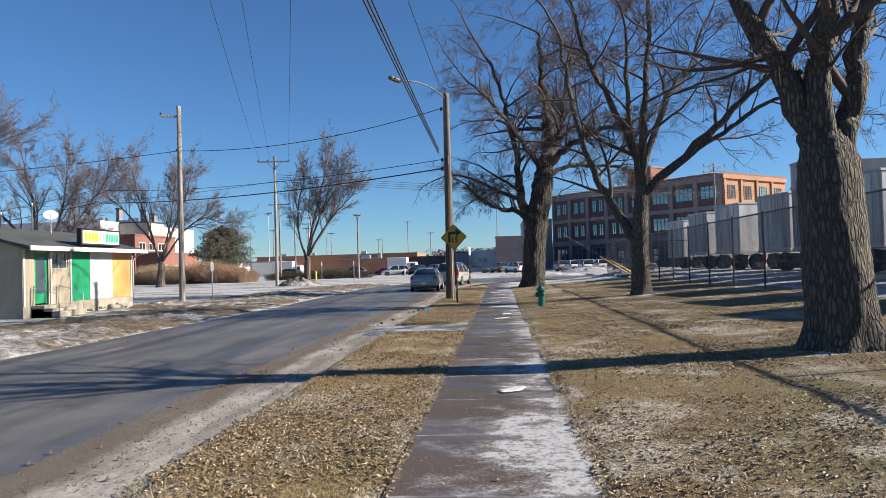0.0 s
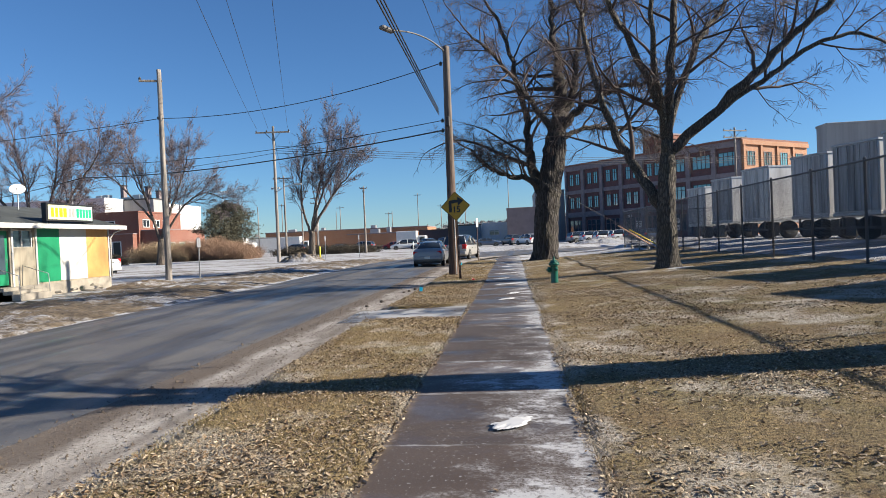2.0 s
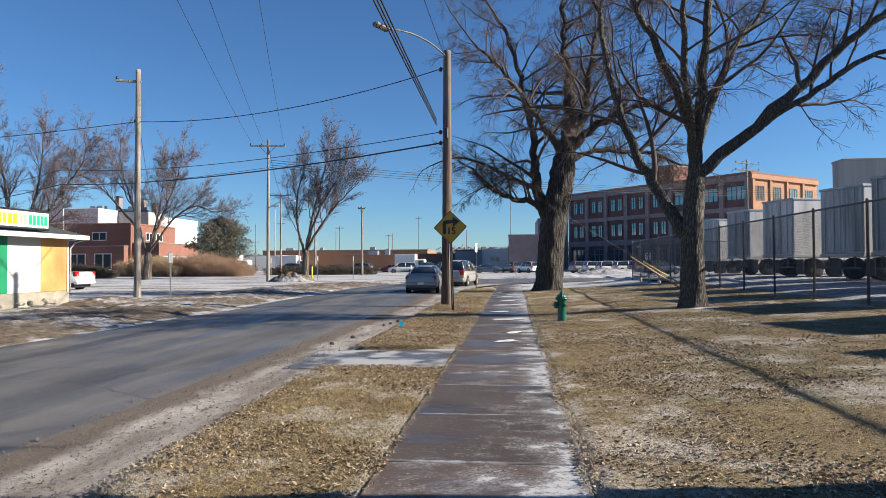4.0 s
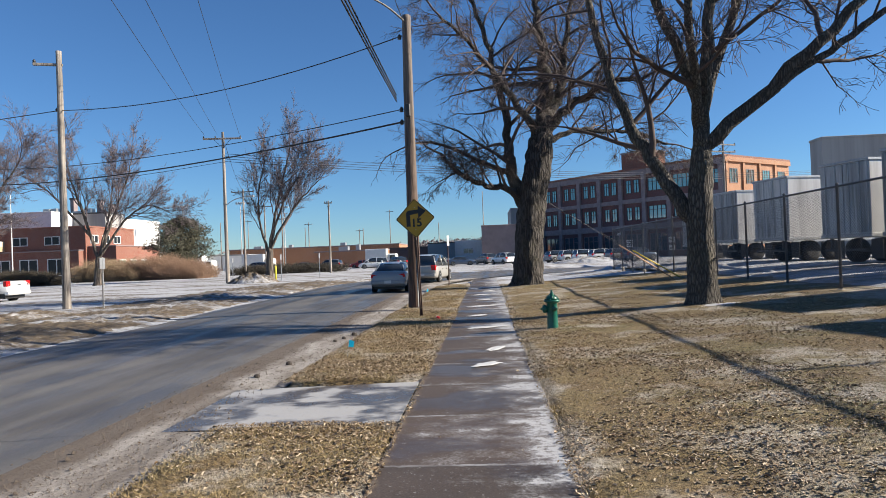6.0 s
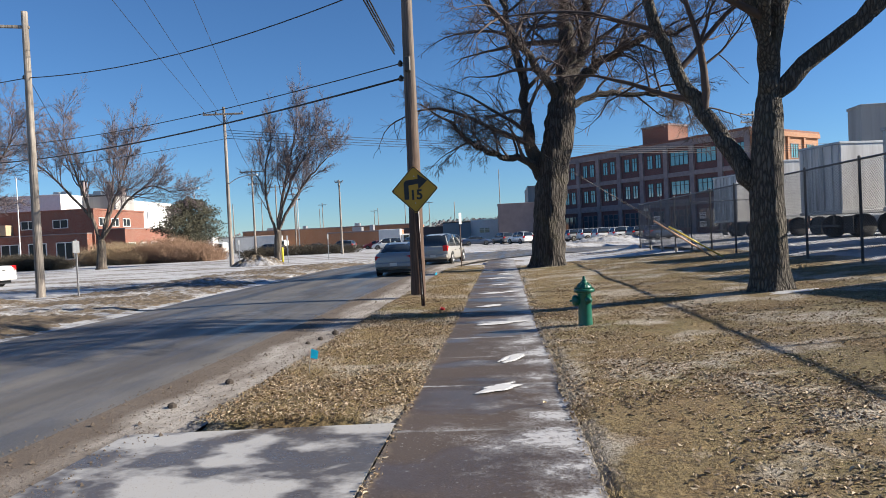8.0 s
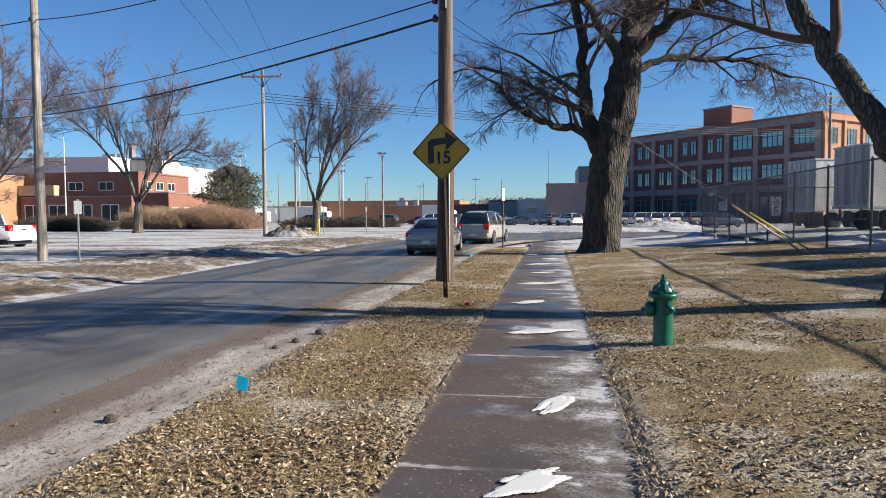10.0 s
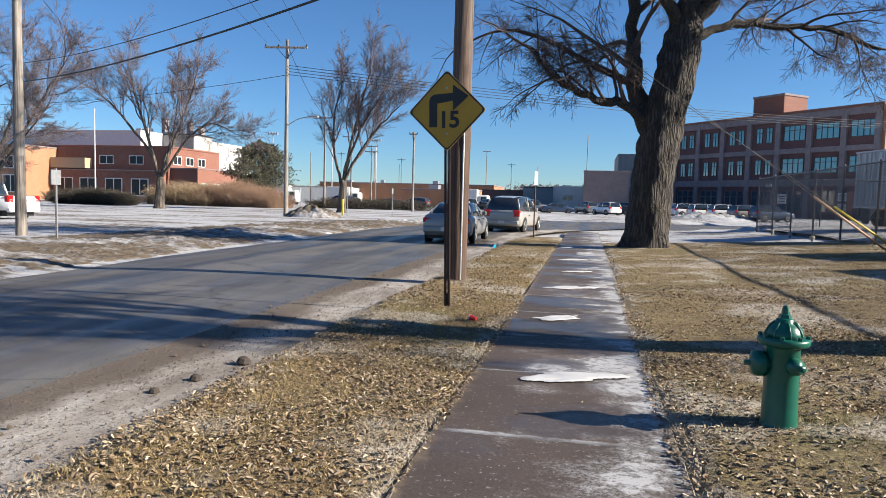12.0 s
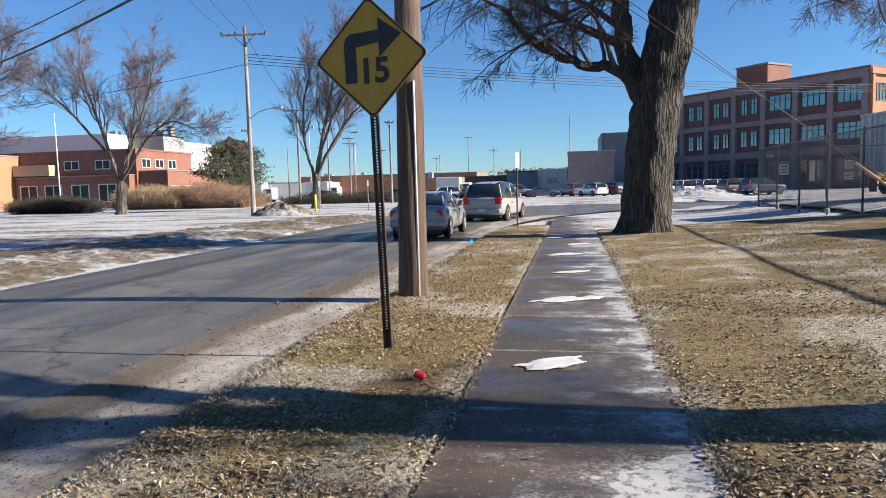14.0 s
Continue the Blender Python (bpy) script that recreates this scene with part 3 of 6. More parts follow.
def tree(name, label, base, trunk, limbs, seed, maxlevel=4, kids=(4, 4, 4, 3), droop=(0.02, 0.0, -0.02, -0.03), spread=0.85,
         bark=None, twig=None, trunk_n=40, amp=0.03, flare=0.35, limb_kids=7, twig_min=0.006, group=""):
    """trunk: (points, radii); limbs: list of (points, r0, r1). All in metres from the base."""
    rng = random.Random(seed)
    root = thing(name, label, "tree", pose(*base), group=group)
    bark, twig = bark or BARK, twig or TWIG
    g = M()
    tp = smooth_line(trunk[0])
    tr = [trunk[1][0] + (trunk[1][1] - trunk[1][0]) * i / (len(tp) - 1) for i in range(len(tp))]
    tr = [r * (1 - 0.4 * max(0.0, (i / (len(tr) - 1) - 0.7) / 0.3) ** 2) for i, r in enumerate(tr)]
    bark_tube(g, tp, tr, trunk_n, amp, seed, flare, 4 if trunk_n > 20 else 1)
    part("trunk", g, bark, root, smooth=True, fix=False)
    twigs = M()
    for pts, r0, r1 in limbs:
        lp = smooth_line(pts)
        for i in range(1, len(lp)):
            lp[i] = lp[i] + Vector((rng.uniform(-1, 1), rng.uniform(-1, 1), rng.uniform(-1, 1))) * 0.35 * r0
        lr = [r0 + (r1 - r0) * (i / (len(lp) - 1)) ** 0.8 for i in range(len(lp))]
        lg = M()
        bark_tube(lg, lp, lr, max(8, int(trunk_n * 0.5)), amp * 0.5, seed + 3, 0, 2 if trunk_n > 20 else 1)
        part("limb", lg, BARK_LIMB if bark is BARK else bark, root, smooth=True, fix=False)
        length = sum((lp[i + 1] - lp[i]).length for i in range(len(lp) - 1))
        out = []
        branch_out(rng, out, lp, lr, max(length * 0.62, 1.5), 0, maxlevel, droop, spread, (limb_kids, *kids[1:]), 0.22)
        for lev, bp, br in out:
            n = 7 if lev <= 1 else (4 if lev == 2 else 3)
            twigs.tube(bp, [max(twig_min, x) for x in br], n, caps=False)
    part("crown", twigs, twig, root, "bare twigs and small branches", smooth=True, fix=False)
    return root

tree("oak_tree", "massive bare tree with deeply furrowed dark bark", (2.86, 34.6, -0.05),
     ([(0, 0, 0), (0.1, 0, 2.2), (0.32, 0, 4.2), (0.7, 0, 6.0), (1.0, 0, 7.9)], (0.68, 0.6)),
     [([(0.05, -0.1, 4.0), (-0.9, -0.4, 4.7), (-2.0, -0.8, 4.9), (-3.0, -1.0, 5.4), (-3.9, -1.2, 6.4)], 0.19, 0.06),
      ([(0.1, 0, 3.6), (-0.45, 0.15, 5.2), (-0.65, 0.3, 6.6), (-0.85, 0.4, 9.0), (-1.6, 0.6, 12.0), (-2.4, 0.6, 14.5)], 0.36, 0.07),
      ([(0.95, 0, 7.5), (1.2, 0.1, 9.4), (1.15, 0.4, 11.2), (0.9, 0.5, 13.2), (0.8, 0.8, 16.0)], 0.44, 0.07),
      ([(0.95, 0, 7.2), (2.0, -0.3, 8.3), (3.2, -0.6, 8.9), (4.5, -0.8, 9.5), (5.6, -1.0, 9.4)], 0.27, 0.07),
      ([(1.0, 0, 7.6), (2.0, 0.6, 9.8), (2.4, 0.8, 12.5), (3.0, 1.0, 15.0)], 0.29, 0.06),
      ([(0.8, 0, 6.9), (-0.5, -1.2, 8.8), (-2.1, -2.2, 10.8), (-3.6, -2.8, 12.2)], 0.22, 0.05),
      ([(0.9, 0, 7.2), (1.1, 2.2, 9.6), (1.4, 3.8, 12.2)], 0.22, 0.05),
      ([(0.95, 0, 6.8), (2.5, 1.0, 7.5), (4.3, 1.5, 7.5), (5.9, 1.6, 7.3), (7.1, 1.6, 6.7)], 0.17, 0.04)],
     11, kids=(6, 6, 5, 4), droop=(0.01, -0.03, -0.06, -0.08), limb_kids=13, amp=0.075)
tree("ash_tree", "bare tree with a low fork and grey bark", (6.07, 18.87, 0.16),
     ([(0, 0, 0), (0.018, 0, 2.143), (0.134, 0, 4.019)], (0.345, 0.25)),
     [([(-0.089, 0, 1.9), (-0.6, 0.42, 3.0), (-1.25, 0.75, 4.197), (-1.741, 1.0, 5.804), (-2.232, 1.2, 7.858), (-2.59, 1.3, 10.27)], 0.21, 0.063),
      ([(0.107, 0, 3.84), (0.089, -0.5, 5.447), (0.313, -1.0, 8.751), (0.447, -1.3, 11.609)], 0.205, 0.054),
      ([(0.134, 0, 4.644), (-1.072, -0.9, 7.233), (-1.965, -1.5, 8.662), (-2.5, -2.0, 10.716)], 0.143, 0.045),
      ([(0.134, 0, 4.465), (1.429, 0.9, 7.591), (2.411, 1.5, 8.751), (3.215, 1.9, 10.716)], 0.143, 0.045),
      ([(0.134, 0, 3.84), (2.054, -0.447, 5.447), (3.527, -0.804, 6.876), (5.001, -1.072, 8.126), (6.251, -1.34, 9.377)], 0.188, 0.054),
      ([(1.697, -0.357, 5.09), (3.081, -0.268, 5.894), (4.42, -0.179, 6.787), (5.804, -0.179, 7.233), (7.144, 0, 6.787)], 0.107, 0.036),
      ([(0.089, 0, 4.108), (-0.536, -1.607, 6.608), (-0.804, -2.858, 9.109)], 0.134, 0.045)],
     23, bark=BARK_GREY, kids=(5, 5, 5, 4), droop=(0.02, 0.0, -0.03, -0.05), limb_kids=8, amp=0.022)
tree("maple_tree", "thick bare tree trunk with flaking grey bark forking overhead", (5.74, 3.28, 0.16),
     ([(0, 0, 0), (-0.104, 0, 1.74), (-0.191, 0, 3.132)], (0.461, 0.4)),
     [([(-0.261, 0, 2.871), (-0.783, -0.087, 4.002), (-1.392, -0.174, 5.133), (-2.262, -0.348, 7.482), (-2.784, -0.522, 9.57)], 0.2, 0.052),
      ([(-0.217, 0.087, 3.045), (-0.479, 0.45, 4.176), (-0.87, 0.9, 5.133), (-1.218, 1.8, 8.265)], 0.183, 0.052),
      ([(-0.191, 0, 2.958), (-0.331, -0.3, 4.176), (-0.261, -0.7, 5.133), (-0.087, -1.5, 8.7)], 0.235, 0.052),
      ([(-0.087, 0, 2.697), (0.261, 0, 3.828), (0.479, 0, 5.046), (1.218, -0.174, 8.004)], 0.217, 0.052)],
     31, bark=BARK_GREY, kids=(4, 3, 3, 2), limb_kids=6, amp=0.028, flare=0.45)
tree("street_tree", "slender bare tree leaning over the snowy lot", (-22.8, 75, -0.1),
     ([(0, 0, 0), (0.05, 0, 1.6), (0.15, 0, 3.2)], (0.42, 0.36)),
     [([(0, 0, 2.6), (-0.9, 0, 6.0), (-0.9, 0, 9.5), (-0.2, 0, 12.5)], 0.18, 0.042),
      ([(0.1, 0, 3.0), (0.7, 0.5, 7), (1.8, 0.5, 11), (2.6, 0.6, 14.3)], 0.21, 0.042),
      ([(0.1, 0, 3.0), (2.0, -0.5, 6.0), (4.2, -0.8, 8.6), (6.2, -1, 10.4)], 0.20, 0.042),
      ([(0.1, 0, 3.2), (1.6, -0.4, 7.4), (3.8, -0.6, 11), (4.8, -0.6, 12.5)], 0.17, 0.035)],
     41, kids=(6, 7, 6, 5), limb_kids=16, spread=0.48, droop=(0.08, 0.07, 0.05, 0.03), bark=BARK_FAR, twig=TWIG_FAR, trunk_n=14, amp=0.0, twig_min=0.0075)
tree("yard_tree", "wide bare tree before a brick office building", (-37.2, 66.5, -0.1),
     ([(0, 0, 0), (0.1, 0, 1.5), (0.2, 0, 2.9)], (0.45, 0.36)),
     [([(0.1, 0, 2.7), (-1.3, 0, 7.2), (-2.4, 0, 10.5), (-3.0, 0, 13.2)], 0.19, 0.042),
      ([(0.2, 0, 2.8), (1.4, 0.5, 6.5), (2.6, 0.6, 9.5), (3.4, 0.6, 12)], 0.18, 0.042),
      ([(0.2, 0, 2.8), (3.2, -0.3, 6.4), (5.5, -0.6, 7.6), (7.6, -0.6, 7.0)], 0.15, 0.035),
      ([(-0.7, 0, 5.0), (-3.6, -0.4, 8.5), (-6.0, -0.4, 10.6), (-7.6, 0, 11.2)], 0.14, 0.035),
      ([(0.2, 0, 3.0), (0.6, 1.5, 7.5), (0.9, 2.0, 11.5)], 0.14, 0.035)],
     43, kids=(6, 6, 6, 5), limb_kids=16, spread=0.55, droop=(0.07, 0.07, 0.05, 0.03), bark=BARK_FAR, twig=TWIG_FAR, trunk_n=14, amp=0.0, twig_min=0.007)
tree("yard_tree", "broad bare tree behind a small shop", (-41.9, 53.5, -0.1),
     ([(0, 0, 0), (0, 0, 2.0), (0, 0, 3.4)], (0.5, 0.42)),
     [([(0, 0, 3), (-0.8, 0, 8), (-1.8, 0, 12.8)], 0.20, 0.042),
      ([(0, 0, 3), (2.8, 0, 5.8), (5.4, -0.4, 8.8), (6.6, -0.4, 10.4)], 0.18, 0.042),
      ([(0, 0, 3), (1.6, 0.6, 7.8), (2.2, 0.6, 12)], 0.17, 0.042),
      ([(0, 0, 3), (-3.0, 0, 6.5), (-5.5, 0, 9.0), (-7.0, 0, 10.6)], 0.18, 0.042),
      ([(0.2, 0, 2.5), (3.0, -1.2, 4.2), (6.0, -2, 6.4)], 0.14, 0.035)],
     47, kids=(6, 6, 6, 5), limb_kids=16, spread=0.55, droop=(0.07, 0.07, 0.05, 0.03), bark=BARK_FAR, twig=TWIG_FAR, trunk_n=14, amp=0.0, twig_min=0.007)
tree("yard_tree", "spreading bare tree at the roadside beyond the shop", (-36.5, 31.0, -0.1),
     ([(0, 0, 0), (0, 0, 2.0), (0, 0, 3.6)], (0.45, 0.38)),
     [([(0, 0, 3), (0.8, 0, 7), (1.8, 0, 11.0)], 0.18, 0.042),
      ([(0, 0, 3), (3.0, 0, 5.8), (5.6, -0.4, 8.0), (7.6, -0.4, 9.4)], 0.17, 0.035),
      ([(0, 0, 3), (-2.6, 0.6, 7.8), (-4.2, 0.6, 12)], 0.17, 0.042)],
     53, kids=(6, 6, 6, 5), limb_kids=16, spread=0.55, droop=(0.07, 0.07, 0.05, 0.03), bark=BARK_FAR, twig=TWIG_FAR, trunk_n=14, amp=0.0, twig_min=0.007)


# ---- poles, cables, sign, hydrant ----
def cable(name, a, b, sag, r, label, sub=16):
    a, b = Vector(a), Vector(b)
    pts = [a.lerp(b, i / sub) - Vector((0, 0, sag * 4 * (i / sub) * (1 - i / sub))) for i in range(sub + 1)]
    return tagged(part(name, M().tube(pts, r, 5), WIRE, smooth=True), label, "cable")


def wood_pole(name, label, base, h, r0, r1, material, lean=(0, 0)):
    root = thing(name, label, "utility pole", pose(*base))
    pts = [(lean[0] * i / 8, lean[1] * i / 8, h * i / 8) for i in range(9)]
    g = M()
    bark_tube(g, [Vector(p) for p in pts], [r0 + (r1 - r0) * i / 8 for i in range(9)], 28, 0.006, 5.0, 0.04, 8)
    part("pole", g, material, root, smooth=True, fix=False)
    return root


def insulators(root, spots, material):
    for x, y, z in spots:
        part("insulator", M().lathe([(0.03, 0), (0.07, 0.02), (0.05, 0.06), (0.075, 0.08), (0.05, 0.13), (0.02, 0.17)], 10, pose(x, y, z)), material, root, smooth=True)


ARMGREY = plain("dull oxidised steel", (0.16, 0.15, 0.14), 0.7, 0.25, 8)
SPOLE = (-1.39, 23.5)
sp = wood_pole("street_pole", "dark creosoted wooden utility pole with a lamp arm", (*SPOLE, -0.1), 9.35, 0.2, 0.135, POLE_DARK, (0.06, 0))
arm = [(0.0, -0.1, 9.15), (-0.5, -0.7, 9.45), (-1.1, -1.5, 9.55), (-1.75, -2.5, 9.4)]
part("lamp_arm", M().tube(smooth_line(arm), 0.03, 8), ARMGREY, sp, "dull grey bracket arm", smooth=True)
head = M().box((-0.33, -0.13, -0.07), (0.33, 0.13, 0.08), 0.05, pose(-1.85, -2.68, 9.38, 0, 4, 57))
part("lamp_head", head, ARMGREY, sp, "flat grey street lamp head")
part("ground_wire", M().tube([(0.12, -0.16, 0.0), (0.12, -0.16, 3.0)], 0.018, 6), STEEL, sp)
part("bracket", M().box((-0.05, -0.3, 6.1), (0.1, -0.12, 6.5), 0.02), DARKSTEEL, sp)
insulators(sp, [(-0.2, 0, 6.3), (-0.2, 0, 5.9), (-0.18, 0, 8.6)], DARKSTEEL)

lp = wood_pole("utility_pole", "weathered grey wooden utility pole across the road", (-17.05, 30.1, -0.1), 11.1, 0.17, 0.11, POLE_GREY)
part("crossarm", M().box((-1.0, -0.05, 10.45), (0.15, 0.05, 10.56), 0.015, pose(0, 0, 0, 0, 0, 20)), POLE_GREY, lp)
insulators(lp, [(-0.9, -0.3, 10.55), (-0.15, 0, 8.5)], DARKSTEEL)


def cross_pole(label, base, h, arm_w, arms, material, lamp=None, yaw=0.0, r=0.17):
    root = wood_pole("utility_pole", label, base, h, r, r * 0.62, material)
    for z in arms:
        part("crossarm", M().box((-arm_w, -0.06, z - 0.07), (arm_w, 0.06, z + 0.07), 0.015, pose(0, -0.18, 0, 0, 0, yaw)), material, root)
        for s in (-1, 1):
            part("brace", M().tube([(s * arm_w * 0.5 * math.cos(radians(yaw)), -0.1, z), (0, -0.1, z - 0.8)], 0.02, 5), DARKSTEEL, root)
        insulators(root, [(x * arm_w * math.cos(radians(yaw)), -0.18 + x * arm_w * math.sin(radians(yaw)), z + 0.07) for x in (-0.95, -0.35, 0.95)], DARKSTEEL)
    if lamp:
        part("lamp_arm", M().tube(smooth_line([(0, 0, lamp - 0.7), (0.9, -0.1, lamp - 0.2), (2.0, -0.2, lamp)]), 0.035, 6), STEEL, root, smooth=True)
        part("lamp_head", M().box((1.9, -0.35, lamp - 0.08), (2.6, -0.05, lamp + 0.06), 0.04), STEEL, root)
    return root


cross_pole("tall pale wooden pole with a crossarm and a lamp", (-21.1, 58.6, -0.15), 13.0, 1.6, (12.4,), POLE_GREY, 7.4, 8)
cross_pole("distant wooden pole with a crossarm", (-32.7, 95, -0.15), 12.1, 1.6, (11.7,), POLE_GREY, None, 0, 0.16)
cross_pole("distant wooden pole with a crossarm", (-38, 120, -0.15), 12.0, 1.5, (11.6,), POLE_GREY, None, 0, 0.16)
cross_pole("distant wooden pole with a crossarm", (-41, 140, -0.15), 12.0, 1.3, (11.6, 10.6), POLE_GREY, None, 0, 0.16)
cross_pole("wooden pole with two crossarms behind the trailers", (27.8, 80, -0.1), 13.3, 1.7, (12.9, 12.1), POLE_GREY, None, 25, 0.17)
cross_pole("bare wooden pole on the snowy lot", (-19.5, 90, -0.15), 9.5, 0.5, (9.2,), POLE_GREY, None, 0, 0.15)

SX, SY = SPOLE
cable("upper_cable", (SX - 0.1, SY, 8.62), (-17.0, 30.1, 8.45), 0.55, 0.018, "thin black cable strung across the road")
cable("upper_cable", (-17.1, 30.1, 8.45), (-62, 34.5, 9.0), 0.9, 0.018, "thin black cable leading past the shop")
cable("service_cable", (SX - 0.1, SY, 6.3), (-30, 42.8, 8.1), 0.5, 0.016, "thin black service cable across the road")
cable("trunk_cable", (SX - 0.1, SY, 5.9), (-30, 42.8, 7.1), 0.45, 0.03, "thick black telephone cable across the road")
cable("service_cable", (-30, 42.8, 8.1), (-75, 70, 9), 0.8, 0.016, "thin black service cable above the lot")
cable("trunk_cable", (-30, 42.8, 7.1), (-75, 70, 8), 0.8, 0.03, "thick black telephone cable above the lot")
cable("drop_cable", (-17.0, 30.1, 8.4), (-36, 66, 7), 0.6, 0.012, "slack drop cable to the brick building")
for k, dz in enumerate((0.0, 0.16, 0.34)):
    cable("overhead_cable", (SX - 0.35, SY, 6.55 + dz * 0.6), (-1.75 + 0.1 * k, -28, 8.3 + dz), 0.2, 0.02, "black overhead cable running along the verge")
cable("overhead_cable", (SX - 0.05, SY, 9.1), (-1.35, -28, 8.6), 0.3, 0.012, "thin overhead cable running along the verge")
for x, z in ((-1.5, 10.4), (-0.4, 11.2), (1.5, 12.2)):
    cable("line_wire", (-21.1 + x, 58.4, 12.6), (6.6 + x * 0.9, -28, z + 0.6), 1.0, 0.012, "power line crossing high over the road")
for k in range(4):
    cable("line_wire", (-20.9, 58.5, 10.3 + 0.22 * k), (60, 112, 12.0 + 0.25 * k), 1.2, 0.02, "distant power line crossing behind the trees")
cable("line_wire", (-20.9, 58.5, 10.3), (-75, 78, 11.2), 0.9, 0.02, "distant power line leading to the factory")
cable("line_wire", (-32.7, 95, 11.8), (-21.1, 58.6, 12.5), 0.7, 0.02, "power line between two poles")

# guy wires with coloured guards, anchored in the lawn by the fence
for k, (ax, ay, col, lab) in enumerate(((8.5, 30.0, (0.66, 0.42, 0.26), "orange plastic guy guard"), (8.9, 30.4, (0.75, 0.62, 0.08), "yellow plastic guy guard"))):
    a, top = Vector((ax, ay, rise(ax, ay) - 0.05)), Vector((SX + 0.14, SY, 5.95 - 0.25 * k))
    g = thing("guy_wire", "steel guy wire with a coloured plastic guard at its foot", "guy wire")
    part("wire", M().tube([a, top], 0.006, 5), WIRE, g, smooth=True)
    d = (top - a).normalized()
    part("guard", M().tube([a + d * 0.15, a + d * (3.4 if k == 0 else 3.1)], 0.028, 8), plain("guy guard plastic", col, 0.5, 0.2), g, lab, smooth=True)

# ---- the warning sign ----
YELLOW = plain("sign yellow", (0.5, 0.27, 0.01), 0.45, 0.12, 5)
RUST = plain("rusty steel", (0.055, 0.03, 0.022), 0.7, 0.4, 12, 0.2)
sign = thing("warning_sign", "yellow diamond turn warning sign on a rusty steel post", "road sign", pose(-0.89, 20.32, -0.05, 0, -1.5, -5))
post = M()
n_holes, pitch = 112, 0.0254
post.box((-0.04, 0.012, 0), (-0.012, 0.036, 3.1), 0.002)
post.box((0.012, 0.012, 0), (0.04, 0.036, 3.1), 0.002)
post.box((-0.012, 0.03, 0), (0.012, 0.036, 0.25))
for k in range(n_holes):
    z = 0.25 + k * pitch
    post.box((-0.0115, 0.012, z + 0.011), (0.0115, 0.018, z + pitch))
part("post", post, RUST, sign, "rusty perforated steel post", fix=False)
H2, CR = 0.539, 0.045


def diamond(half, corner, n=5):
    pts = []
    for q in range(4):
        a0 = math.pi / 2 * q
        c = Vector((math.cos(a0), math.sin(a0))) * (half - corner * math.sqrt(2))
        for i in range(n + 1):
            a = a0 - math.pi / 4 + math.pi / 2 * i / n
            pts.append((c.x + corner * math.cos(a), c.y + corner * math.sin(a)))
    return pts


SIGN_Z = 2.69
up = pose(0, 0, SIGN_Z)
part("plate", M().prism(diamond(H2, CR), 1, 0.002, 0.010, up), YELLOW, sign, "faded yellow sign plate")
rim_out, rim_in = diamond(H2 - 0.010, CR), diamond(H2 - 0.034, CR)
rim = M()
k = len(rim_out)
rim.add([(x, -0.0015, z + SIGN_Z) for x, z in rim_out] + [(x, -0.0015, z + SIGN_Z) for x, z in rim_in], [(i, (i + 1) % k, k + (i + 1) % k, k + i) for i in range(k)])
part("border", rim, BLACK, sign)
arrow = [(-0.245, -0.21), (-0.135, -0.21), (-0.135, 0.10), (0.085, 0.13), (0.085, 0.0), (0.30, 0.185), (0.085, 0.34), (0.085, 0.235), (-0.18, 0.22), (-0.225, 0.19), (-0.245, 0.14)]
part("arrow", M().prism(arrow, 1, -0.003, 0.0015, up), BLACK, sign, "black right turn arrow")
txt = bpy.data.curves.new("speed", "FONT")
txt.body, txt.size, txt.align_x, txt.extrude = "15", 0.3, "CENTER", 0.001
txt.offset = 0.009
tob = new("speed_text", txt)
deps = bpy.context.evaluated_depsgraph_get()
tm = bpy.data.meshes.new_from_object(tob.evaluated_get(deps))
bpy.data.objects.remove(tob)
tm.materials.append(BLACK)
tm.shade_flat()
part("number", tm, BLACK, sign, "black painted number 15", at=pose(0.03, -0.0025, SIGN_Z - 0.215, 90, 0, 0))
for z in (SIGN_Z - 0.3, SIGN_Z + 0.3):
    part("bolt", M().lathe([(0.012, 0), (0.012, 0.006), (0.004, 0.01)], 8, pose(0, 0.002, z, 90, 0, 0)), STEEL, sign)

# ---- the hydrant ----
GREEN = plain("hydrant green enamel", (0.005, 0.1, 0.068), 0.32, 0.2, 8, bump=0.08)
hyd = thing("fire_hydrant", "dark green cast iron fire hydrant on the lawn", "fire hydrant", pose(2.2, 16.12, 0.01, 0, 0, 4))
part("barrel", M().lathe([(0.17, -0.03), (0.17, 0.02), (0.165, 0.03), (0.118, 0.035), (0.112, 0.06), (0.105, 0.3), (0.105, 0.55), (0.12, 0.57)], 28), GREEN, hyd, smooth=True)
part("flange", M().lathe([(0.115, 0.56), (0.152, 0.575), (0.16, 0.59), (0.16, 0.612), (0.15, 0.622), (0.12, 0.626)], 28), GREEN, hyd, smooth=True)
part("bonnet", M().lathe([(0.118, 0.622), (0.114, 0.65), (0.1, 0.68), (0.078, 0.706), (0.056, 0.72), (0.054, 0.738), (0.05, 0.742), (0.042, 0.746)], 28), GREEN, hyd, smooth=True)
for k in range(8):
    a = k * math.pi / 4
    rib = [(math.cos(a) * r, math.sin(a) * r, z) for r, z in ((0.12, 0.624), (0.116, 0.653), (0.102, 0.683), (0.08, 0.708), (0.058, 0.722))]
    part("rib", M().tube(rib, 0.006, 5), GREEN, hyd, smooth=True)
    part("bolt", M().lathe([(0.014, 0.622), (0.014, 0.645), (0.006, 0.65)], 6, pose(math.cos(a + 0.4) * 0.14, math.sin(a + 0.4) * 0.14, -0.006)), GREEN, hyd)
part("operating_nut", M().lathe([(0.042, 0.744), (0.036, 0.768), (0.024, 0.774), (0.02, 0.812), (0.012, 0.828)], 5), GREEN, hyd)


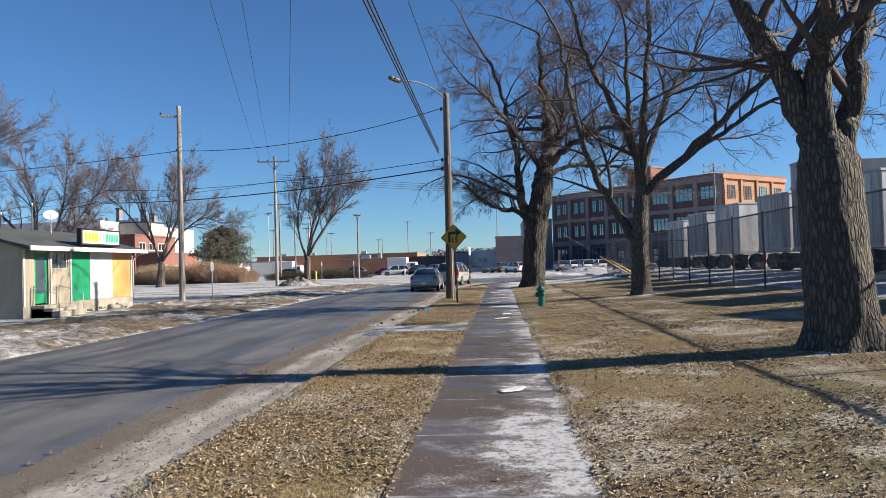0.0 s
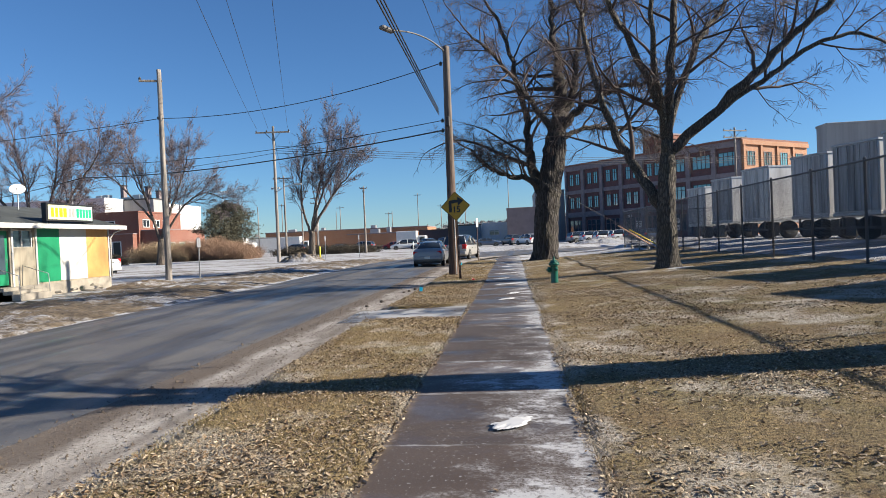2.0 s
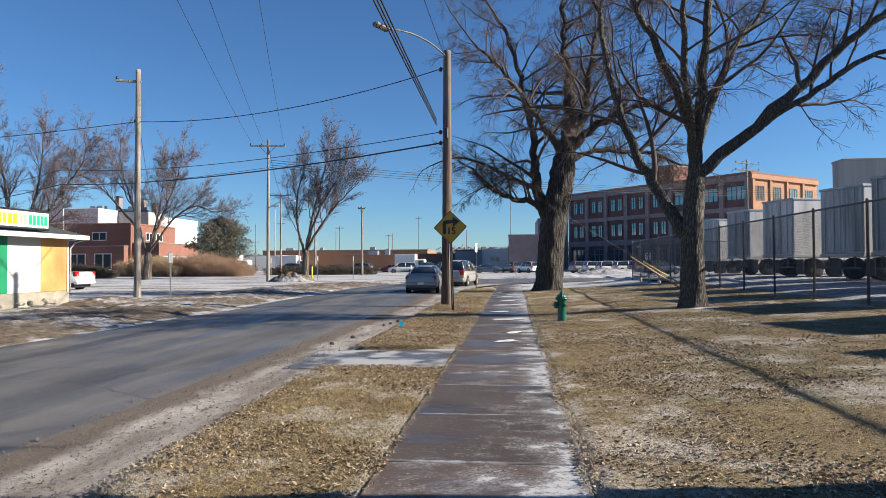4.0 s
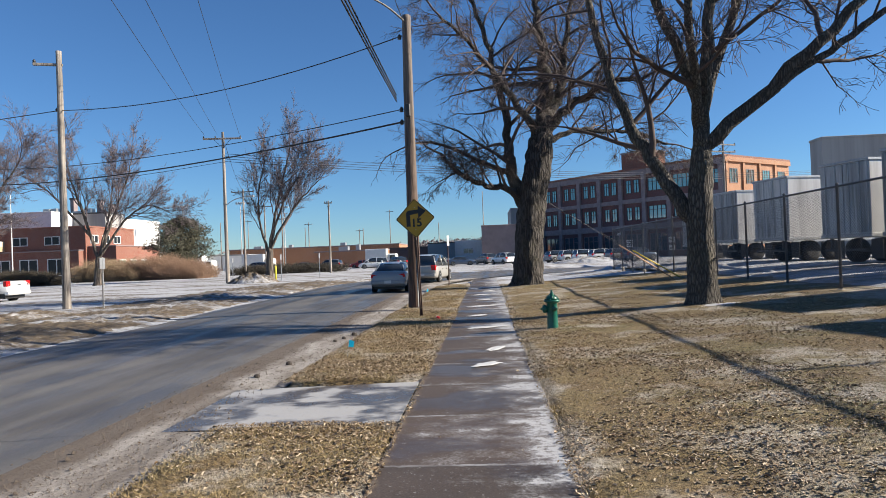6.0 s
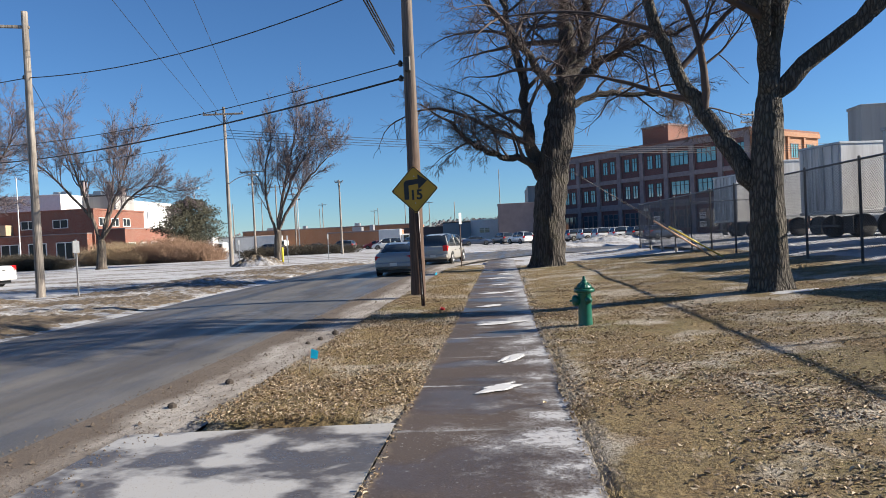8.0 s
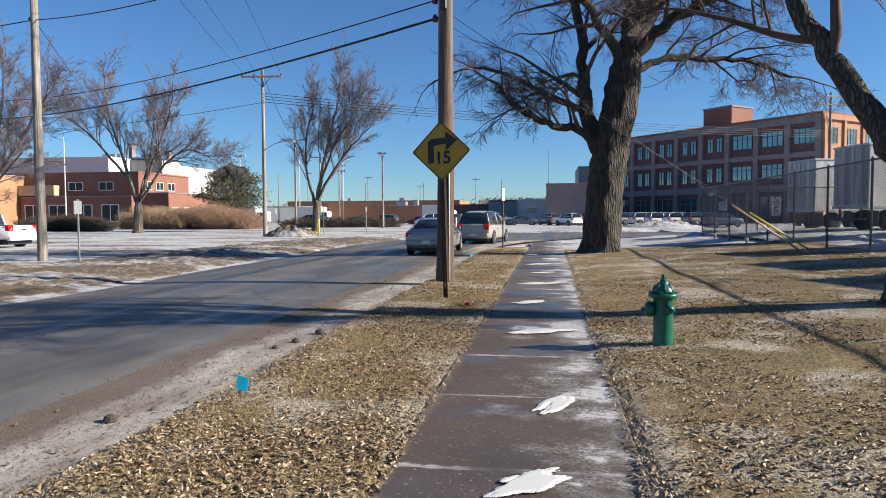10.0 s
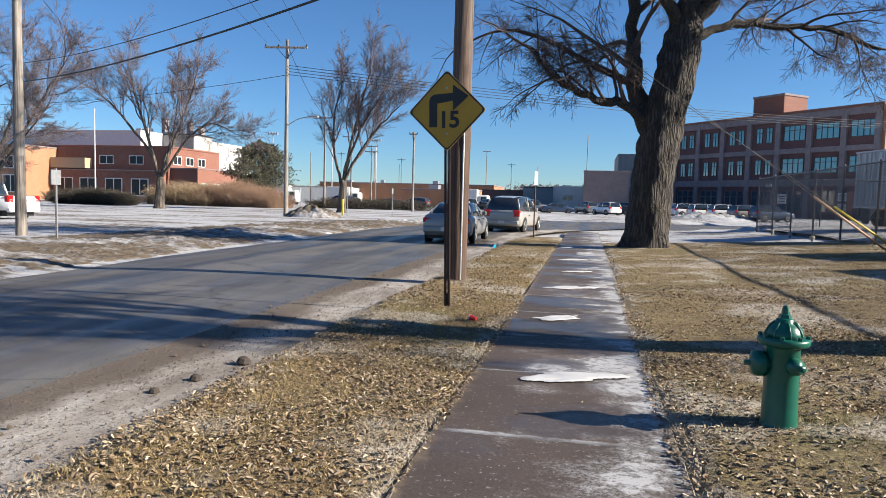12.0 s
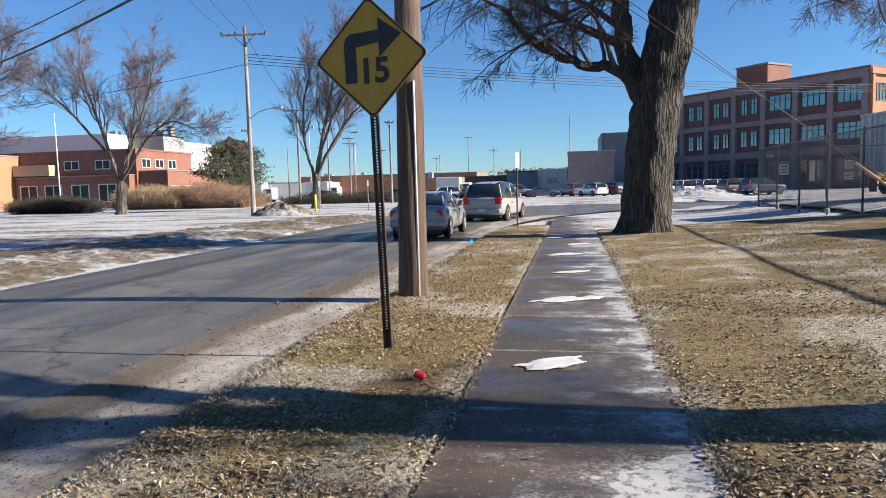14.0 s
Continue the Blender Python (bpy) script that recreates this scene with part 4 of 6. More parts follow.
def nozzle(name, yaw, r, z, reach, lab):
    m = pose(0, 0, z, 0, 0, yaw) @ pose(0, 0, 0, 0, 90, 0)
    ob = part(name, M().lathe([(r * 0.95, 0.05), (r * 0.95, reach - 0.05), (r * 1.22, reach - 0.045), (r * 1.25, reach), (r * 1.1, reach + 0.03), (r * 0.5, reach + 0.04), (r * 0.4, reach + 0.045)], 18, m), GREEN, hyd, lab, smooth=True)
    part("cap_nut", M().lathe([(0.022, reach + 0.04), (0.022, reach + 0.075), (0.012, reach + 0.08)], 5, m), GREEN, ob)


nozzle("pumper_nozzle", 176, 0.07, 0.44, 0.155, "large capped pumper outlet")
nozzle("hose_nozzle", -68, 0.045, 0.45, 0.115, "small capped hose outlet")
nozzle("hose_nozzle", 62, 0.045, 0.44, 0.13, "small capped hose outlet")

# a small no parking sign further along the verge
ns = thing("parking_sign", "small narrow sign seen edge on, on a thin steel post", "road sign", pose(-1.2, 39.5, -0.05, 0, 0, 70))
part("post", M().box((-0.03, -0.02, 0), (0.03, 0.02, 2.75), 0.004), RUST, ns)
part("plate", M().box((-0.15, -0.03, 2.2), (0.15, -0.024, 2.75), 0.002), WHITE, ns)
fl = thing("marker_flag", "small bright blue utility marker flag in the grass", "flag", pose(-1.42, 13.15, 0))
part("stem", M().tube([(0, 0, 0), (0.04, 0, 0.3)], 0.003, 5), STEEL, fl)
CYAN = plain("blue plastic film", (0.0, 0.38, 0.62), 0.4, 0.1)
part("film", M().add([(0.025, 0, 0.19), (0.04, 0, 0.3), (0.12, 0.02, 0.27), (0.1, 0.03, 0.17), (0.027, 0.002, 0.19), (0.042, 0.002, 0.3), (0.122, 0.022, 0.27), (0.102, 0.032, 0.17)],
     [(0, 1, 2, 3), (7, 6, 5, 4), (0, 3, 7, 4), (1, 5, 6, 2), (3, 2, 6, 7), (0, 4, 5, 1)]), CYAN, fl, "crumpled blue plastic film")
fl2 = copy_thing(fl, pose(-1.75, 30.5, 0.0, 0, 30, 40))
cup = thing("paper_cup", "crushed red and white paper cup on the leaves", "litter", pose(-0.37, 19.38, 0.05, 80, 0, 250))
part("cup", M().lathe([(0.024, -0.04), (0.027, -0.036), (0.034, 0.04), (0.036, 0.045), (0.032, 0.04), (0.024, -0.03)], 14), plain("red card", (0.6, 0.03, 0.03), 0.5, 0.1), cup, smooth=True)
part("lid", M().lathe([(0.037, 0.041), (0.037, 0.052), (0.028, 0.056)], 14), WHITE, cup)


# ---- the small shop across the road ----
def wall_box(name, a, b, material, parent, label="", c=0.0):
    return part(name, M().box(a, b, c), material, parent, label)


def window(parent, m, w, h, frame, glass, mull=1, name="window", bar=0.06, depth=0.1, rail=True):
    """A framed window in the plane of local x and z, set into the wall, facing local -y."""
    win = part(name, M().box((-w / 2, 0.04, 0), (w / 2, 0.05, h)), glass, parent, at=m)
    f = M()
    f.box((-w / 2 - bar, -0.03, -bar), (w / 2 + bar, depth, 0)).box((-w / 2 - bar, -0.03, h), (w / 2 + bar, depth, h + bar))
    f.box((-w / 2 - bar, -0.03, 0), (-w / 2, depth, h)).box((w / 2, -0.03, 0), (w / 2 + bar, depth, h))
    for k in range(1, mull + 1):
        x = -w / 2 + w * k / (mull + 1)
        f.box((x - bar / 2, -0.02, 0), (x + bar / 2, 0.045, h))
    if rail:
        f.box((-w / 2, -0.015, h * 0.68), (w / 2, 0.045, h * 0.68 + bar))
    part("frame", f, frame, win, fix=False)
    return win


SHOP_CREAM = mat_streaked("weathered cream boards", (0.32, 0.285, 0.215), (0.2, 0.17, 0.125), 1.5, 0.75)
SHOP_TAN = plain("tan stucco", (0.34, 0.29, 0.21), 0.85, 0.2, 2)
FLAG_G, FLAG_W = plain("shop green paint", (0.005, 0.2, 0.085), 0.5, 0.2, 1.5), plain("shop white paint", (0.5, 0.49, 0.46), 0.55, 0.15, 1.2)
FLAG_O = plain("shop orange paint", (0.5, 0.26, 0.085), 0.6, 0.45, 0.9)
ROOF = plain("dark shingles", (0.055, 0.062, 0.06), 0.85, 0.5, 1.2)
BLOCK = plain("grey foundation block", (0.3, 0.27, 0.22), 0.9, 0.3, 3)
SHX, SH0, SH1 = -21.5, 22.9, 32.35
shop = thing("shop", "small one storey shop painted green white and orange", "shop")
# walls in strips so that the door and the window stand in real openings
wall_box("foundation", (SHX - 8.5, SH0 - 0.03, -0.2), (SHX + 0.04, SH1 + 0.03, 0.42), BLOCK, shop)
wall_box("side_wall", (SHX - 8.5, SH0, 0.42), (SHX - 0.2, SH0 + 0.2, 3.2), SHOP_TAN, shop, "tan stucco side wall")
wall_box("side_wall", (SHX - 8.5, SH1 - 0.2, 0.42), (SHX - 0.2, SH1, 3.2), SHOP_TAN, shop)
wall_box("back_wall", (SHX - 8.5, SH0 + 0.2, 0.42), (SHX - 8.3, SH1 - 0.2, 3.2), SHOP_TAN, shop)
front = part("front_wall", M().box((SHX - 0.2, SH0, 0.42), (SHX, 23.75, 3.2)).box((SHX - 0.2, 23.75, 2.95), (SHX, 24.75, 3.2)).box((SHX - 0.2, 24.75, 0.42), (SHX, 24.95, 3.2))
             .box((SHX - 0.2, 24.95, 0.42), (SHX, 26.3, 2.2)).box((SHX - 0.2, 24.95, 3.0), (SHX, 26.3, 3.2)).box((SHX - 0.2, 26.3, 0.42), (SHX, SH1, 3.2)), SHOP_CREAM, shop, "weathered cream painted front", fix=False)
for nm, y0, y1, m, lab in (("panel", 26.55, 28.15, FLAG_G, "bright green painted panel"), ("panel", 28.15, 30.3, FLAG_W, "white painted panel"), ("panel", 30.3, 32.2, FLAG_O, "patchy orange painted panel")):
    wall_box(nm, (SHX, y0, 0.5), (SHX + 0.03, y1 - 0.004, 3.1), m, shop, lab)
for y in (SH0 + 0.02, 24.85, 26.42, SH1 - 0.12):
    part("trim_board", M().box((SHX + 0.002, y, 0.42), (SHX + 0.05, y + 0.11, 3.15)), FLAG_W, shop)
dw = part("door", M().box((SHX - 0.12, 23.78, 0.5), (SHX - 0.06, 24.72, 2.95), 0.01), FLAG_G, shop, "green door with dark glass")
part("glass", M().box((SHX - 0.06, 23.95, 1.0), (SHX - 0.05, 24.55, 2.75)), GLASS, dw)
part("door_handle", M().tube([(SHX - 0.02, 24.6, 1.5), (SHX - 0.02, 24.6, 1.7)], 0.015, 6), STEEL, dw)
window(shop, pose(SHX - 0.06, 25.62, 2.22, 0, 0, 90), 1.2, 0.74, FLAG_W, GLASS, 1, rail=False)
# roof: low gable with the ridge along the road
rf = M().prism([(SHX + 0.75, 3.1), (SHX - 4.2, 4.35), (SHX - 9.1, 3.1), (SHX - 9.1, 3.24), (SHX - 4.2, 4.5), (SHX + 0.75, 3.25)], 1, SH0 - 0.5, SH1 + 0.55)
part("roof", rf, ROOF, shop, "dark low pitched shingle roof with a dusting of snow")
part("fascia", M().box((SHX + 0.752, SH0 - 0.5, 3.05), (SHX + 0.8, SH1 + 0.55, 3.27)), FLAG_W, shop)
part("gutter_pipe", M().tube([(SHX + 0.78, SH1 + 0.4, 3.1), (SHX + 0.3, SH1 + 0.1, 2.9), (SHX + 0.08, SH1 + 0.06, 2.6), (SHX + 0.08, SH1 + 0.06, 0.4)], 0.045, 8), FLAG_W, shop, smooth=True)
gable = M().prism([(SHX - 0.05, 3.2), (SHX - 4.2, 4.34), (SHX - 8.45, 3.2)], 1, SH0 + 0.02, SH0 + 0.18)
part("gable", gable, SHOP_TAN, shop)
bs = thing("shop_sign", "lit box sign in yellow white and green above the shop front", "sign")
part("case", M().box((SHX + 0.35, 26.5, 3.4), (SHX + 0.62, 30.1, 4.3), 0.02), BLACK, bs)
SIGN_COLS = ((26.6, 28.0, (0.72, 0.66, 0.4)), (28.0, 28.6, (0.75, 0.74, 0.6)), (28.6, 30.0, (0.6, 0.74, 0.64)))
for y0, y1, c in SIGN_COLS:
    part("face", M().box((SHX + 0.62, y0, 3.5), (SHX + 0.635, y1 - 0.003, 4.2)), plain("sign face", c, 0.4, 0.08), bs)
for y0, w, c in ((26.8, 0.16, (0.75, 0.4, 0.01)), (27.1, 0.16, (0.75, 0.4, 0.01)), (27.4, 0.2, (0.75, 0.4, 0.01)), (27.7, 0.2, (0.75, 0.4, 0.01)), (28.1, 0.16, (0.3, 0.3, 0.28)), (28.36, 0.16, (0.3, 0.3, 0.28)), (28.7, 0.16, (0.01, 0.36, 0.18)), (28.95, 0.16, (0.01, 0.36, 0.18)), (29.2, 0.16, (0.01, 0.36, 0.18)), (29.45, 0.16, (0.01, 0.36, 0.18)), (29.7, 0.16, (0.01, 0.36, 0.18))):
    part("bar", M().box((SHX + 0.635, y0, 3.62), (SHX + 0.642, y0 + w + 0.04, 4.06)), plain("sign lettering bar", c, 0.4, 0.05), bs)
for y in (27.0, 29.6):
    part("bracket", M().box((SHX + 0.3, y, 3.2), (SHX + 0.36, y + 0.06, 4.1)), DARKSTEEL, bs)
dish = thing("satellite_dish", "pale satellite dish on the shop roof", "satellite dish", pose(SHX - 3.2, 29.6, 4.2))
part("mast", M().tube([(0, 0, -0.2), (0, 0, 0.9)], 0.03, 8), STEEL, dish)
part("reflector", M().lathe([(0.02, 0.0), (0.2, 0.025), (0.34, 0.09), (0.38, 0.12), (0.355, 0.112), (0.19, 0.045)], 20, pose(0, 0, 1.05, 50, 0, 35)), WHITE, dish, smooth=True)
part("arm", M().tube([(0, 0, 0.85), (0.3, -0.45, 1.15)], 0.018, 6), STEEL, dish)
shop_vents = []
for (x, y, h, r) in ((SHX - 5.5, 26.0, 5.6, 0.08), (SHX - 5.0, 28.0, 5.4, 0.05), (SHX - 3.6, 28.6, 5.9, 0.03)):
    v = thing("vent_pipe", "grey metal vent pipe on the shop roof", "vent pipe")
    shop_vents.append(v)
    part("pipe", M().lathe([(r, 4.0), (r, h - 0.15), (r * 1.7, h - 0.14), (r * 1.7, h), (r * 0.4, h + 0.05)], 10, pose(x, y, 0)), STEEL, v, smooth=True)
steps = thing("steps", "worn concrete steps with thin handrails at the shop door", "steps")
for k in range(3):
    part("step", M().box((SHX + 0.05, 23.4, -0.15), (SHX + 1.5 - 0.4 * k, 25.4, 0.14 * (k + 1)), 0.015), BLOCK, steps)
for y in (23.45, 25.35):
    part("rail", M().tube([(SHX + 1.45, y, 0.05), (SHX + 1.4, y, 0.95), (SHX + 0.15, y, 1.35), (SHX + 0.1, y, 0.4)], 0.02, 6), STEEL, steps, smooth=True)
rubble = random.Random(5)
shop_stones = []
for k in range(9):
    y = rubble.uniform(25.6, 30)
    s = rubble.uniform(0.15, 0.32)
    st = tagged(part("stone", M().box((-s, -s * 0.8, -s * 0.3), (s, s * 0.8, s * 0.55), s * 0.25), BLOCK, at=pose(SHX + rubble.uniform(0.5, 1.4), y, 0.02, 0, rubble.uniform(-8, 8), rubble.uniform(0, 90))), "rough grey stone by the shop wall", "stone", "stones by the shop")
    shop_stones.append(st)

# the shop and what belongs to it stand at their true, smaller size, nearer to the road
SHOP_SIZE = 0.8214
shop_place = Matrix.Translation((0.161, -0.964, 0.06)) @ Matrix.Scale(SHOP_SIZE, 4)
for ob in (shop, bs, dish, steps, *shop_vents, *shop_stones):
    ob.matrix_basis = shop_place @ ob.matrix_basis


# ---- the three storey brick block ----
def brick_block():
    B, A = Vector((13.4, 152.8)), Vector((40.9, 118.4))
    d, size = A - B, 1.3
    L = d.length / size
    root = thing("brick_office", "three storey brick and concrete office block with teal windows", "building", pose(B.x, B.y, -0.1, 0, 0, math.degrees(math.atan2(d.y, d.x))) @ Matrix.Scale(size, 4))
    H, D = 13.0, 16.0
    # End wall, piers and cornice have sunlight put into their tan colour.
    wall_box("wall", (0.3, 0.35, 0), (L - 0.05, D, H - 0.4), BRICK_SHADED, root)
    wall_box("end_wall", (L - 0.05, 0.3, 0), (L + 0.1, D, H - 0.35), BRICK_TAN, root, "brick end wall with sunlight painted in as orange tan")
    nb = 8
    w = L / nb
    for k in range(nb + 1):
        x = min(k * w, L - 0.42)
        wall_box("pillar", (x - 0.3 if k else 0, 0, 0), (x + 0.36, 0.36, H - 0.3), CONCRETE, root)
    for z0, z1 in ((3.9, 4.75), (7.9, 8.5), (11.9, 12.75)):
        wall_box("band", (0, 0.06, z0), (L, 0.4, z1), CONCRETE, root)
    wall_box("parapet", (-0.1, -0.05, H - 0.3), (L + 0.25, D + 0.1, H), BRICK_RED, root)
    TEAL = mat_glass("teal window glass", (0.06, 0.17, 0.19), 0.08)
    for k in range(nb):
        cx = (k + 0.5) * w + 0.03
        for s, z in ((1, 5.2), (2, 9.2)):
            if k >= nb - 3:
                window(root, pose(cx, 0.3, z + 0.3), w * 0.66, 1.75, DARKSTEEL, TEAL, 3, bar=0.07)
            else:
                for o in (-0.72, 0.72):
                    window(root, pose(cx + o, 0.3, z + 0.25), 0.85, 1.8, DARKSTEEL, TEAL, 1, bar=0.06)
        for o in (-1.0, 0, 1.0):
            window(root, pose(cx + o, 0.3, 0.9), 0.8, 2.4, CONCRETE, GLASS, 0, bar=0.05)
    for j in range(4):
        for z in (1.4, 5.5, 9.4):
            window(root, pose(L + 0.14, 1.6 + j * 3.9 + 0.6, z, 0, 0, 90), 1.7, 1.8, CONCRETE, TEAL, 2, bar=0.07)
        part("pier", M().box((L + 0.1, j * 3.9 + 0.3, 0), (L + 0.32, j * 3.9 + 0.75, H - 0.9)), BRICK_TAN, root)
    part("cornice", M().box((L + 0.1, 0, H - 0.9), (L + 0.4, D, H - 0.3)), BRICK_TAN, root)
    wall_box("penthouse", (15.0, 3.0, H - 0.02), (19.6, 7.5, H + 2.7), BRICK_RED, root)
    part("penthouse_cap", M().box((14.9, 2.9, H + 2.7), (19.7, 7.6, H + 2.95)), CONCRETE, root)
    for x, y in ((24, 6), (26.5, 9), (8, 7)):
        part("roof_unit", M().box((x, y, H - 0.02), (x + 1.6, y + 1.6, H + 0.9), 0.05), STEEL, root)
    return root


brick_block()


def simple_block(name, label, a, b, material, cap=None, windows=(), roof_units=0, seed=1):
    """A plain block with a parapet; windows: (face y or x, positions, z, w, h)."""
    root = thing(name, label, "building")
    (x0, y0), (x1, y1, h) = a, b
    wall_box("wall", (x0, y0, -0.2), (x1, y1, h - 0.25), material, root)
    part("parapet", M().box((x0 - 0.08, y0 - 0.08, h - 0.25), (x1 + 0.08, y1 + 0.08, h), 0.03), cap or CONCRETE, root)
    for cx, z, w, hh in windows:
        window(root, pose(cx, y0 - 0.05, z), w, hh, WHITE, GLASS, 1, bar=0.08)
    rng = random.Random(seed)
    for k in range(roof_units):
        x, y = rng.uniform(x0 + 1, x1 - 2.5), rng.uniform(y0 + 1, y1 - 2)
        part("roof_unit", M().box((x, y, h - 0.02), (x + rng.uniform(0.8, 2), y + 1.5, h + rng.uniform(0.5, 1.3)), 0.04), STEEL, root)
    return root


BROWN = plain("brown corrugated cladding", (0.26, 0.2, 0.19), 0.8, 0.2, 0.8)
GREYWALL = mat_streaked("grey concrete wall", (0.34, 0.33, 0.32), (0.24, 0.235, 0.23), 0.3, 0.85)
simple_block("warehouse", "windowless brown warehouse beside the brick block", (0.2, 123), (7.2, 150, 6.7), BROWN, BROWN)
simple_block("warehouse", "taller windowless grey warehouse beside the brick block", (6.8, 157), (13.6, 178, 11.8), GREYWALL, GREYWALL)
simple_block("factory_hall", "large plain grey concrete hall behind the trailers", (34.7, 72), (90, 74.5, 12.0), GREYWALL, GREYWALL)
simple_block("white_store", "low white store with a small sign", (-5.4, 140), (0.0, 152, 4.5), WHITE, WHITE, [(-2.7, 1.9, 1.9, 0.9)])
simple_block("blue_store", "low slate blue store beside the white one", (-10.9, 139), (-5.4, 152, 4.3), plain("slate blue siding", (0.14, 0.2, 0.23), 0.7), DARKSTEEL)
simple_block("dark_store", "low building with a dark roof beyond the lot", (-19, 141), (-10.9, 155, 3.6), plain("dark siding", (0.05, 0.05, 0.06), 0.8), DARKSTEEL)
simple_block("brick_shed", "long low tan brick building beyond the lot", (-34, 138), (-19, 158, 3.4), BRICK_TAN, CONCRETE, roof_units=3, seed=3)
simple_block("brick_shed", "long low brick building far off", (-62, 165), (-20, 185, 5.0), BRICK_TAN, CONCRETE, roof_units=4, seed=8)
simple_block("grey_shed", "pale low shed far beyond the lot", (-75, 150), (-52, 165, 3.6), WHITE, GREYWALL)


# ---- the brick office across the lot ----
DARKGLASS = mat_glass("dark office glass", (0.012, 0.014, 0.016), 0.25)
DARKGLASS.node_tree.nodes["Principled BSDF"].inputs["Specular IOR Level"].default_value = 0.25


def brick_yard():
    root = thing("brick_works", "two storey red brick works office with pale framed windows", "building")
    Y = 100.0
    tan = plain("tan panel", (0.42, 0.31, 0.2), 0.7)
    wall_box("wall", (-90, Y, -0.2), (-58.8, Y + 14, 7.9), BRICK_RED, root)
    part("parapet", M().box((-90.1, Y - 0.1, 7.9), (-58.7, Y + 14.1, 8.15), 0.03), BRICK_RED, root)
    wall_box("front_block", (-98, Y - 6, -0.2), (-77.5, Y - 0.004, 7.5), BRICK_TAN, root, "orange tan brick front block")
    part("coping", M().box((-98.1, Y - 6.1, 7.5), (-77.4, Y - 0.05, 7.7), 0.03), CONCRETE, root)
    wall_box("balcony", (-77.4, Y - 1.5, 4.7), (-71.5, Y - 0.004, 6.2), tan, root, "tan balcony panel")
    wall_box("wing", (-58.8, Y + 0.5, -0.2), (-54.4, Y + 14, 4.9), BRICK_RED, root)
    part("coping", M().box((-58.7, Y + 0.4, 4.9), (-54.3, Y + 14.1, 5.05), 0.02), CONCRETE, root)
    wall_box("wing", (-77.3, Y - 1.2, -0.2), (-59.2, Y - 0.004, 4.4), BRICK_RED, root)
    part("coping", M().box((-77.3, Y - 1.3, 4.4), (-59.1, Y - 0.01, 4.55), 0.02), CONCRETE, root)
    for x in (-75.2, -71.2, -66.9, -62.6):
        window(root, pose(x, Y - 1.26, 0.9), 2.6, 2.3, WHITE, DARKGLASS, 1, bar=0.12, rail=False)
    for x in (-69, -64):
        window(root, pose(x, Y - 0.06, 5.5), 2.2, 1.1, WHITE, DARKGLASS, 1, bar=0.1, rail=False)
    window(root, pose(-80.2, Y - 6.06, 4.4), 4.4, 1.6, WHITE, DARKGLASS, 2, bar=0.1, rail=False)
    for x in (-92, -87.5, -83.5, -80):
        window(root, pose(x, Y - 6.06, 1.0), 2.4, 2.3, WHITE, DARKGLASS, 1, bar=0.12, rail=False)
    green = mat_glass("green tinted glass", (0.06, 0.16, 0.12))
    for y in (102.2, 105.4, 108.6):
        window(root, pose(-58.74, y, 5.6, 0, 0, 90), 1.9, 1.1, WHITE, DARKGLASS, 1, bar=0.1, rail=False)
        window(root, pose(-54.34, y, 1.0, 0, 0, 90), 1.6, 1.8, WHITE, green, 1, bar=0.1, rail=False)
    return root


brick_yard()
simple_block("factory_hall", "long white factory hall with a sloping snowy roof", (-130, 112), (-72, 150, 11.6), WHITE, WHITE)
simple_block("factory_hall", "grey factory hall behind the brick office", (-80, 118), (-66, 124, 11.6), GREYWALL, DARKSTEEL, roof_units=4, seed=12)
for x, h in ((-74.5, 14.4), (-69.5, 13.9), (-67.3, 13.0)):
    s = thing("factory_stack", "pale square factory stack on the roof", "chimney")
    part("shaft", M().box((x + 0.2, 121, 11), (x + 0.9, 122.2, h), 0.05), CONCRETE, s)
    part("cap", M().box((x + 0.1, 120.9, h), (x + 1.0, 122.3, h + 0.25), 0.03), DARKSTEEL, s)


# ---- vehicles ----
def loft(rows):
    """Rows of equal length, joined to a skin with end caps."""
    g = M()
    n = len(rows[0])
    for r in rows:
        g.v.extend([tuple(p) for p in r])
    for i in range(len(rows) - 1):
        for k in range(n):
            a, b = i * n + k, i * n + (k + 1) % n
            g.f.append((a, b, b + n, a + n))
    g.f.append(tuple(range(n))[::-1])
    g.f.append(tuple((len(rows) - 1) * n + k for k in range(n)))
    return g


def section(y, zb, zt, w, crown=0.03):
    half = [(w * 0.84, zb), (w * 0.97, zb + 0.10), (w, zb + (zt - zb) * 0.5), (w * 0.985, zt - 0.12), (w * 0.93, zt - 0.03), (w * 0.75, zt + crown * 0.4), (w * 0.35, zt + crown)]
    return [Vector((x, y, z)) for x, z in half] + [Vector((-x, y, z)) for x, z in half[::-1]]


def cab_section(y, z0, z1, w0, w1):
    half = [(w0, z0), (w0 * 0.6 + w1 * 0.4, z0 + (z1 - z0) * 0.45), (w1 * 1.01, z0 + (z1 - z0) * 0.92), (w1 * 0.9, z1), (w1 * 0.4, z1 + 0.02)]
    return [Vector((x, y, z)) for x, z in half] + [Vector((-x, y, z)) for x, z in half[::-1]]


AUTO_GLASS = mat_glass("car glass", (0.012, 0.016, 0.02), 0.05)
TAIL = plain("red lamp lens", (0.55, 0.01, 0.01), 0.2, 0.1)
LENS = plain("clear lamp lens", (0.6, 0.6, 0.58), 0.15, 0.1)
CHROME = plain("alloy rim", (0.5, 0.5, 0.5), 0.35, 0.15, 8, 0.8)
PAINTS = {}


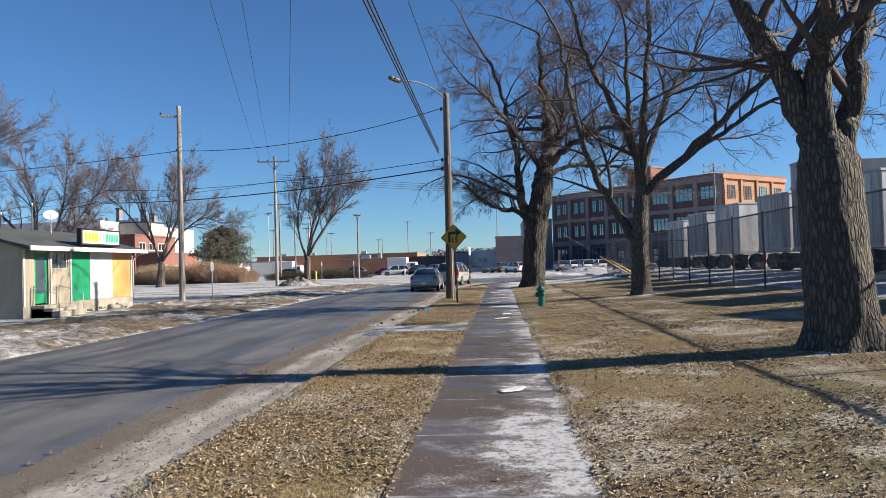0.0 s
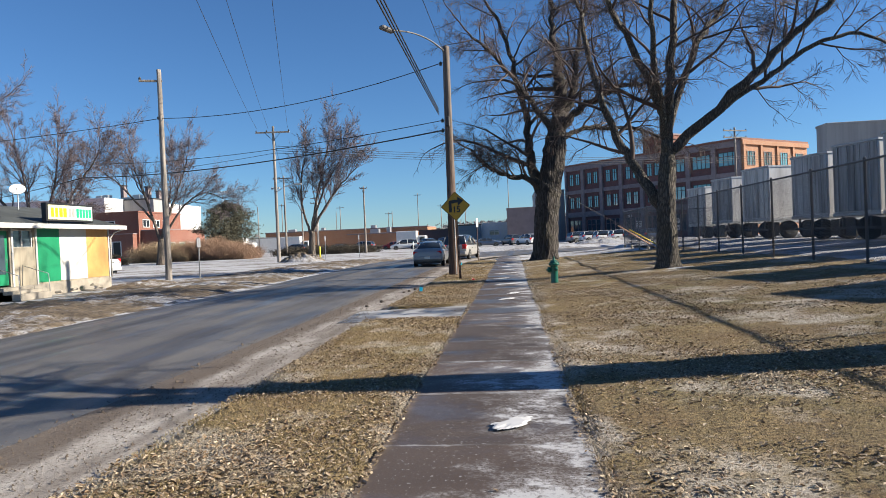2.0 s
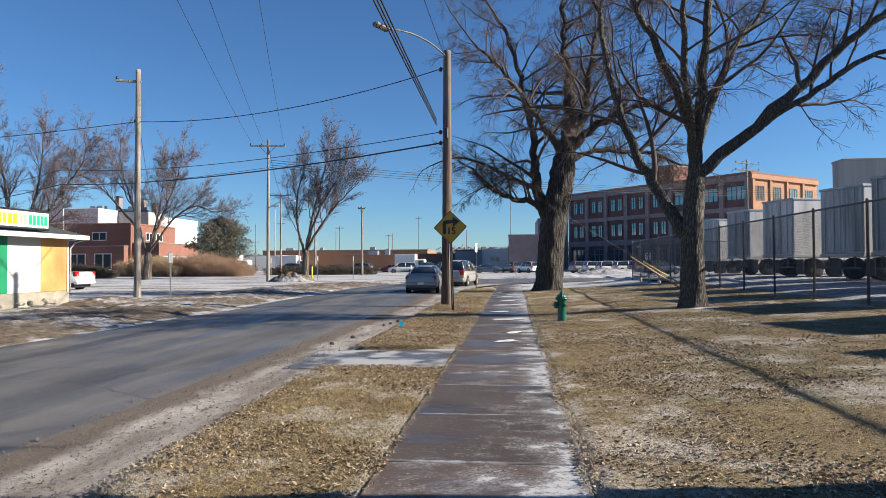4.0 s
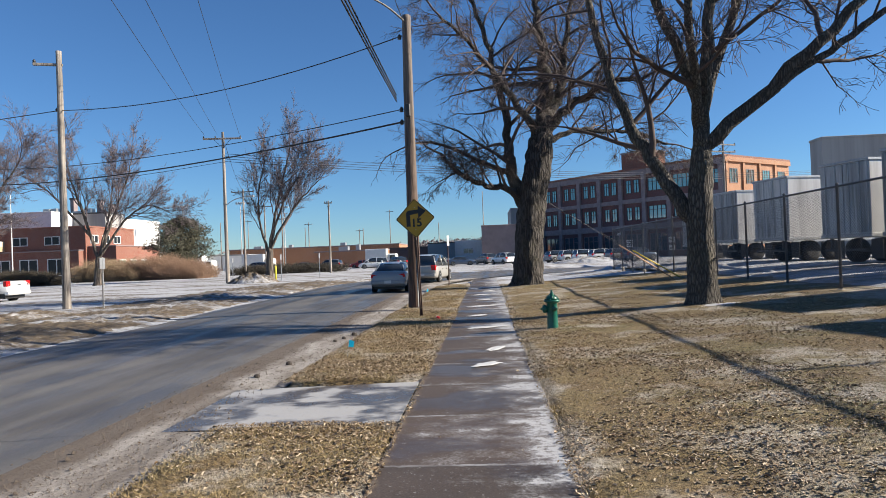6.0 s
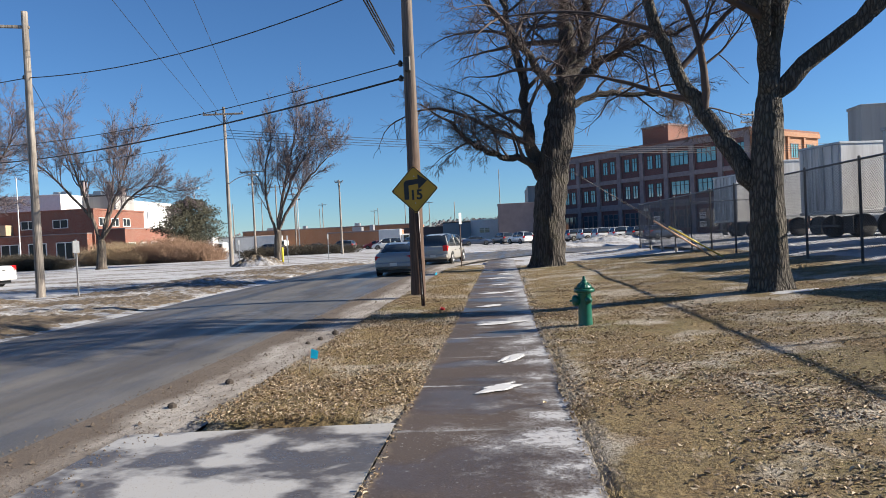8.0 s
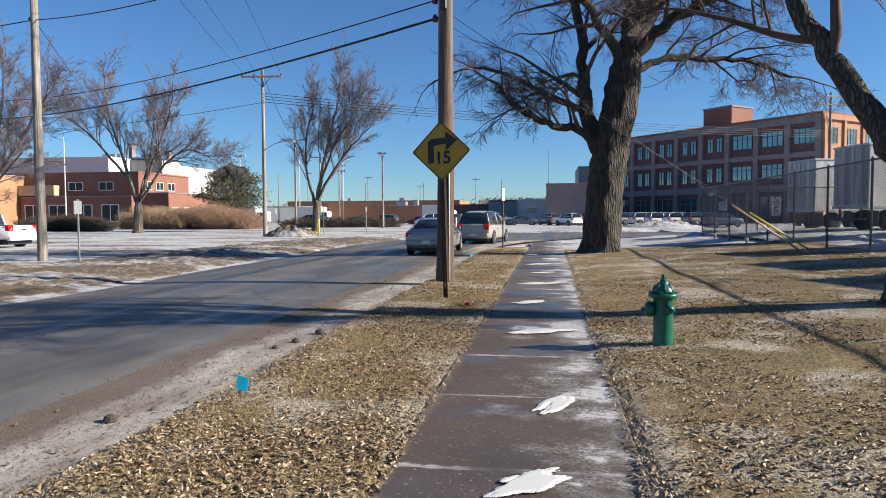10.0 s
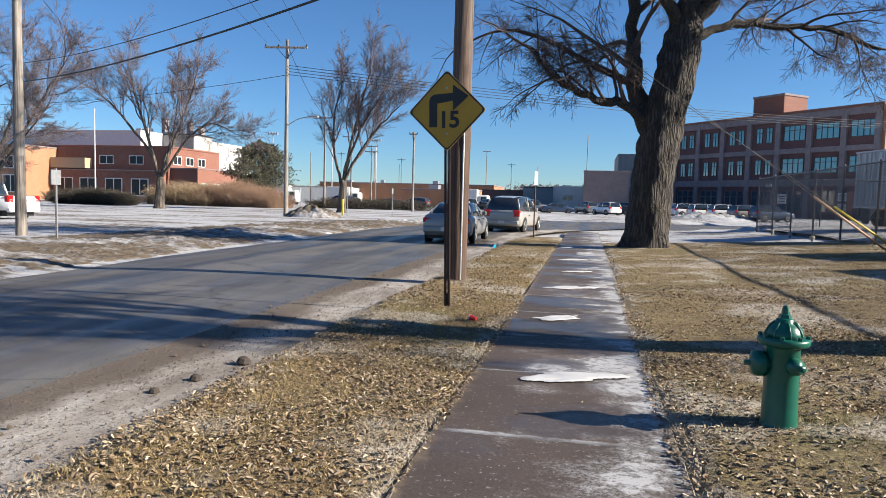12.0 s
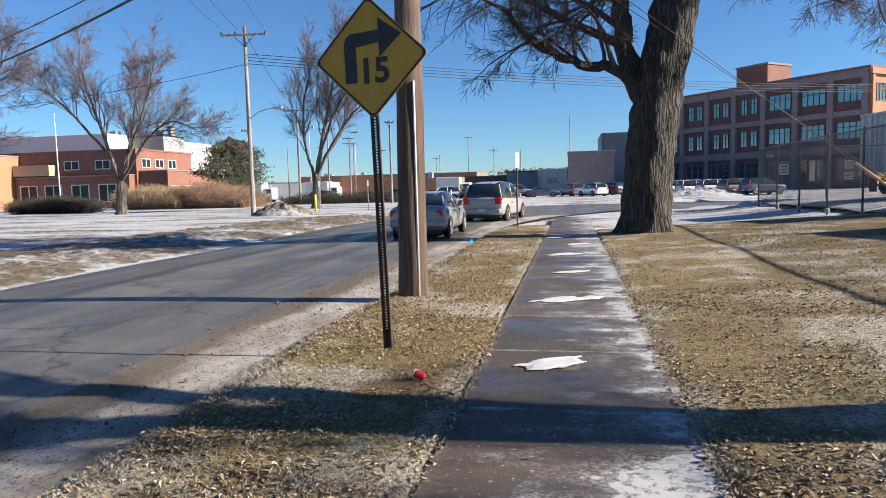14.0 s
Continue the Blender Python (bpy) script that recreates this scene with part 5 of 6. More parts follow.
def paint(c):
    if c not in PAINTS:
        k = Nodes("car paint")
        v = k.pos((1, 1, 1), True)
        dirt = k.ramp(k.math("ADD", k.math("MULTIPLY", k.noise(v, 3.0, 5), 0.8), k.math("MULTIPLY", k.xyz(v)[2], -0.5)), 0.05, 0.4)
        col = k.mix(k.math("MULTIPLY", dirt, 0.28), c, (0.36, 0.34, 0.31))
        k.b.inputs["Coat Weight"].default_value = 0.4
        PAINTS[c] = k.done(col, k.mix(dirt, (0.3, 0.3, 0.3), (0.6, 0.6, 0.6)), metal=0.15)
    return PAINTS[c]


SHAPES = {
    # length, half width, hood/boot stations (y, zb, zt, w), cab stations (y, z0, z1, w0, w1), wheel y's, wheel radius
    "sedan": ([(-2.35, 0.42, 0.78, 0.72), (-2.28, 0.30, 0.95, 0.82), (-1.9, 0.24, 1.0, 0.87), (-1.3, 0.22, 0.98, 0.88), (0.0, 0.22, 0.93, 0.88), (1.0, 0.22, 0.92, 0.88), (1.6, 0.24, 0.86, 0.87), (2.1, 0.28, 0.76, 0.82), (2.32, 0.38, 0.62, 0.68)],
              [(-1.75, 0.95, 0.99, 0.74, 0.66), (-1.15, 0.95, 1.32, 0.8, 0.58), (-0.6, 0.94, 1.41, 0.81, 0.6), (0.2, 0.92, 1.41, 0.81, 0.6), (0.65, 0.91, 1.28, 0.8, 0.6), (1.25, 0.9, 0.94, 0.76, 0.66)], (-1.38, 1.36), 0.31),
    "van": ([(-2.4, 0.42, 0.9, 0.84), (-2.36, 0.34, 1.05, 0.9), (-2.0, 0.26, 1.08, 0.93), (0.0, 0.25, 1.02, 0.94), (1.2, 0.25, 1.02, 0.93), (1.8, 0.27, 0.93, 0.9), (2.25, 0.32, 0.82, 0.84), (2.45, 0.42, 0.66, 0.68)],
            [(-2.3, 1.04, 1.1, 0.86, 0.78), (-2.1, 1.04, 1.66, 0.87, 0.7), (-1.2, 1.03, 1.75, 0.88, 0.72), (0.2, 1.01, 1.74, 0.88, 0.72), (0.75, 1.0, 1.55, 0.87, 0.7), (1.65, 0.95, 1.0, 0.8, 0.7)], (-1.45, 1.5), 0.34),
    "suv": ([(-2.3, 0.5, 0.95, 0.86), (-2.25, 0.42, 1.1, 0.92), (-1.8, 0.34, 1.12, 0.95), (0.0, 0.34, 1.1, 0.95), (1.0, 0.34, 1.1, 0.95), (1.7, 0.36, 1.04, 0.93), (2.15, 0.42, 0.95, 0.88), (2.35, 0.5, 0.8, 0.76)],
            [(-2.2, 1.08, 1.14, 0.86, 0.78), (-1.95, 1.08, 1.64, 0.88, 0.7), (-1.0, 1.08, 1.74, 0.88, 0.72), (0.2, 1.08, 1.73, 0.88, 0.72), (0.6, 1.07, 1.6, 0.87, 0.7), (1.2, 1.05, 1.1, 0.82, 0.7)], (-1.4, 1.42), 0.37),
    "pickup": ([(-2.9, 0.5, 1.02, 0.9), (-2.85, 0.45, 1.12, 0.95), (-2.0, 0.42, 1.14, 0.98), (0.0, 0.4, 1.14, 0.98), (1.2, 0.4, 1.15, 0.98), (2.0, 0.42, 1.12, 0.96), (2.6, 0.46, 1.04, 0.92), (2.85, 0.52, 0.85, 0.82)],
               [(-0.95, 1.12, 1.2, 0.88, 0.8), (-0.85, 1.12, 1.74, 0.9, 0.74), (-0.2, 1.12, 1.84, 0.9, 0.76), (0.7, 1.12, 1.83, 0.9, 0.76), (1.1, 1.12, 1.66, 0.89, 0.74), (1.6, 1.1, 1.16, 0.84, 0.74)], (-1.75, 1.85), 0.4),
}


def vehicle(kind, name, label, c, at, category="car", group=""):
    body_rows, cab_rows, wheels, wr = SHAPES[kind]
    root = thing(name, label, category, at, group=group)
    p = paint(c)
    w = body_rows[3][3]
    body = part("body", loft([section(*r) for r in body_rows]), p, root, smooth=True)
    part("glasshouse", loft([cab_section(*r) for r in cab_rows]), AUTO_GLASS, root, "dark tinted car windows", smooth=True)
    top = [r for r in cab_rows[1:-1]]
    roof = M()
    for (y, z0, z1, w0, w1) in top:
        roof.v.extend([(-w1 * 0.98, y, z1 - 0.03), (-w1 * 0.5, y, z1 + 0.035), (w1 * 0.5, y, z1 + 0.035), (w1 * 0.98, y, z1 - 0.03)])
    for i in range(len(top) - 1):
        for k in range(3):
            a = i * 4 + k
            roof.f.append((a, a + 1, a + 5, a + 4))
    part("roof", roof, p, root, smooth=True, fix=False)
    for s in (-1, 1):
        for i in (1, len(cab_rows) - 2):
            a, b = cab_rows[i], cab_rows[i - 1] if i == 1 else cab_rows[i + 1]
            part("pillar", M().tube([(s * b[3] * 1.0, b[0], b[1]), (s * (a[4] * 1.0 + 0.0), a[0], a[2] - 0.04)], 0.045, 6), p, root, smooth=True)
        mid = 0.5 * (cab_rows[2][0] + cab_rows[3][0])
        part("pillar", M().tube([(s * cab_rows[2][3] * 1.0, mid, cab_rows[2][1]), (s * cab_rows[2][4] * 1.02, mid, cab_rows[2][2] - 0.05)], 0.04, 6), p, root, smooth=True)
        for wy in wheels:
            m = pose(s * (w - 0.09), wy, wr, 0, 90 * s, 0)
            part("arch", M().lathe([(wr + 0.07, 0.02), (wr + 0.07, 0.095)], 20, m), BLACK, body)
            tyre = part("wheel", M().lathe([(wr * 0.6, -0.1), (wr * 0.96, -0.1), (wr, -0.06), (wr, 0.07), (wr * 0.95, 0.105), (wr * 0.66, 0.108), (wr * 0.62, 0.09)], 24, m), RUBBER, root, smooth=True)
            rim = M().lathe([(wr * 0.64, 0.06), (wr * 0.64, 0.11), (wr * 0.56, 0.1), (wr * 0.5, 0.075), (wr * 0.2, 0.09), (wr * 0.08, 0.1)], 24, m)
            part("rim", rim, CHROME, tyre, smooth=True)
        part("mirror", M().box((s * (w - 0.03) - 0.07, cab_rows[-2][0] + 0.05, cab_rows[-2][1] + 0.03), (s * (w - 0.03) + 0.09, cab_rows[-2][0] + 0.2, cab_rows[-2][1] + 0.2), 0.03), p, root)
        for hy in (-0.75, 0.3):
            part("door_handle", M().box((s * w - 0.02, hy, 0.8), (s * w + 0.025, hy + 0.18, 0.84), 0.008), BLACK, root)
        yr, yf = body_rows[1][0], body_rows[-2][0]
        zl = body_rows[1][2] - (0.26 if kind == "sedan" else 0.3)
        part("tail_light", M().box((s * (body_rows[1][3] - 0.17) - 0.17, yr - 0.05, zl), (s * (body_rows[1][3] - 0.17) + 0.16, yr + 0.22, zl + (0.2 if kind == "sedan" else 0.34)), 0.04), TAIL, root, "red tail light")
        part("headlight", M().box((s * (body_rows[-2][3] - 0.2) - 0.17, yf - 0.1, 0.58), (s * (body_rows[-2][3] - 0.2) + 0.15, yf + 0.12, 0.76), 0.04), LENS, root, "clear headlight")
    part("bumper", M().box((-w * 0.92, body_rows[0][0] - 0.07, 0.36), (w * 0.92, body_rows[0][0] + 0.25, 0.6), 0.06), p, root)
    part("bumper", M().box((-w * 0.88, body_rows[-1][0] - 0.25, 0.32), (w * 0.88, body_rows[-1][0] + 0.06, 0.56), 0.06), p, root)
    part("plate", M().box((-0.16, body_rows[0][0] - 0.076, 0.44), (0.16, body_rows[0][0] - 0.068, 0.58)), LENS, root)
    part("underside", M().box((-w * 0.8, body_rows[1][0] + 0.2, 0.16), (w * 0.8, body_rows[-2][0] - 0.2, 0.45)), BLACK, root)
    if kind == "pickup":
        part("bed", M().box((-0.82, -2.75, 1.15), (0.82, -1.05, 1.165)), BLACK, root)
        part("tailgate_handle", M().box((-0.12, -2.93, 0.9), (0.12, -2.88, 0.96), 0.01), BLACK, root)
    return root


SILVER, WHITEC, BLACKC, GREYC, BLUEC, REDC = (0.27, 0.28, 0.29), (0.75, 0.75, 0.74), (0.03, 0.03, 0.033), (0.16, 0.16, 0.165), (0.05, 0.08, 0.14), (0.3, 0.03, 0.03)
vehicle("sedan", "sedan", "silver sedan with red tail lights on the road", SILVER, pose(-3.8, 36.5, -0.05, 0, 0, 0))
vehicle("van", "minivan", "dusty silver minivan turning into the bend", (0.36, 0.35, 0.33), pose(-2.75, 46.6, -0.06, 0, 0, -9), "van")
vehicle("pickup", "pickup_truck", "white pickup truck parked across the snowy lot", WHITEC, pose(-29.1, 40.0, -0.06, 0, 0, 88), "truck")
# the row parked along the far side of the lot
lot = random.Random(77)
ROW = [("van", WHITEC, -17.6), ("suv", BLACKC, -13.6), ("suv", BLACKC, -10.8), ("pickup", SILVER, -7.3), ("sedan", BLUEC, -3.2), ("suv", GREYC, 0.8), ("suv", WHITEC, 3.4), ("suv", BLACKC, 6.0)]
NAMES = {"van": "van", "suv": "suv", "pickup": "pickup_truck", "sedan": "sedan"}
WORDS = {WHITEC: "white", BLACKC: "black", GREYC: "dark grey", BLUEC: "dark blue", SILVER: "silver", REDC: "dark red"}
for kind, c, x in ROW:
    vehicle(kind, NAMES[kind], WORDS[c] + " " + NAMES[kind].replace("_", " ") + " parked on the snowy lot", c, pose(x, 112 + lot.uniform(-1, 1) - (8 if c == WHITEC and kind == "suv" else 0), -0.08, 0, 0, lot.choice((-82, 98)) if kind != "suv" else lot.uniform(25, 60)), "car", "cars on the lot")
for kind, c, s in (("suv", SILVER, 0.28), ("suv", WHITEC, 0.37), ("van", WHITEC, 0.46), ("suv", WHITEC, 0.55), ("suv", GREYC, 0.64), ("suv", BLUEC, 0.73)):
    vehicle(kind, NAMES[kind], WORDS[c] + " " + NAMES[kind].replace("_", " ") + " parked before the brick block", c, pose(6.2 + 20.5 * s, 113 - 26.5 * s, -0.05, 0, 0, -70 + lot.uniform(-6, 6)), "car", "cars by the brick block")
for kind, c, x, y in (("sedan", BLACKC, -31, 118), ("suv", GREYC, -26.5, 119), ("sedan", REDC, -21.5, 124), ("suv", BLACKC, -37, 112)):
    vehicle(kind, NAMES[kind], WORDS[c] + " " + NAMES[kind] + " parked by the low brick building", c, pose(x, y, -0.1, 0, 0, 80), "car", "cars by the brick building")
for x, y, wd in ((-17.5, 121, 5.5), (-50, 118, 7), (-42, 128, 6)):
    bt = thing("box_truck", "white box truck parked far off", "truck", pose(x, y, -0.1))
    part("box", M().box((-wd / 2, -1.2, 0.9), (wd / 2 - 1.8, 1.2, 3.3), 0.05), WHITE, bt)
    part("cab", M().box((wd / 2 - 1.7, -1.05, 0.5), (wd / 2, 1.05, 2.4), 0.2), WHITE, bt)
    part("windscreen", M().box((wd / 2 - 1.2, -1.07, 1.5), (wd / 2 - 0.3, 1.07, 2.15)), AUTO_GLASS, bt)
    for wx in (-wd / 2 + 1.1, wd / 2 - 0.9):
        for s in (-1, 1):
            part("wheel", M().lathe([(0.25, -0.12), (0.45, -0.1), (0.45, 0.1), (0.25, 0.12)], 16, pose(wx, s * 0.95, 0.45, 90, 0, 0)), RUBBER, bt)


# ---- trailers behind the fence ----
TRAILER = mat_streaked("trailer side panels", (0.66, 0.66, 0.65), (0.4, 0.39, 0.38), 0.8, 0.5)
TRAILER_GREY = mat_streaked("grimy trailer doors", (0.4, 0.4, 0.4), (0.09, 0.085, 0.08), 1.6, 0.6)
TRAILER_END = mat_streaked("trailer door panels", (0.62, 0.62, 0.61), (0.2, 0.195, 0.19), 1.4, 0.55)


def trailer(label, at, end):
    root = thing("semi_trailer", label, "trailer", at, group="trailers in the yard")
    part("box", M().box((0, 0.03, 1.15), (2.55, 14, 4.1), 0.03), TRAILER, root)
    for k in range(12):
        part("side_post", M().box((-0.02, 0.6 + k * 1.15, 1.2), (0.01, 0.66 + k * 1.15, 4.05)), TRAILER, root)
    for k in (0, 1):
        d = part("door", M().box((0.06 + k * 1.225, -0.02, 1.25), (1.255 + k * 1.225, 0.03, 4.0), 0.01), end, root, "weathered rear door")
        for o in (0.3, 0.85):
            part("lock_bar", M().tube([(0.06 + k * 1.225 + o, -0.05, 1.2), (0.06 + k * 1.225 + o, -0.05, 4.02)], 0.018, 6), STEEL, d)
    part("top_rail", M().box((-0.03, -0.03, 4.02), (2.58, 14, 4.13), 0.02), STEEL, root)
    part("bottom_rail", M().box((-0.035, -0.03, 1.05), (2.585, 14, 1.2), 0.02), STEEL, root)
    part("underride_bar", M().box((0.2, -0.04, 0.5), (2.35, 0.06, 0.6), 0.01), DARKSTEEL, root)
    for x in (0.5, 2.05):
        part("bar_post", M().box((x - 0.04, 0, 0.55), (x + 0.04, 0.06, 1.1)), DARKSTEEL, root)
    for y in (1.4, 2.65):
        part("axle", M().tube([(0.2, y, 0.5), (2.35, y, 0.5)], 0.07, 8), DARKSTEEL, root)
        for x in (0.2, 2.0):
            t = part("wheel", M().lathe([(0.28, 0), (0.5, 0.02), (0.52, 0.08), (0.52, 0.27), (0.5, 0.33), (0.28, 0.35)], 20, pose(x, y, 0.5, 0, 90, 0)), RUBBER, root, smooth=True)
            part("rim", M().lathe([(0.27, -0.005), (0.25, 0.05), (0.12, 0.08), (0.1, 0.02)], 16, pose(x, y, 0.5, 0, 90, 0)), STEEL, t, smooth=True)
    for x in (0.6, 1.95):
        part("landing_leg", M().box((x - 0.07, 11.2, 0.05), (x + 0.07, 11.34, 1.15)), DARKSTEEL, root)
    for x in (0.3, 2.25):
        part("mud_flap", M().box((x - 0.28, 0.55, 0.2), (x + 0.28, 0.57, 0.95)), BLACK, root)
    return root


yard_rng = random.Random(6)
trailer_a, trailer_b = None, None
for k, y in enumerate((53.0, 45.5, 38.0, 31.8, 27.2, 23.0, 18.7, 14.2, 9.8, 5.4, 1.0, -3.4, -7.8)):
    at = pose(15.1 + yard_rng.uniform(-0.4, 0.4), y, rise(15.5, y) + 0.05, 0, 0, -76 + yard_rng.uniform(-2.0, 2.0))
    if trailer_a is None:
        trailer_a = trailer("dirty white semi trailer parked behind the fence", at, TRAILER_END)
    elif trailer_b is None:
        trailer_b = trailer("weathered grey streaked semi trailer parked behind the fence", at, TRAILER_GREY)
    else:
        copy_thing(trailer_b if k % 3 == 1 else trailer_a, at)


# ---- the snowy yard behind the fence ----
def yard_floor():
    g = M()
    nx, ny = 20, 120
    for j in range(ny + 1):
        y = -28 + 78.0 * j / ny
        for i in range(nx + 1):
            x = 10.15 + 0.35 * nz(1, y, 0.6) + 16 * i / nx
            g.v.append((x, y, rise(x, y) + 0.055 + 0.03 * nz(x, y, 0.8, 6) - (0.07 if i == 0 else 0)))
    for j in range(ny):
        for i in range(nx):
            a = j * (nx + 1) + i
            g.f.append((a, a + 1, a + nx + 2, a + nx + 1))
    return tagged(part("yard_ground", g, SNOW, smooth=True, fix=False), "trodden snow over the trailer yard", "snow", kind="structure")


yard_floor()
# ---- the chain link fence ----
FX, FY0, FY1, FH = 9.65, -14.0, 49.6, 2.6
fence = thing("chain_link_fence", "tall chain link fence with dark steel posts", "fence")
FENCE = plain("dark galvanised fence steel", (0.12, 0.12, 0.125), 0.5, 0.3, 6, 0.3)
ys = [FY1 - 3.0 * k for k in range(22)]
for y in ys:
    z = rise(FX, y)
    part("post", M().lathe([(0.035, z - 0.3), (0.035, z + FH + 0.04), (0.045, z + FH + 0.05), (0.02, z + FH + 0.09)], 10, pose(FX, y, 0)), FENCE, fence, smooth=True)
    part("post_foot", M().lathe([(0.09, z - 0.1), (0.1, z + 0.03), (0.05, z + 0.06)], 10, pose(FX, y, 0)), BLOCK, fence)
part("top_rail", M().tube([(FX, y, rise(FX, y) + FH) for y in ys], 0.028, 8), FENCE, fence, smooth=True)
part("bottom_wire", M().tube([(FX, y, rise(FX, y) + 0.12) for y in ys], 0.006, 5), FENCE, fence)
xe = [FX + 3.0 * k for k in range(5)]
for x in xe[1:]:
    part("post", M().lathe([(0.035, 0.0), (0.035, FH + 0.4), (0.045, FH + 0.41), (0.02, FH + 0.45)], 10, pose(x, FY1, 0)), FENCE, fence, smooth=True)
part("top_rail", M().tube([(x, FY1, FH + rise(FX, FY1)) for x in xe], 0.028, 8), FENCE, fence, smooth=True)


def mesh_net(x0, y0, x1, y1, z0, h, cell, r):
    """Diagonal wires of a chain link net, as thin three sided rods."""
    g = M()
    a, b = Vector((x0, y0, 0)), Vector((x1, y1, 0))
    L = (b - a).length
    d = (b - a) / L
    n = int((L + h) / cell)
    for k in range(n):
        s = k * cell
        for sign in (1, -1):
            if sign == 1:
                u0, u1, v0, v1 = s - h, s, 0.0, h
            else:
                u0, u1, v0, v1 = s, s - h, 0.0, h
            if min(u0, u1) < 0:
                if sign == 1:
                    v0, u0 = -u0, 0.0
                else:
                    v1, u1 = h + u1, 0.0
            if max(u0, u1) > L:
                if sign == 1:
                    v1, u1 = v1 - (u1 - L), L
                else:
                    v0, u0 = u0 - L, L
            if abs(u1 - u0) < 0.02:
                continue
            p, q = a + d * u0, a + d * u1
            g.tube([(p.x, p.y, z0(p.x, p.y) + v0), (q.x, q.y, z0(q.x, q.y) + v1)], r, 3, caps=False)
    return g


part("net", mesh_net(FX - 0.03, -10, FX - 0.03, FY1, lambda x, y: rise(FX, y) + 0.06, FH - 0.08, 0.075, 0.003), FENCE, fence, "grey chain link netting", fix=False)
part("net", mesh_net(FX, FY1 - 0.03, xe[-1], FY1 - 0.03, lambda x, y: 0.4, FH - 0.08, 0.1, 0.0025), FENCE, fence, fix=False)
for x, z, w, h in ((10.55, 1.7, 0.42, 0.5), (13.4, 1.9, 0.4, 0.4), (13.4, 1.4, 0.4, 0.35), (9.95, 2.55, 0.3, 0.16)):
    nt = thing("notice", "small white notice wired to the fence", "sign", pose(x, FY1 - 0.06, z))
    part("plate", M().box((0, -0.01, 0), (w, 0, h), 0.003), WHITE, nt)
    for k in range(3):
        part("bar", M().box((0.05, -0.014, h * (0.2 + 0.25 * k)), (w - 0.05, -0.0105, h * (0.3 + 0.25 * k))), DARKSTEEL, nt)


# ---- banks, mounds, shrubs, the far tree line ----
def mound(name, label, cx, cy, rx, ry, h, material, seed, category="snow bank", n=36, rough=0.35):
    g = M()
    for j in range(n + 1):
        for i in range(n + 1):
            u, v = 2 * i / n - 1, 2 * j / n - 1
            x, y = cx + rx * u, cy + ry * v
            f = max(0.0, 1 - (u * u + v * v)) ** 0.7
            k = f * h * (1 + rough * 1.6 * noise.noise(Vector((x * 1.6, y * 1.6, seed))) + rough * noise.noise(Vector((x * 5, y * 5, seed + 9))))
            g.v.append((x, y, -0.12 + max(0, k)))
    for j in range(n):
        for i in range(n):
            a = j * (n + 1) + i
            g.f.append((a, a + 1, a + n + 2, a + n + 1))
    return tagged(part(name, g, material, smooth=True, fix=False), label, category)


def bank_strip():
    """The churned dirt and snow along the far side of the road."""
    g = M()
    ny, nx = 520, 44
    for j in range(ny + 1):
        y = -30 + 84.0 * j / ny
        for i in range(nx + 1):
            f = i / nx
            x = road_left(y) + 0.25 * nz(2, y, 0.9) + 0.1 * nz(2, y, 3.1) - f * 6.5
            hump = math.sin(min(1, f * 1.25) * math.pi) ** 0.8 if f < 0.8 else 0
            lump = 0.5 + 0.6 * nz(x, y, 0.7, 3) + 0.5 * nz(x, y, 1.9, 5) + 0.3 * nz(x, y, 5.0, 7)
            z = ROAD_Z + 0.01 + 0.05 * min(1, f * 6) + hump * 0.17 * max(0, lump) + (0.07 * nz(x, y, 2.5, 11) + 0.06 * max(0, nz(x, y, 6.0, 17)) if f > 0.02 else 0)
            if i == 0:
                z = ROAD_Z - 0.03
            if i == nx:
                z = -0.2
            g.v.append((x, y, z))
    for j in range(ny):
        for i in range(nx):
            a = j * (nx + 1) + i
            g.f.append((a, a + 1, a + nx + 2, a + nx + 1))
    return tagged(part("roadside_bank", g, BANK, smooth=True, fix=False), "churned dirt and dirty snow along the road edge", "ground", kind="structure")


bank_strip()
mound("dirt_mound", "low mound of dirt and old snow by the pole", -18.5, 57.5, 2.2, 1.6, 0.75, BANK, 3, "mound")
mound("snow_bank", "ploughed snow bank by the fence corner", 11.5, 52.3, 3.2, 1.4, 0.5, SNOW, 5)
mound("snow_bank", "ploughed snow bank beside parked cars", 14.5, 93, 5.0, 2.0, 0.7, SNOW, 8)
mound("snow_bank", "long low snow bank inside the yard", 11.9, 34, 1.2, 14, 0.62, SNOW, 12)
mound("snow_bank", "old snow at the edge of the bend", 6.0, 72.5, 6, 1.6, 0.3, SNOW, 15)
mound("grass_hump", "rough dirt and grass hump beside the shop", -16.0, 25.9, 1.4, 2.4, 0.24, BANK, 21, "grass")


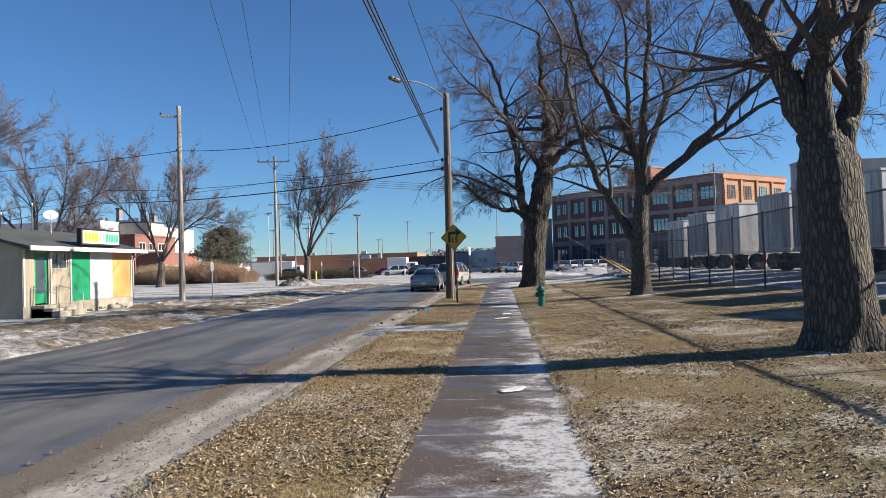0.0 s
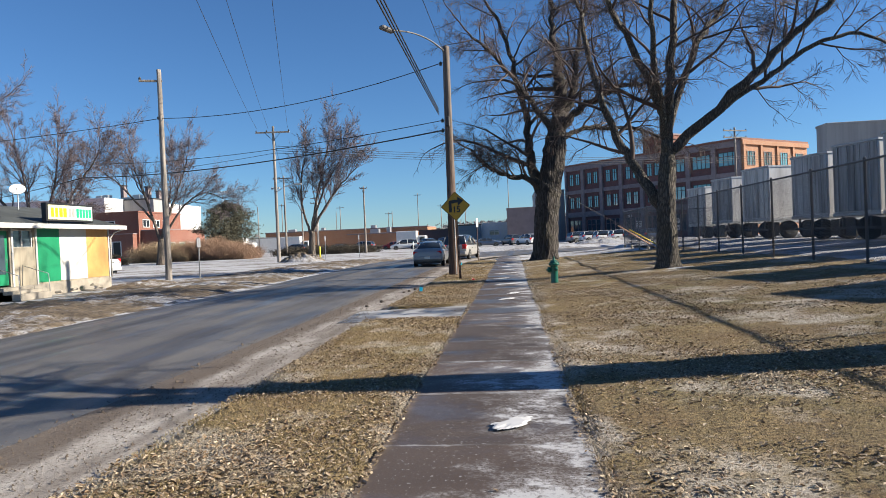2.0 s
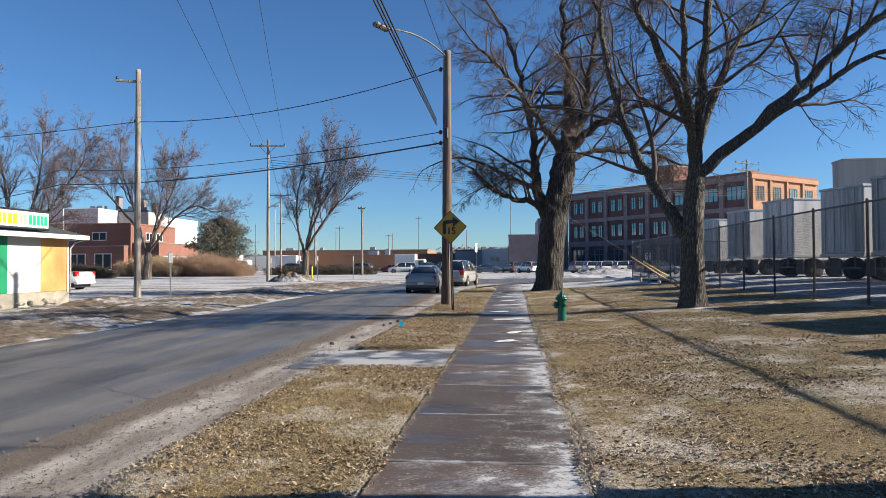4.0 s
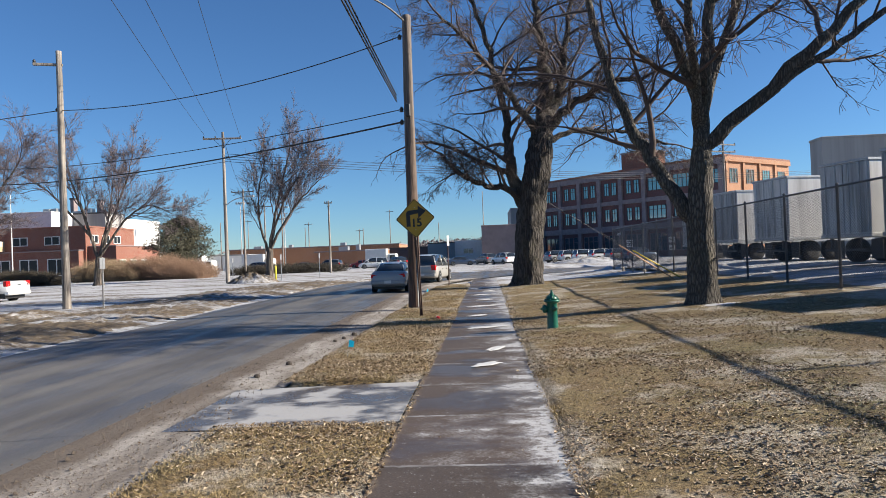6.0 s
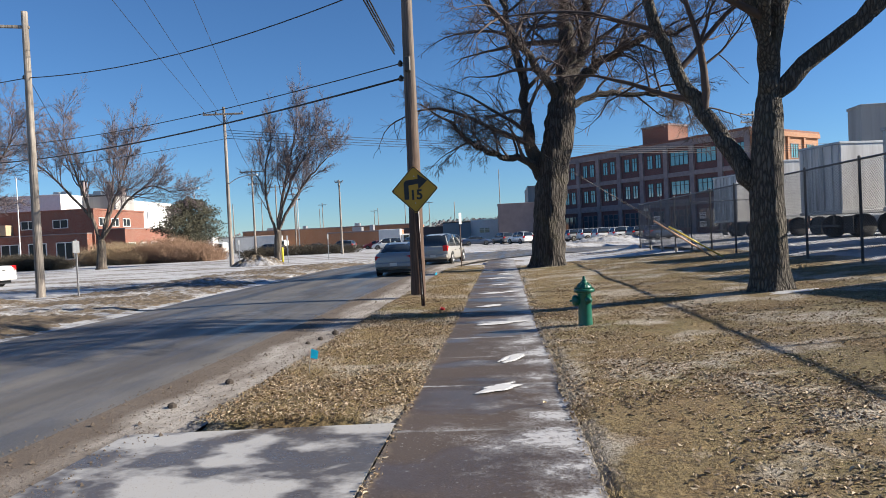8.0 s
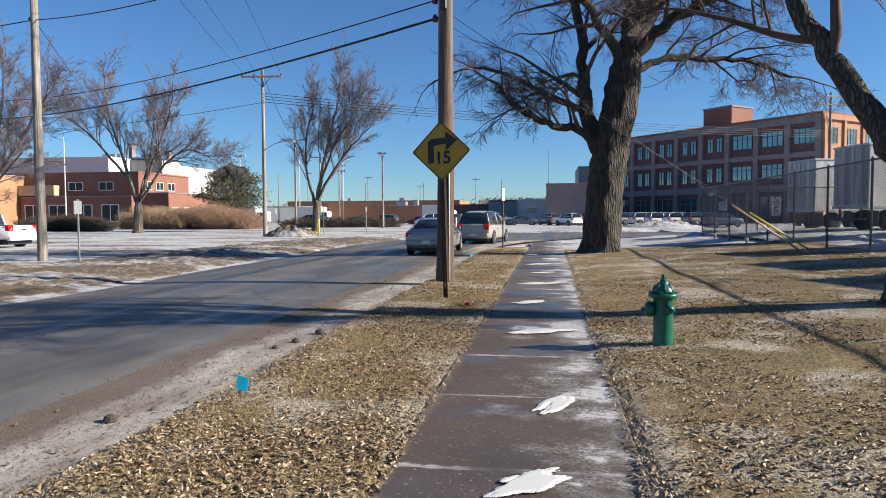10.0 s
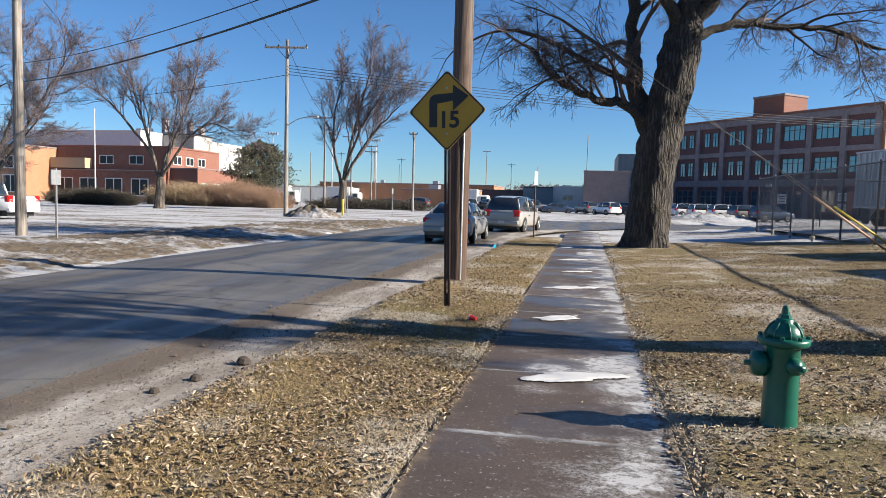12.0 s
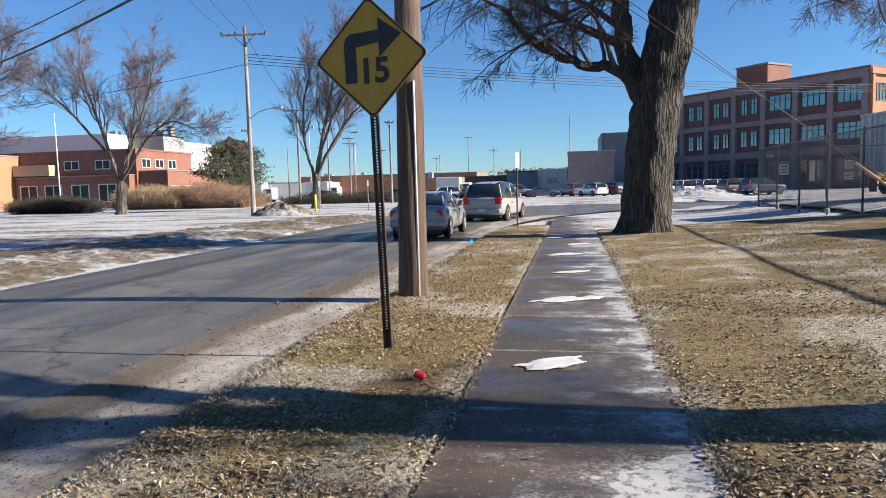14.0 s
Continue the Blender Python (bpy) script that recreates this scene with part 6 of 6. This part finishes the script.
def shrub(name, label, base, w, d, h, count, seed, material, r=0.02):
    rng = random.Random(seed)
    root = thing(name, label, "shrub", pose(*base))
    g = M()
    for k in range(count):
        x, y = rng.uniform(-w, w), rng.uniform(-d, d)
        p = Vector((x, y, 0))
        hh = h * rng.uniform(0.3, 1.0) * (1 + 0.25 * noise.noise(Vector((x * 0.7, seed, 0)))) * (1 - 0.35 * (x / w) ** 2)
        q = p + Vector((rng.uniform(-1.1, 1.1), rng.uniform(-0.9, 0.9), hh * 0.9))
        mid = p.lerp(q, 0.5) + Vector((rng.uniform(-0.4, 0.4), rng.uniform(-0.3, 0.3), 0.1 * hh))
        g.tube([p, mid, q], [r, r * 0.8, r * 0.35], 3, caps=False)
        for s in range(5):
            a = mid.lerp(q, rng.random())
            b = a + Vector((rng.uniform(-0.6, 0.6), rng.uniform(-0.5, 0.5), rng.uniform(-0.1, 0.5)))
            g.tube([a, b], [r * 0.6, r * 0.3], 3, caps=False)
    part("bush", g, material, root, smooth=False, fix=False)
    return root


REDTWIG, DARKTWIG = mat_twig("reddish shrub stems", (0.26, 0.165, 0.11)), mat_twig("dark shrub stems", (0.05, 0.042, 0.03))
TANTWIG = mat_twig("tan shrub stems", (0.29, 0.21, 0.13))
shrub("shrub", "dense bare reddish brown shrub thicket", (-41.5, 88, -0.1), 4.6, 3, 3.5, 2300, 1, REDTWIG, 0.02)
shrub("shrub", "bare tan brown hedge before the brick office", (-47.5, 87, -0.1), 4.5, 2.5, 3.3, 2000, 2, TANTWIG, 0.02)
shrub("shrub", "bare reddish brown scrub before the brick office", (-37, 86, -0.1), 3.0, 2.5, 2.6, 1300, 3, REDTWIG, 0.02)
shrub("shrub", "dark evergreen hedge before the brick office", (-62, 88, -0.1), 5, 2, 2.0, 2200, 4, DARKTWIG, 0.028)
shrub("shrub", "dark evergreen hedge before the brick office", (-51.5, 76, -0.1), 4, 1.6, 1.7, 1800, 5, DARKTWIG, 0.028)
shrub("shrub", "low bare scrub beside the bend", (-27, 96, -0.1), 8, 2, 1.6, 1000, 6, DARKTWIG, 0.03)


def evergreen():
    rng = random.Random(9)
    root = thing("evergreen_tree", "dense rounded dark evergreen tree", "tree", pose(-41.9, 95, -0.1))
    part("trunk", M().tube([(0, 0, 0), (0.1, 0, 3), (0, 0, 7)], [0.35, 0.25, 0.08], 10), BARK_FAR, root, smooth=True)
    g = M()
    for k in range(16000):
        a, u = rng.uniform(0, 2 * math.pi), rng.random() ** 0.9
        z = 0.8 + 7.8 * u
        R = 3.5 * (max(0.0, 1 - (2 * u - 0.95) ** 2) ** 0.42) * (1 + 0.9 * noise.noise(Vector((math.cos(a) * 1.7, math.sin(a) * 1.3, z * 0.55))) + 0.7 * noise.noise(Vector((math.cos(a) * 4, math.sin(a) * 4, z * 1.3))))
        rr = R * rng.uniform(0.15, 1) ** 0.6
        p = Vector((rr * math.cos(a), rr * math.sin(a), z))
        d = Vector((rng.uniform(-1, 1), rng.uniform(-1, 1), rng.uniform(-0.5, 1))).normalized() * rng.uniform(0.15, 0.4)
        s = d.orthogonal().normalized() * 0.09
        o = len(g.v)
        g.v.extend([tuple(p - s), tuple(p + s), tuple(p + d)])
        g.f.append((o, o + 1, o + 2))
    k = Nodes("evergreen sprays")
    part("crown", g, k.done(k.mix(k.island(), (0.02, 0.022, 0.012), (0.085, 0.08, 0.05)), 0.8), root, "dark green sprays", fix=False)


evergreen()


def tree_line():
    """A far band of bare woods."""
    rng = random.Random(14)
    g = M()
    for k in range(5200):
        x = rng.uniform(-330, 330)
        y = 300 + rng.uniform(-25, 40)
        h = 7.0 + 3.0 * noise.noise(Vector((x * 0.02, 0, 3))) + rng.uniform(-1.0, 1.0) + (2.5 if x > -30 else 0)
        w = rng.uniform(2.0, 3.4)
        for s in range(20):
            a, u = rng.uniform(0, 2 * math.pi), rng.random() ** 0.5
            px, pz = x + w * u * math.cos(a), h * (0.5 + 0.4 * u * math.sin(a))
            e = [rng.uniform(-0.75, 0.75) for _ in range(6)]
            o = len(g.v)
            g.v.extend([(px + e[0], y, pz + e[1]), (px + e[2], y + 0.5, pz + e[3]), (px + e[4], y - 0.4, pz + e[5])])
            g.f.append((o, o + 1, o + 2))
        g.add([(x - 0.3, y, -1), (x + 0.3, y, -1), (x + 0.1, y, h * 0.6)], [(0, 1, 2)])
    k = Nodes("hazy far woods")
    return tagged(part("far_woods", g, k.done(k.mix(k.island(), (0.13, 0.11, 0.11), (0.24, 0.2, 0.2)), 0.95), fix=False), "far band of bare grey brown woods", "trees", kind="stuff")


tree_line()
far = random.Random(21)
for x, y, h, kind in ((-27, 200, 15.8, 1), (0.4, 200, 20, 0), (-35, 200, 10.8, 0), (-20, 200, 12.2, 1), (-50, 170, 13, 1), (-46, 180, 12, 1), (-58, 150, 11, 0), (-12, 190, 11, 0), (-66, 190, 14, 1), (-38, 210, 11, 1), (-55, 210, 12, 0)):
    m = thing("mast", "thin distant pole on the skyline", "pole", pose(x, y, -0.2))
    part("shaft", M().tube([(0, 0, 0), (0, 0, h)], [0.16, 0.1], 6), POLE_GREY, m)
    if kind:
        part("crossarm", M().box((-1.1, -0.08, h - 0.6), (1.1, 0.08, h - 0.45)), POLE_GREY, m)
for x, y, h in ((-62, 140, 14), (-57, 160, 16), (-48, 165, 15)):
    m = thing("floodlight_mast", "tall distant floodlight mast with lamps", "lamp post", pose(x, y, -0.2))
    part("shaft", M().tube([(0, 0, 0), (0, 0, h)], [0.15, 0.09], 6), STEEL, m)
    for k in range(4):
        part("lamp", M().box((-1.1 + 0.6 * k, -0.2, h - 0.2), (-0.7 + 0.6 * k, 0.2, h + 0.3), 0.04), STEEL, m)
for x, y in ((-18.8, 64.5), (-13.5, 95), (-9, 80)):
    b = thing("bollard", "slim yellow marker post in the snow" if x < -18 else "slim white marker post in the snow", "post", pose(x, y, -0.1))
    part("post", M().lathe([(0.09, 0), (0.09, 1.3), (0.06, 1.36)], 10), plain("marker paint", (0.75, 0.62, 0.05), 0.5, 0.1) if x < -18 else WHITE, b, smooth=True)
for x, y, h in ((-17.5, 62, 2.4), (-15.0, 66, 2.4), (-14.9, 29.2, 2.2), (-25, 70, 2.3)):
    b = thing("sign_post", "thin steel sign post at the roadside", "post", pose(x, y, -0.1))
    part("post", M().box((-0.03, -0.02, 0), (0.03, 0.02, h), 0.004), STEEL, b)
    part("plate", M().box((-0.02, -0.2, h - 0.5), (0.02, -0.02 + 0.2, h - 0.05), 0.003), STEEL, b)
flag_pole = thing("flagpole", "slim white flagpole before the brick office", "pole", pose(-64.5, 92, -0.1))
part("shaft", M().tube([(0, 0, 0), (0, 0, 12.5)], [0.09, 0.05], 8), WHITE, flag_pole)


# ---- fine ground cover ----
def quick_mesh(name, verts, faces_n, material, label, category):
    """Many alike faces from an array of corners."""
    me = bpy.data.meshes.new(name)
    n = len(verts)
    nf = n // faces_n
    me.vertices.add(n)
    me.vertices.foreach_set("co", verts.astype(np.float32).ravel())
    me.loops.add(n)
    me.loops.foreach_set("vertex_index", np.arange(n, dtype=np.int32))
    me.polygons.add(nf)
    me.polygons.foreach_set("loop_start", np.arange(0, n, faces_n, dtype=np.int32))
    me.update(calc_edges=True)
    me.materials.append(material)
    return tagged(new(name, me), label, category, kind="stuff")


nrng = np.random.default_rng(3)


def scatter(x0, x1, y0, y1, density, keep=None):
    n = int((x1 - x0) * (y1 - y0) * density)
    x, y = nrng.uniform(x0, x1, n), nrng.uniform(y0, y1, n)
    if keep is not None:
        k = keep(x, y)
        x, y = x[k], y[k]
    return x, y


def lift(x, y):
    out = np.empty(len(x))
    for i in range(len(x)):
        out[i] = lawn_edge(x[i], y[i]) + 0.012 + rise(x[i], y[i])
    return out


OFF_APRON = lambda x, y: ~((y > 8.8) & (y < 11.0) & (x < 0))
areas = [(CURB_X + 0.02, 0.0, -5, 22, 3200), (CURB_X + 0.04, -0.0, 22, 38, 600), (1.5, 4.2, -5, 22, 2900), (4.2, 9.5, -3, 22, 700), (1.5, 9.5, 22, 36.6, 300), (-0.02, 0.05, -5, 22, 700), (1.46, 1.55, -5, 22, 700)]
xs, ys_ = zip(*[scatter(a, b, c, d, e, OFF_APRON) for a, b, c, d, e in areas])
bx, by = np.concatenate(xs), np.concatenate(ys_)
bz = lift(bx, by)
n = len(bx)
ang, hgt = nrng.uniform(0, 2 * np.pi, n), nrng.uniform(0.008, 0.03, n) * np.where(by > 22, 1.4, 1.0)
wid = nrng.uniform(0.0022, 0.0045, n) * np.where(by > 22, 2.0, 1.0) * np.where(bx > 4.2, 1.6, 1.0)
lean_a, lean = nrng.uniform(0, 2 * np.pi, n), nrng.uniform(0.3, 2.6, n) * hgt
tri = np.empty((n, 3, 3))
tri[:, 0] = np.stack([bx - np.cos(ang) * wid, by - np.sin(ang) * wid, bz - 0.006], 1)
tri[:, 1] = np.stack([bx + np.cos(ang) * wid, by + np.sin(ang) * wid, bz - 0.006], 1)
tri[:, 2] = np.stack([bx + np.cos(lean_a) * lean, by + np.sin(lean_a) * lean, bz + hgt], 1)
quick_mesh("grass", tri.reshape(-1, 3), 3, BLADES, "short dry tan grass blades", "grass")


def leaf_keep(x, y):
    v = np.array([0.52 + 1.1 * nz(a, b, 0.45, 31) + 0.7 * nz(a, b, 1.3, 37) for a, b in zip(x, y)])
    return OFF_APRON(x, y) & (nrng.random(len(x)) < np.clip(v, 0.07, 1))


areas = [(CURB_X + 0.02, 0.06, -5, 22, 1750), (CURB_X, 0.0, 22, 36, 420), (1.44, 4.5, -5, 24, 1350), (4.5, 9.4, -3, 24, 520), (1.5, 9.4, 24, 36.5, 150), (0.0, 1.52, -4, 22, 2.0), (-2.5, -1.85, -5, 22, 10.0)]
xs, ys_ = zip(*[scatter(a, b, c, d, e, leaf_keep) for a, b, c, d, e in areas])
lx, ly = np.concatenate(xs), np.concatenate(ys_)
lz = lift(lx, ly) + 0.012
lz = np.where((lx > 0.0) & (lx < 1.52), 0.012, np.where(lx < CURB_X, ROAD_Z + 0.05, lz))
n = len(lx)
size, yaw = 0.007 + 0.018 * nrng.random(n) ** 2.0, nrng.uniform(0, 2 * np.pi, n)
tilt, curl = nrng.uniform(-1.2, 1.2, n), nrng.uniform(-0.7, 1.3, n)
# each leaf: two quads folded along the midrib, lobed by narrowing the ends
shape = np.array([[-1.0, 0, 0], [-0.35, 0.55, 1], [0.45, 0.6, 1], [1.0, 0.05, 0], [-1.0, 0, 0], [1.0, 0.05, 0], [0.35, -0.55, 1], [-0.45, -0.5, 1]])
quad = np.empty((n, 8, 3))
for k in range(8):
    u, v, e = shape[k]
    px, py, pz = u * size, v * size, e * curl * size * 0.6 + u * tilt * size * 0.5
    quad[:, k] = np.stack([lx + px * np.cos(yaw) - py * np.sin(yaw), ly + px * np.sin(yaw) + py * np.cos(yaw), lz + pz], 1)
quick_mesh("leaf_litter", quad.reshape(-1, 3), 4, LEAF, "dry curled brown fallen leaves", "leaves")

# grit and clods in the gutter
gx, gy = scatter(CURB_X - 1.45, CURB_X - 0.02, -5, 28, 150)
clod_rng = random.Random(8)
gr = M()
for x, y in zip(gx, gy):
    s = clod_rng.uniform(0.004, 0.013) * (1.0 if clod_rng.random() > 0.03 else 2.4)
    z = ROAD_Z + 0.042 + s * 0.5
    o = len(gr.v)
    gr.v.extend([(x + s, y, z), (x - s * 0.9, y + s * 0.4, z), (x, y - s, z), (x + s * 0.1, y + s, z), (x, y, z + s), (x, y, z - s)])
    gr.f.extend([(o + a + 0, o + b, o + 4) for a, b in ((0, 3), (3, 1), (1, 2), (2, 0))])
tagged(part("grit", gr, plain("dark grit", (0.09, 0.07, 0.055), 0.9, 0.5, 30), fix=False), "dark grit and small clods in the gutter", "gravel", kind="stuff")
for x, y, s in ((-2.35, 13.0, 0.055), (-2.25, 15.9, 0.04), (-2.15, 16.3, 0.05), (-2.05, 16.9, 0.065), (-2.5, 11.9, 0.05)):
    tagged(part("clod", M().lathe([(s * 0.5, 0), (s, s * 0.4), (s * 0.8, s * 1.0), (s * 0.3, s * 1.3)], 8, pose(x, y, ROAD_Z + 0.03, 0, 10, 30)), plain("dark clod", (0.05, 0.04, 0.033), 0.9, 0.4, 30)), "dark frozen clod lying in the gutter", "clod", "clods in the gutter")

# ---- flat patches of old snow on the sidewalk and lawn ----
FROST = plain("crusted white snow", (0.5, 0.505, 0.515), 0.7, 0.1, 6)


def patch(cx, cy, rx, ry, seed, z, label="flat crust of old white snow"):
    """A ragged crust that thins out to its broken edge."""
    g = M()
    n = 110
    ids = {}

    def height(i, j):
        u, w = 3.2 * i / n - 1.6, 3.2 * j / n - 1.6
        x, y = cx + rx * u, cy + ry * (w * 0.7 + u * 0.6)
        f = 1 - (u * u + w * w) + 0.9 * noise.noise(Vector((u * 1.6, w * 1.6, seed * 3.1))) + 0.28 * noise.noise(Vector((u * 4, w * 4, seed * 1.7))) + 0.1 * noise.noise(Vector((u * 11, w * 11, seed)))
        return x, y, f

    def corner(i, j):
        if (i, j) not in ids:
            x, y, f = height(i, j)
            ids[(i, j)] = len(g.v)
            base = z if x < 1.6 else z + rise(x, y) + lawn_edge(x, y)
            g.v.append((x, y, base + 0.009 * max(-0.6, min(1.0, f * 2.5 - 0.3))))
        return ids[(i, j)]

    for i in range(n):
        for j in range(n):
            if height(i + 0.5, j + 0.5)[2] > 0.08:
                g.f.append((corner(i, j), corner(i + 1, j), corner(i + 1, j + 1), corner(i, j + 1)))
    return tagged(part("snow_patch", g, FROST, smooth=True, fix=False), label, "snow", "snow patches")


for k, (x, y, rx, ry) in enumerate(((0.95, 1.4, 0.18, 0.2), (0.62, 20.0, 0.3, 0.24), (0.72, 23.2, 0.42, 0.3), (0.8, 26.0, 0.3, 0.2), (0.85, 17.1, 0.42, 0.24), (0.6, 29, 0.4, 0.3), (0.9, 31.5, 0.3, 0.25), (1.0, 13.7, 0.15, 0.3), (0.5, 34, 0.45, 0.4), (0.85, 12.1, 0.22, 0.25))):
    patch(x, y, rx, ry, k + 1, 0.013)
for k, (x, y, rx, ry) in enumerate(((5.55, 2.95, 0.6, 0.35), (6.2, 18.3, 0.6, 0.25))):
    patch(x, y, rx, ry, k + 40, 0.018, "thin crust of snow at the foot of a tree")

# ---- sidewalk slabs ----
slab_rng = random.Random(4)
PITCH, JOINT = 1.63, 0.014
slab = M().box((WALK_L, 0, -0.09), (WALK_R, PITCH - JOINT, 0.0), 0.008)
me_ob = part("slab", slab, WALK, SIDEWALK, at=pose(0, 4.15 - PITCH * 9, 0))
for k in range(-8, 26):
    part("slab", me_ob.data, WALK, SIDEWALK, at=pose(slab_rng.uniform(-0.006, 0.006), 4.15 + PITCH * k, slab_rng.uniform(-0.006, 0.004), slab_rng.uniform(-0.15, 0.15), slab_rng.uniform(-0.2, 0.2), 0))
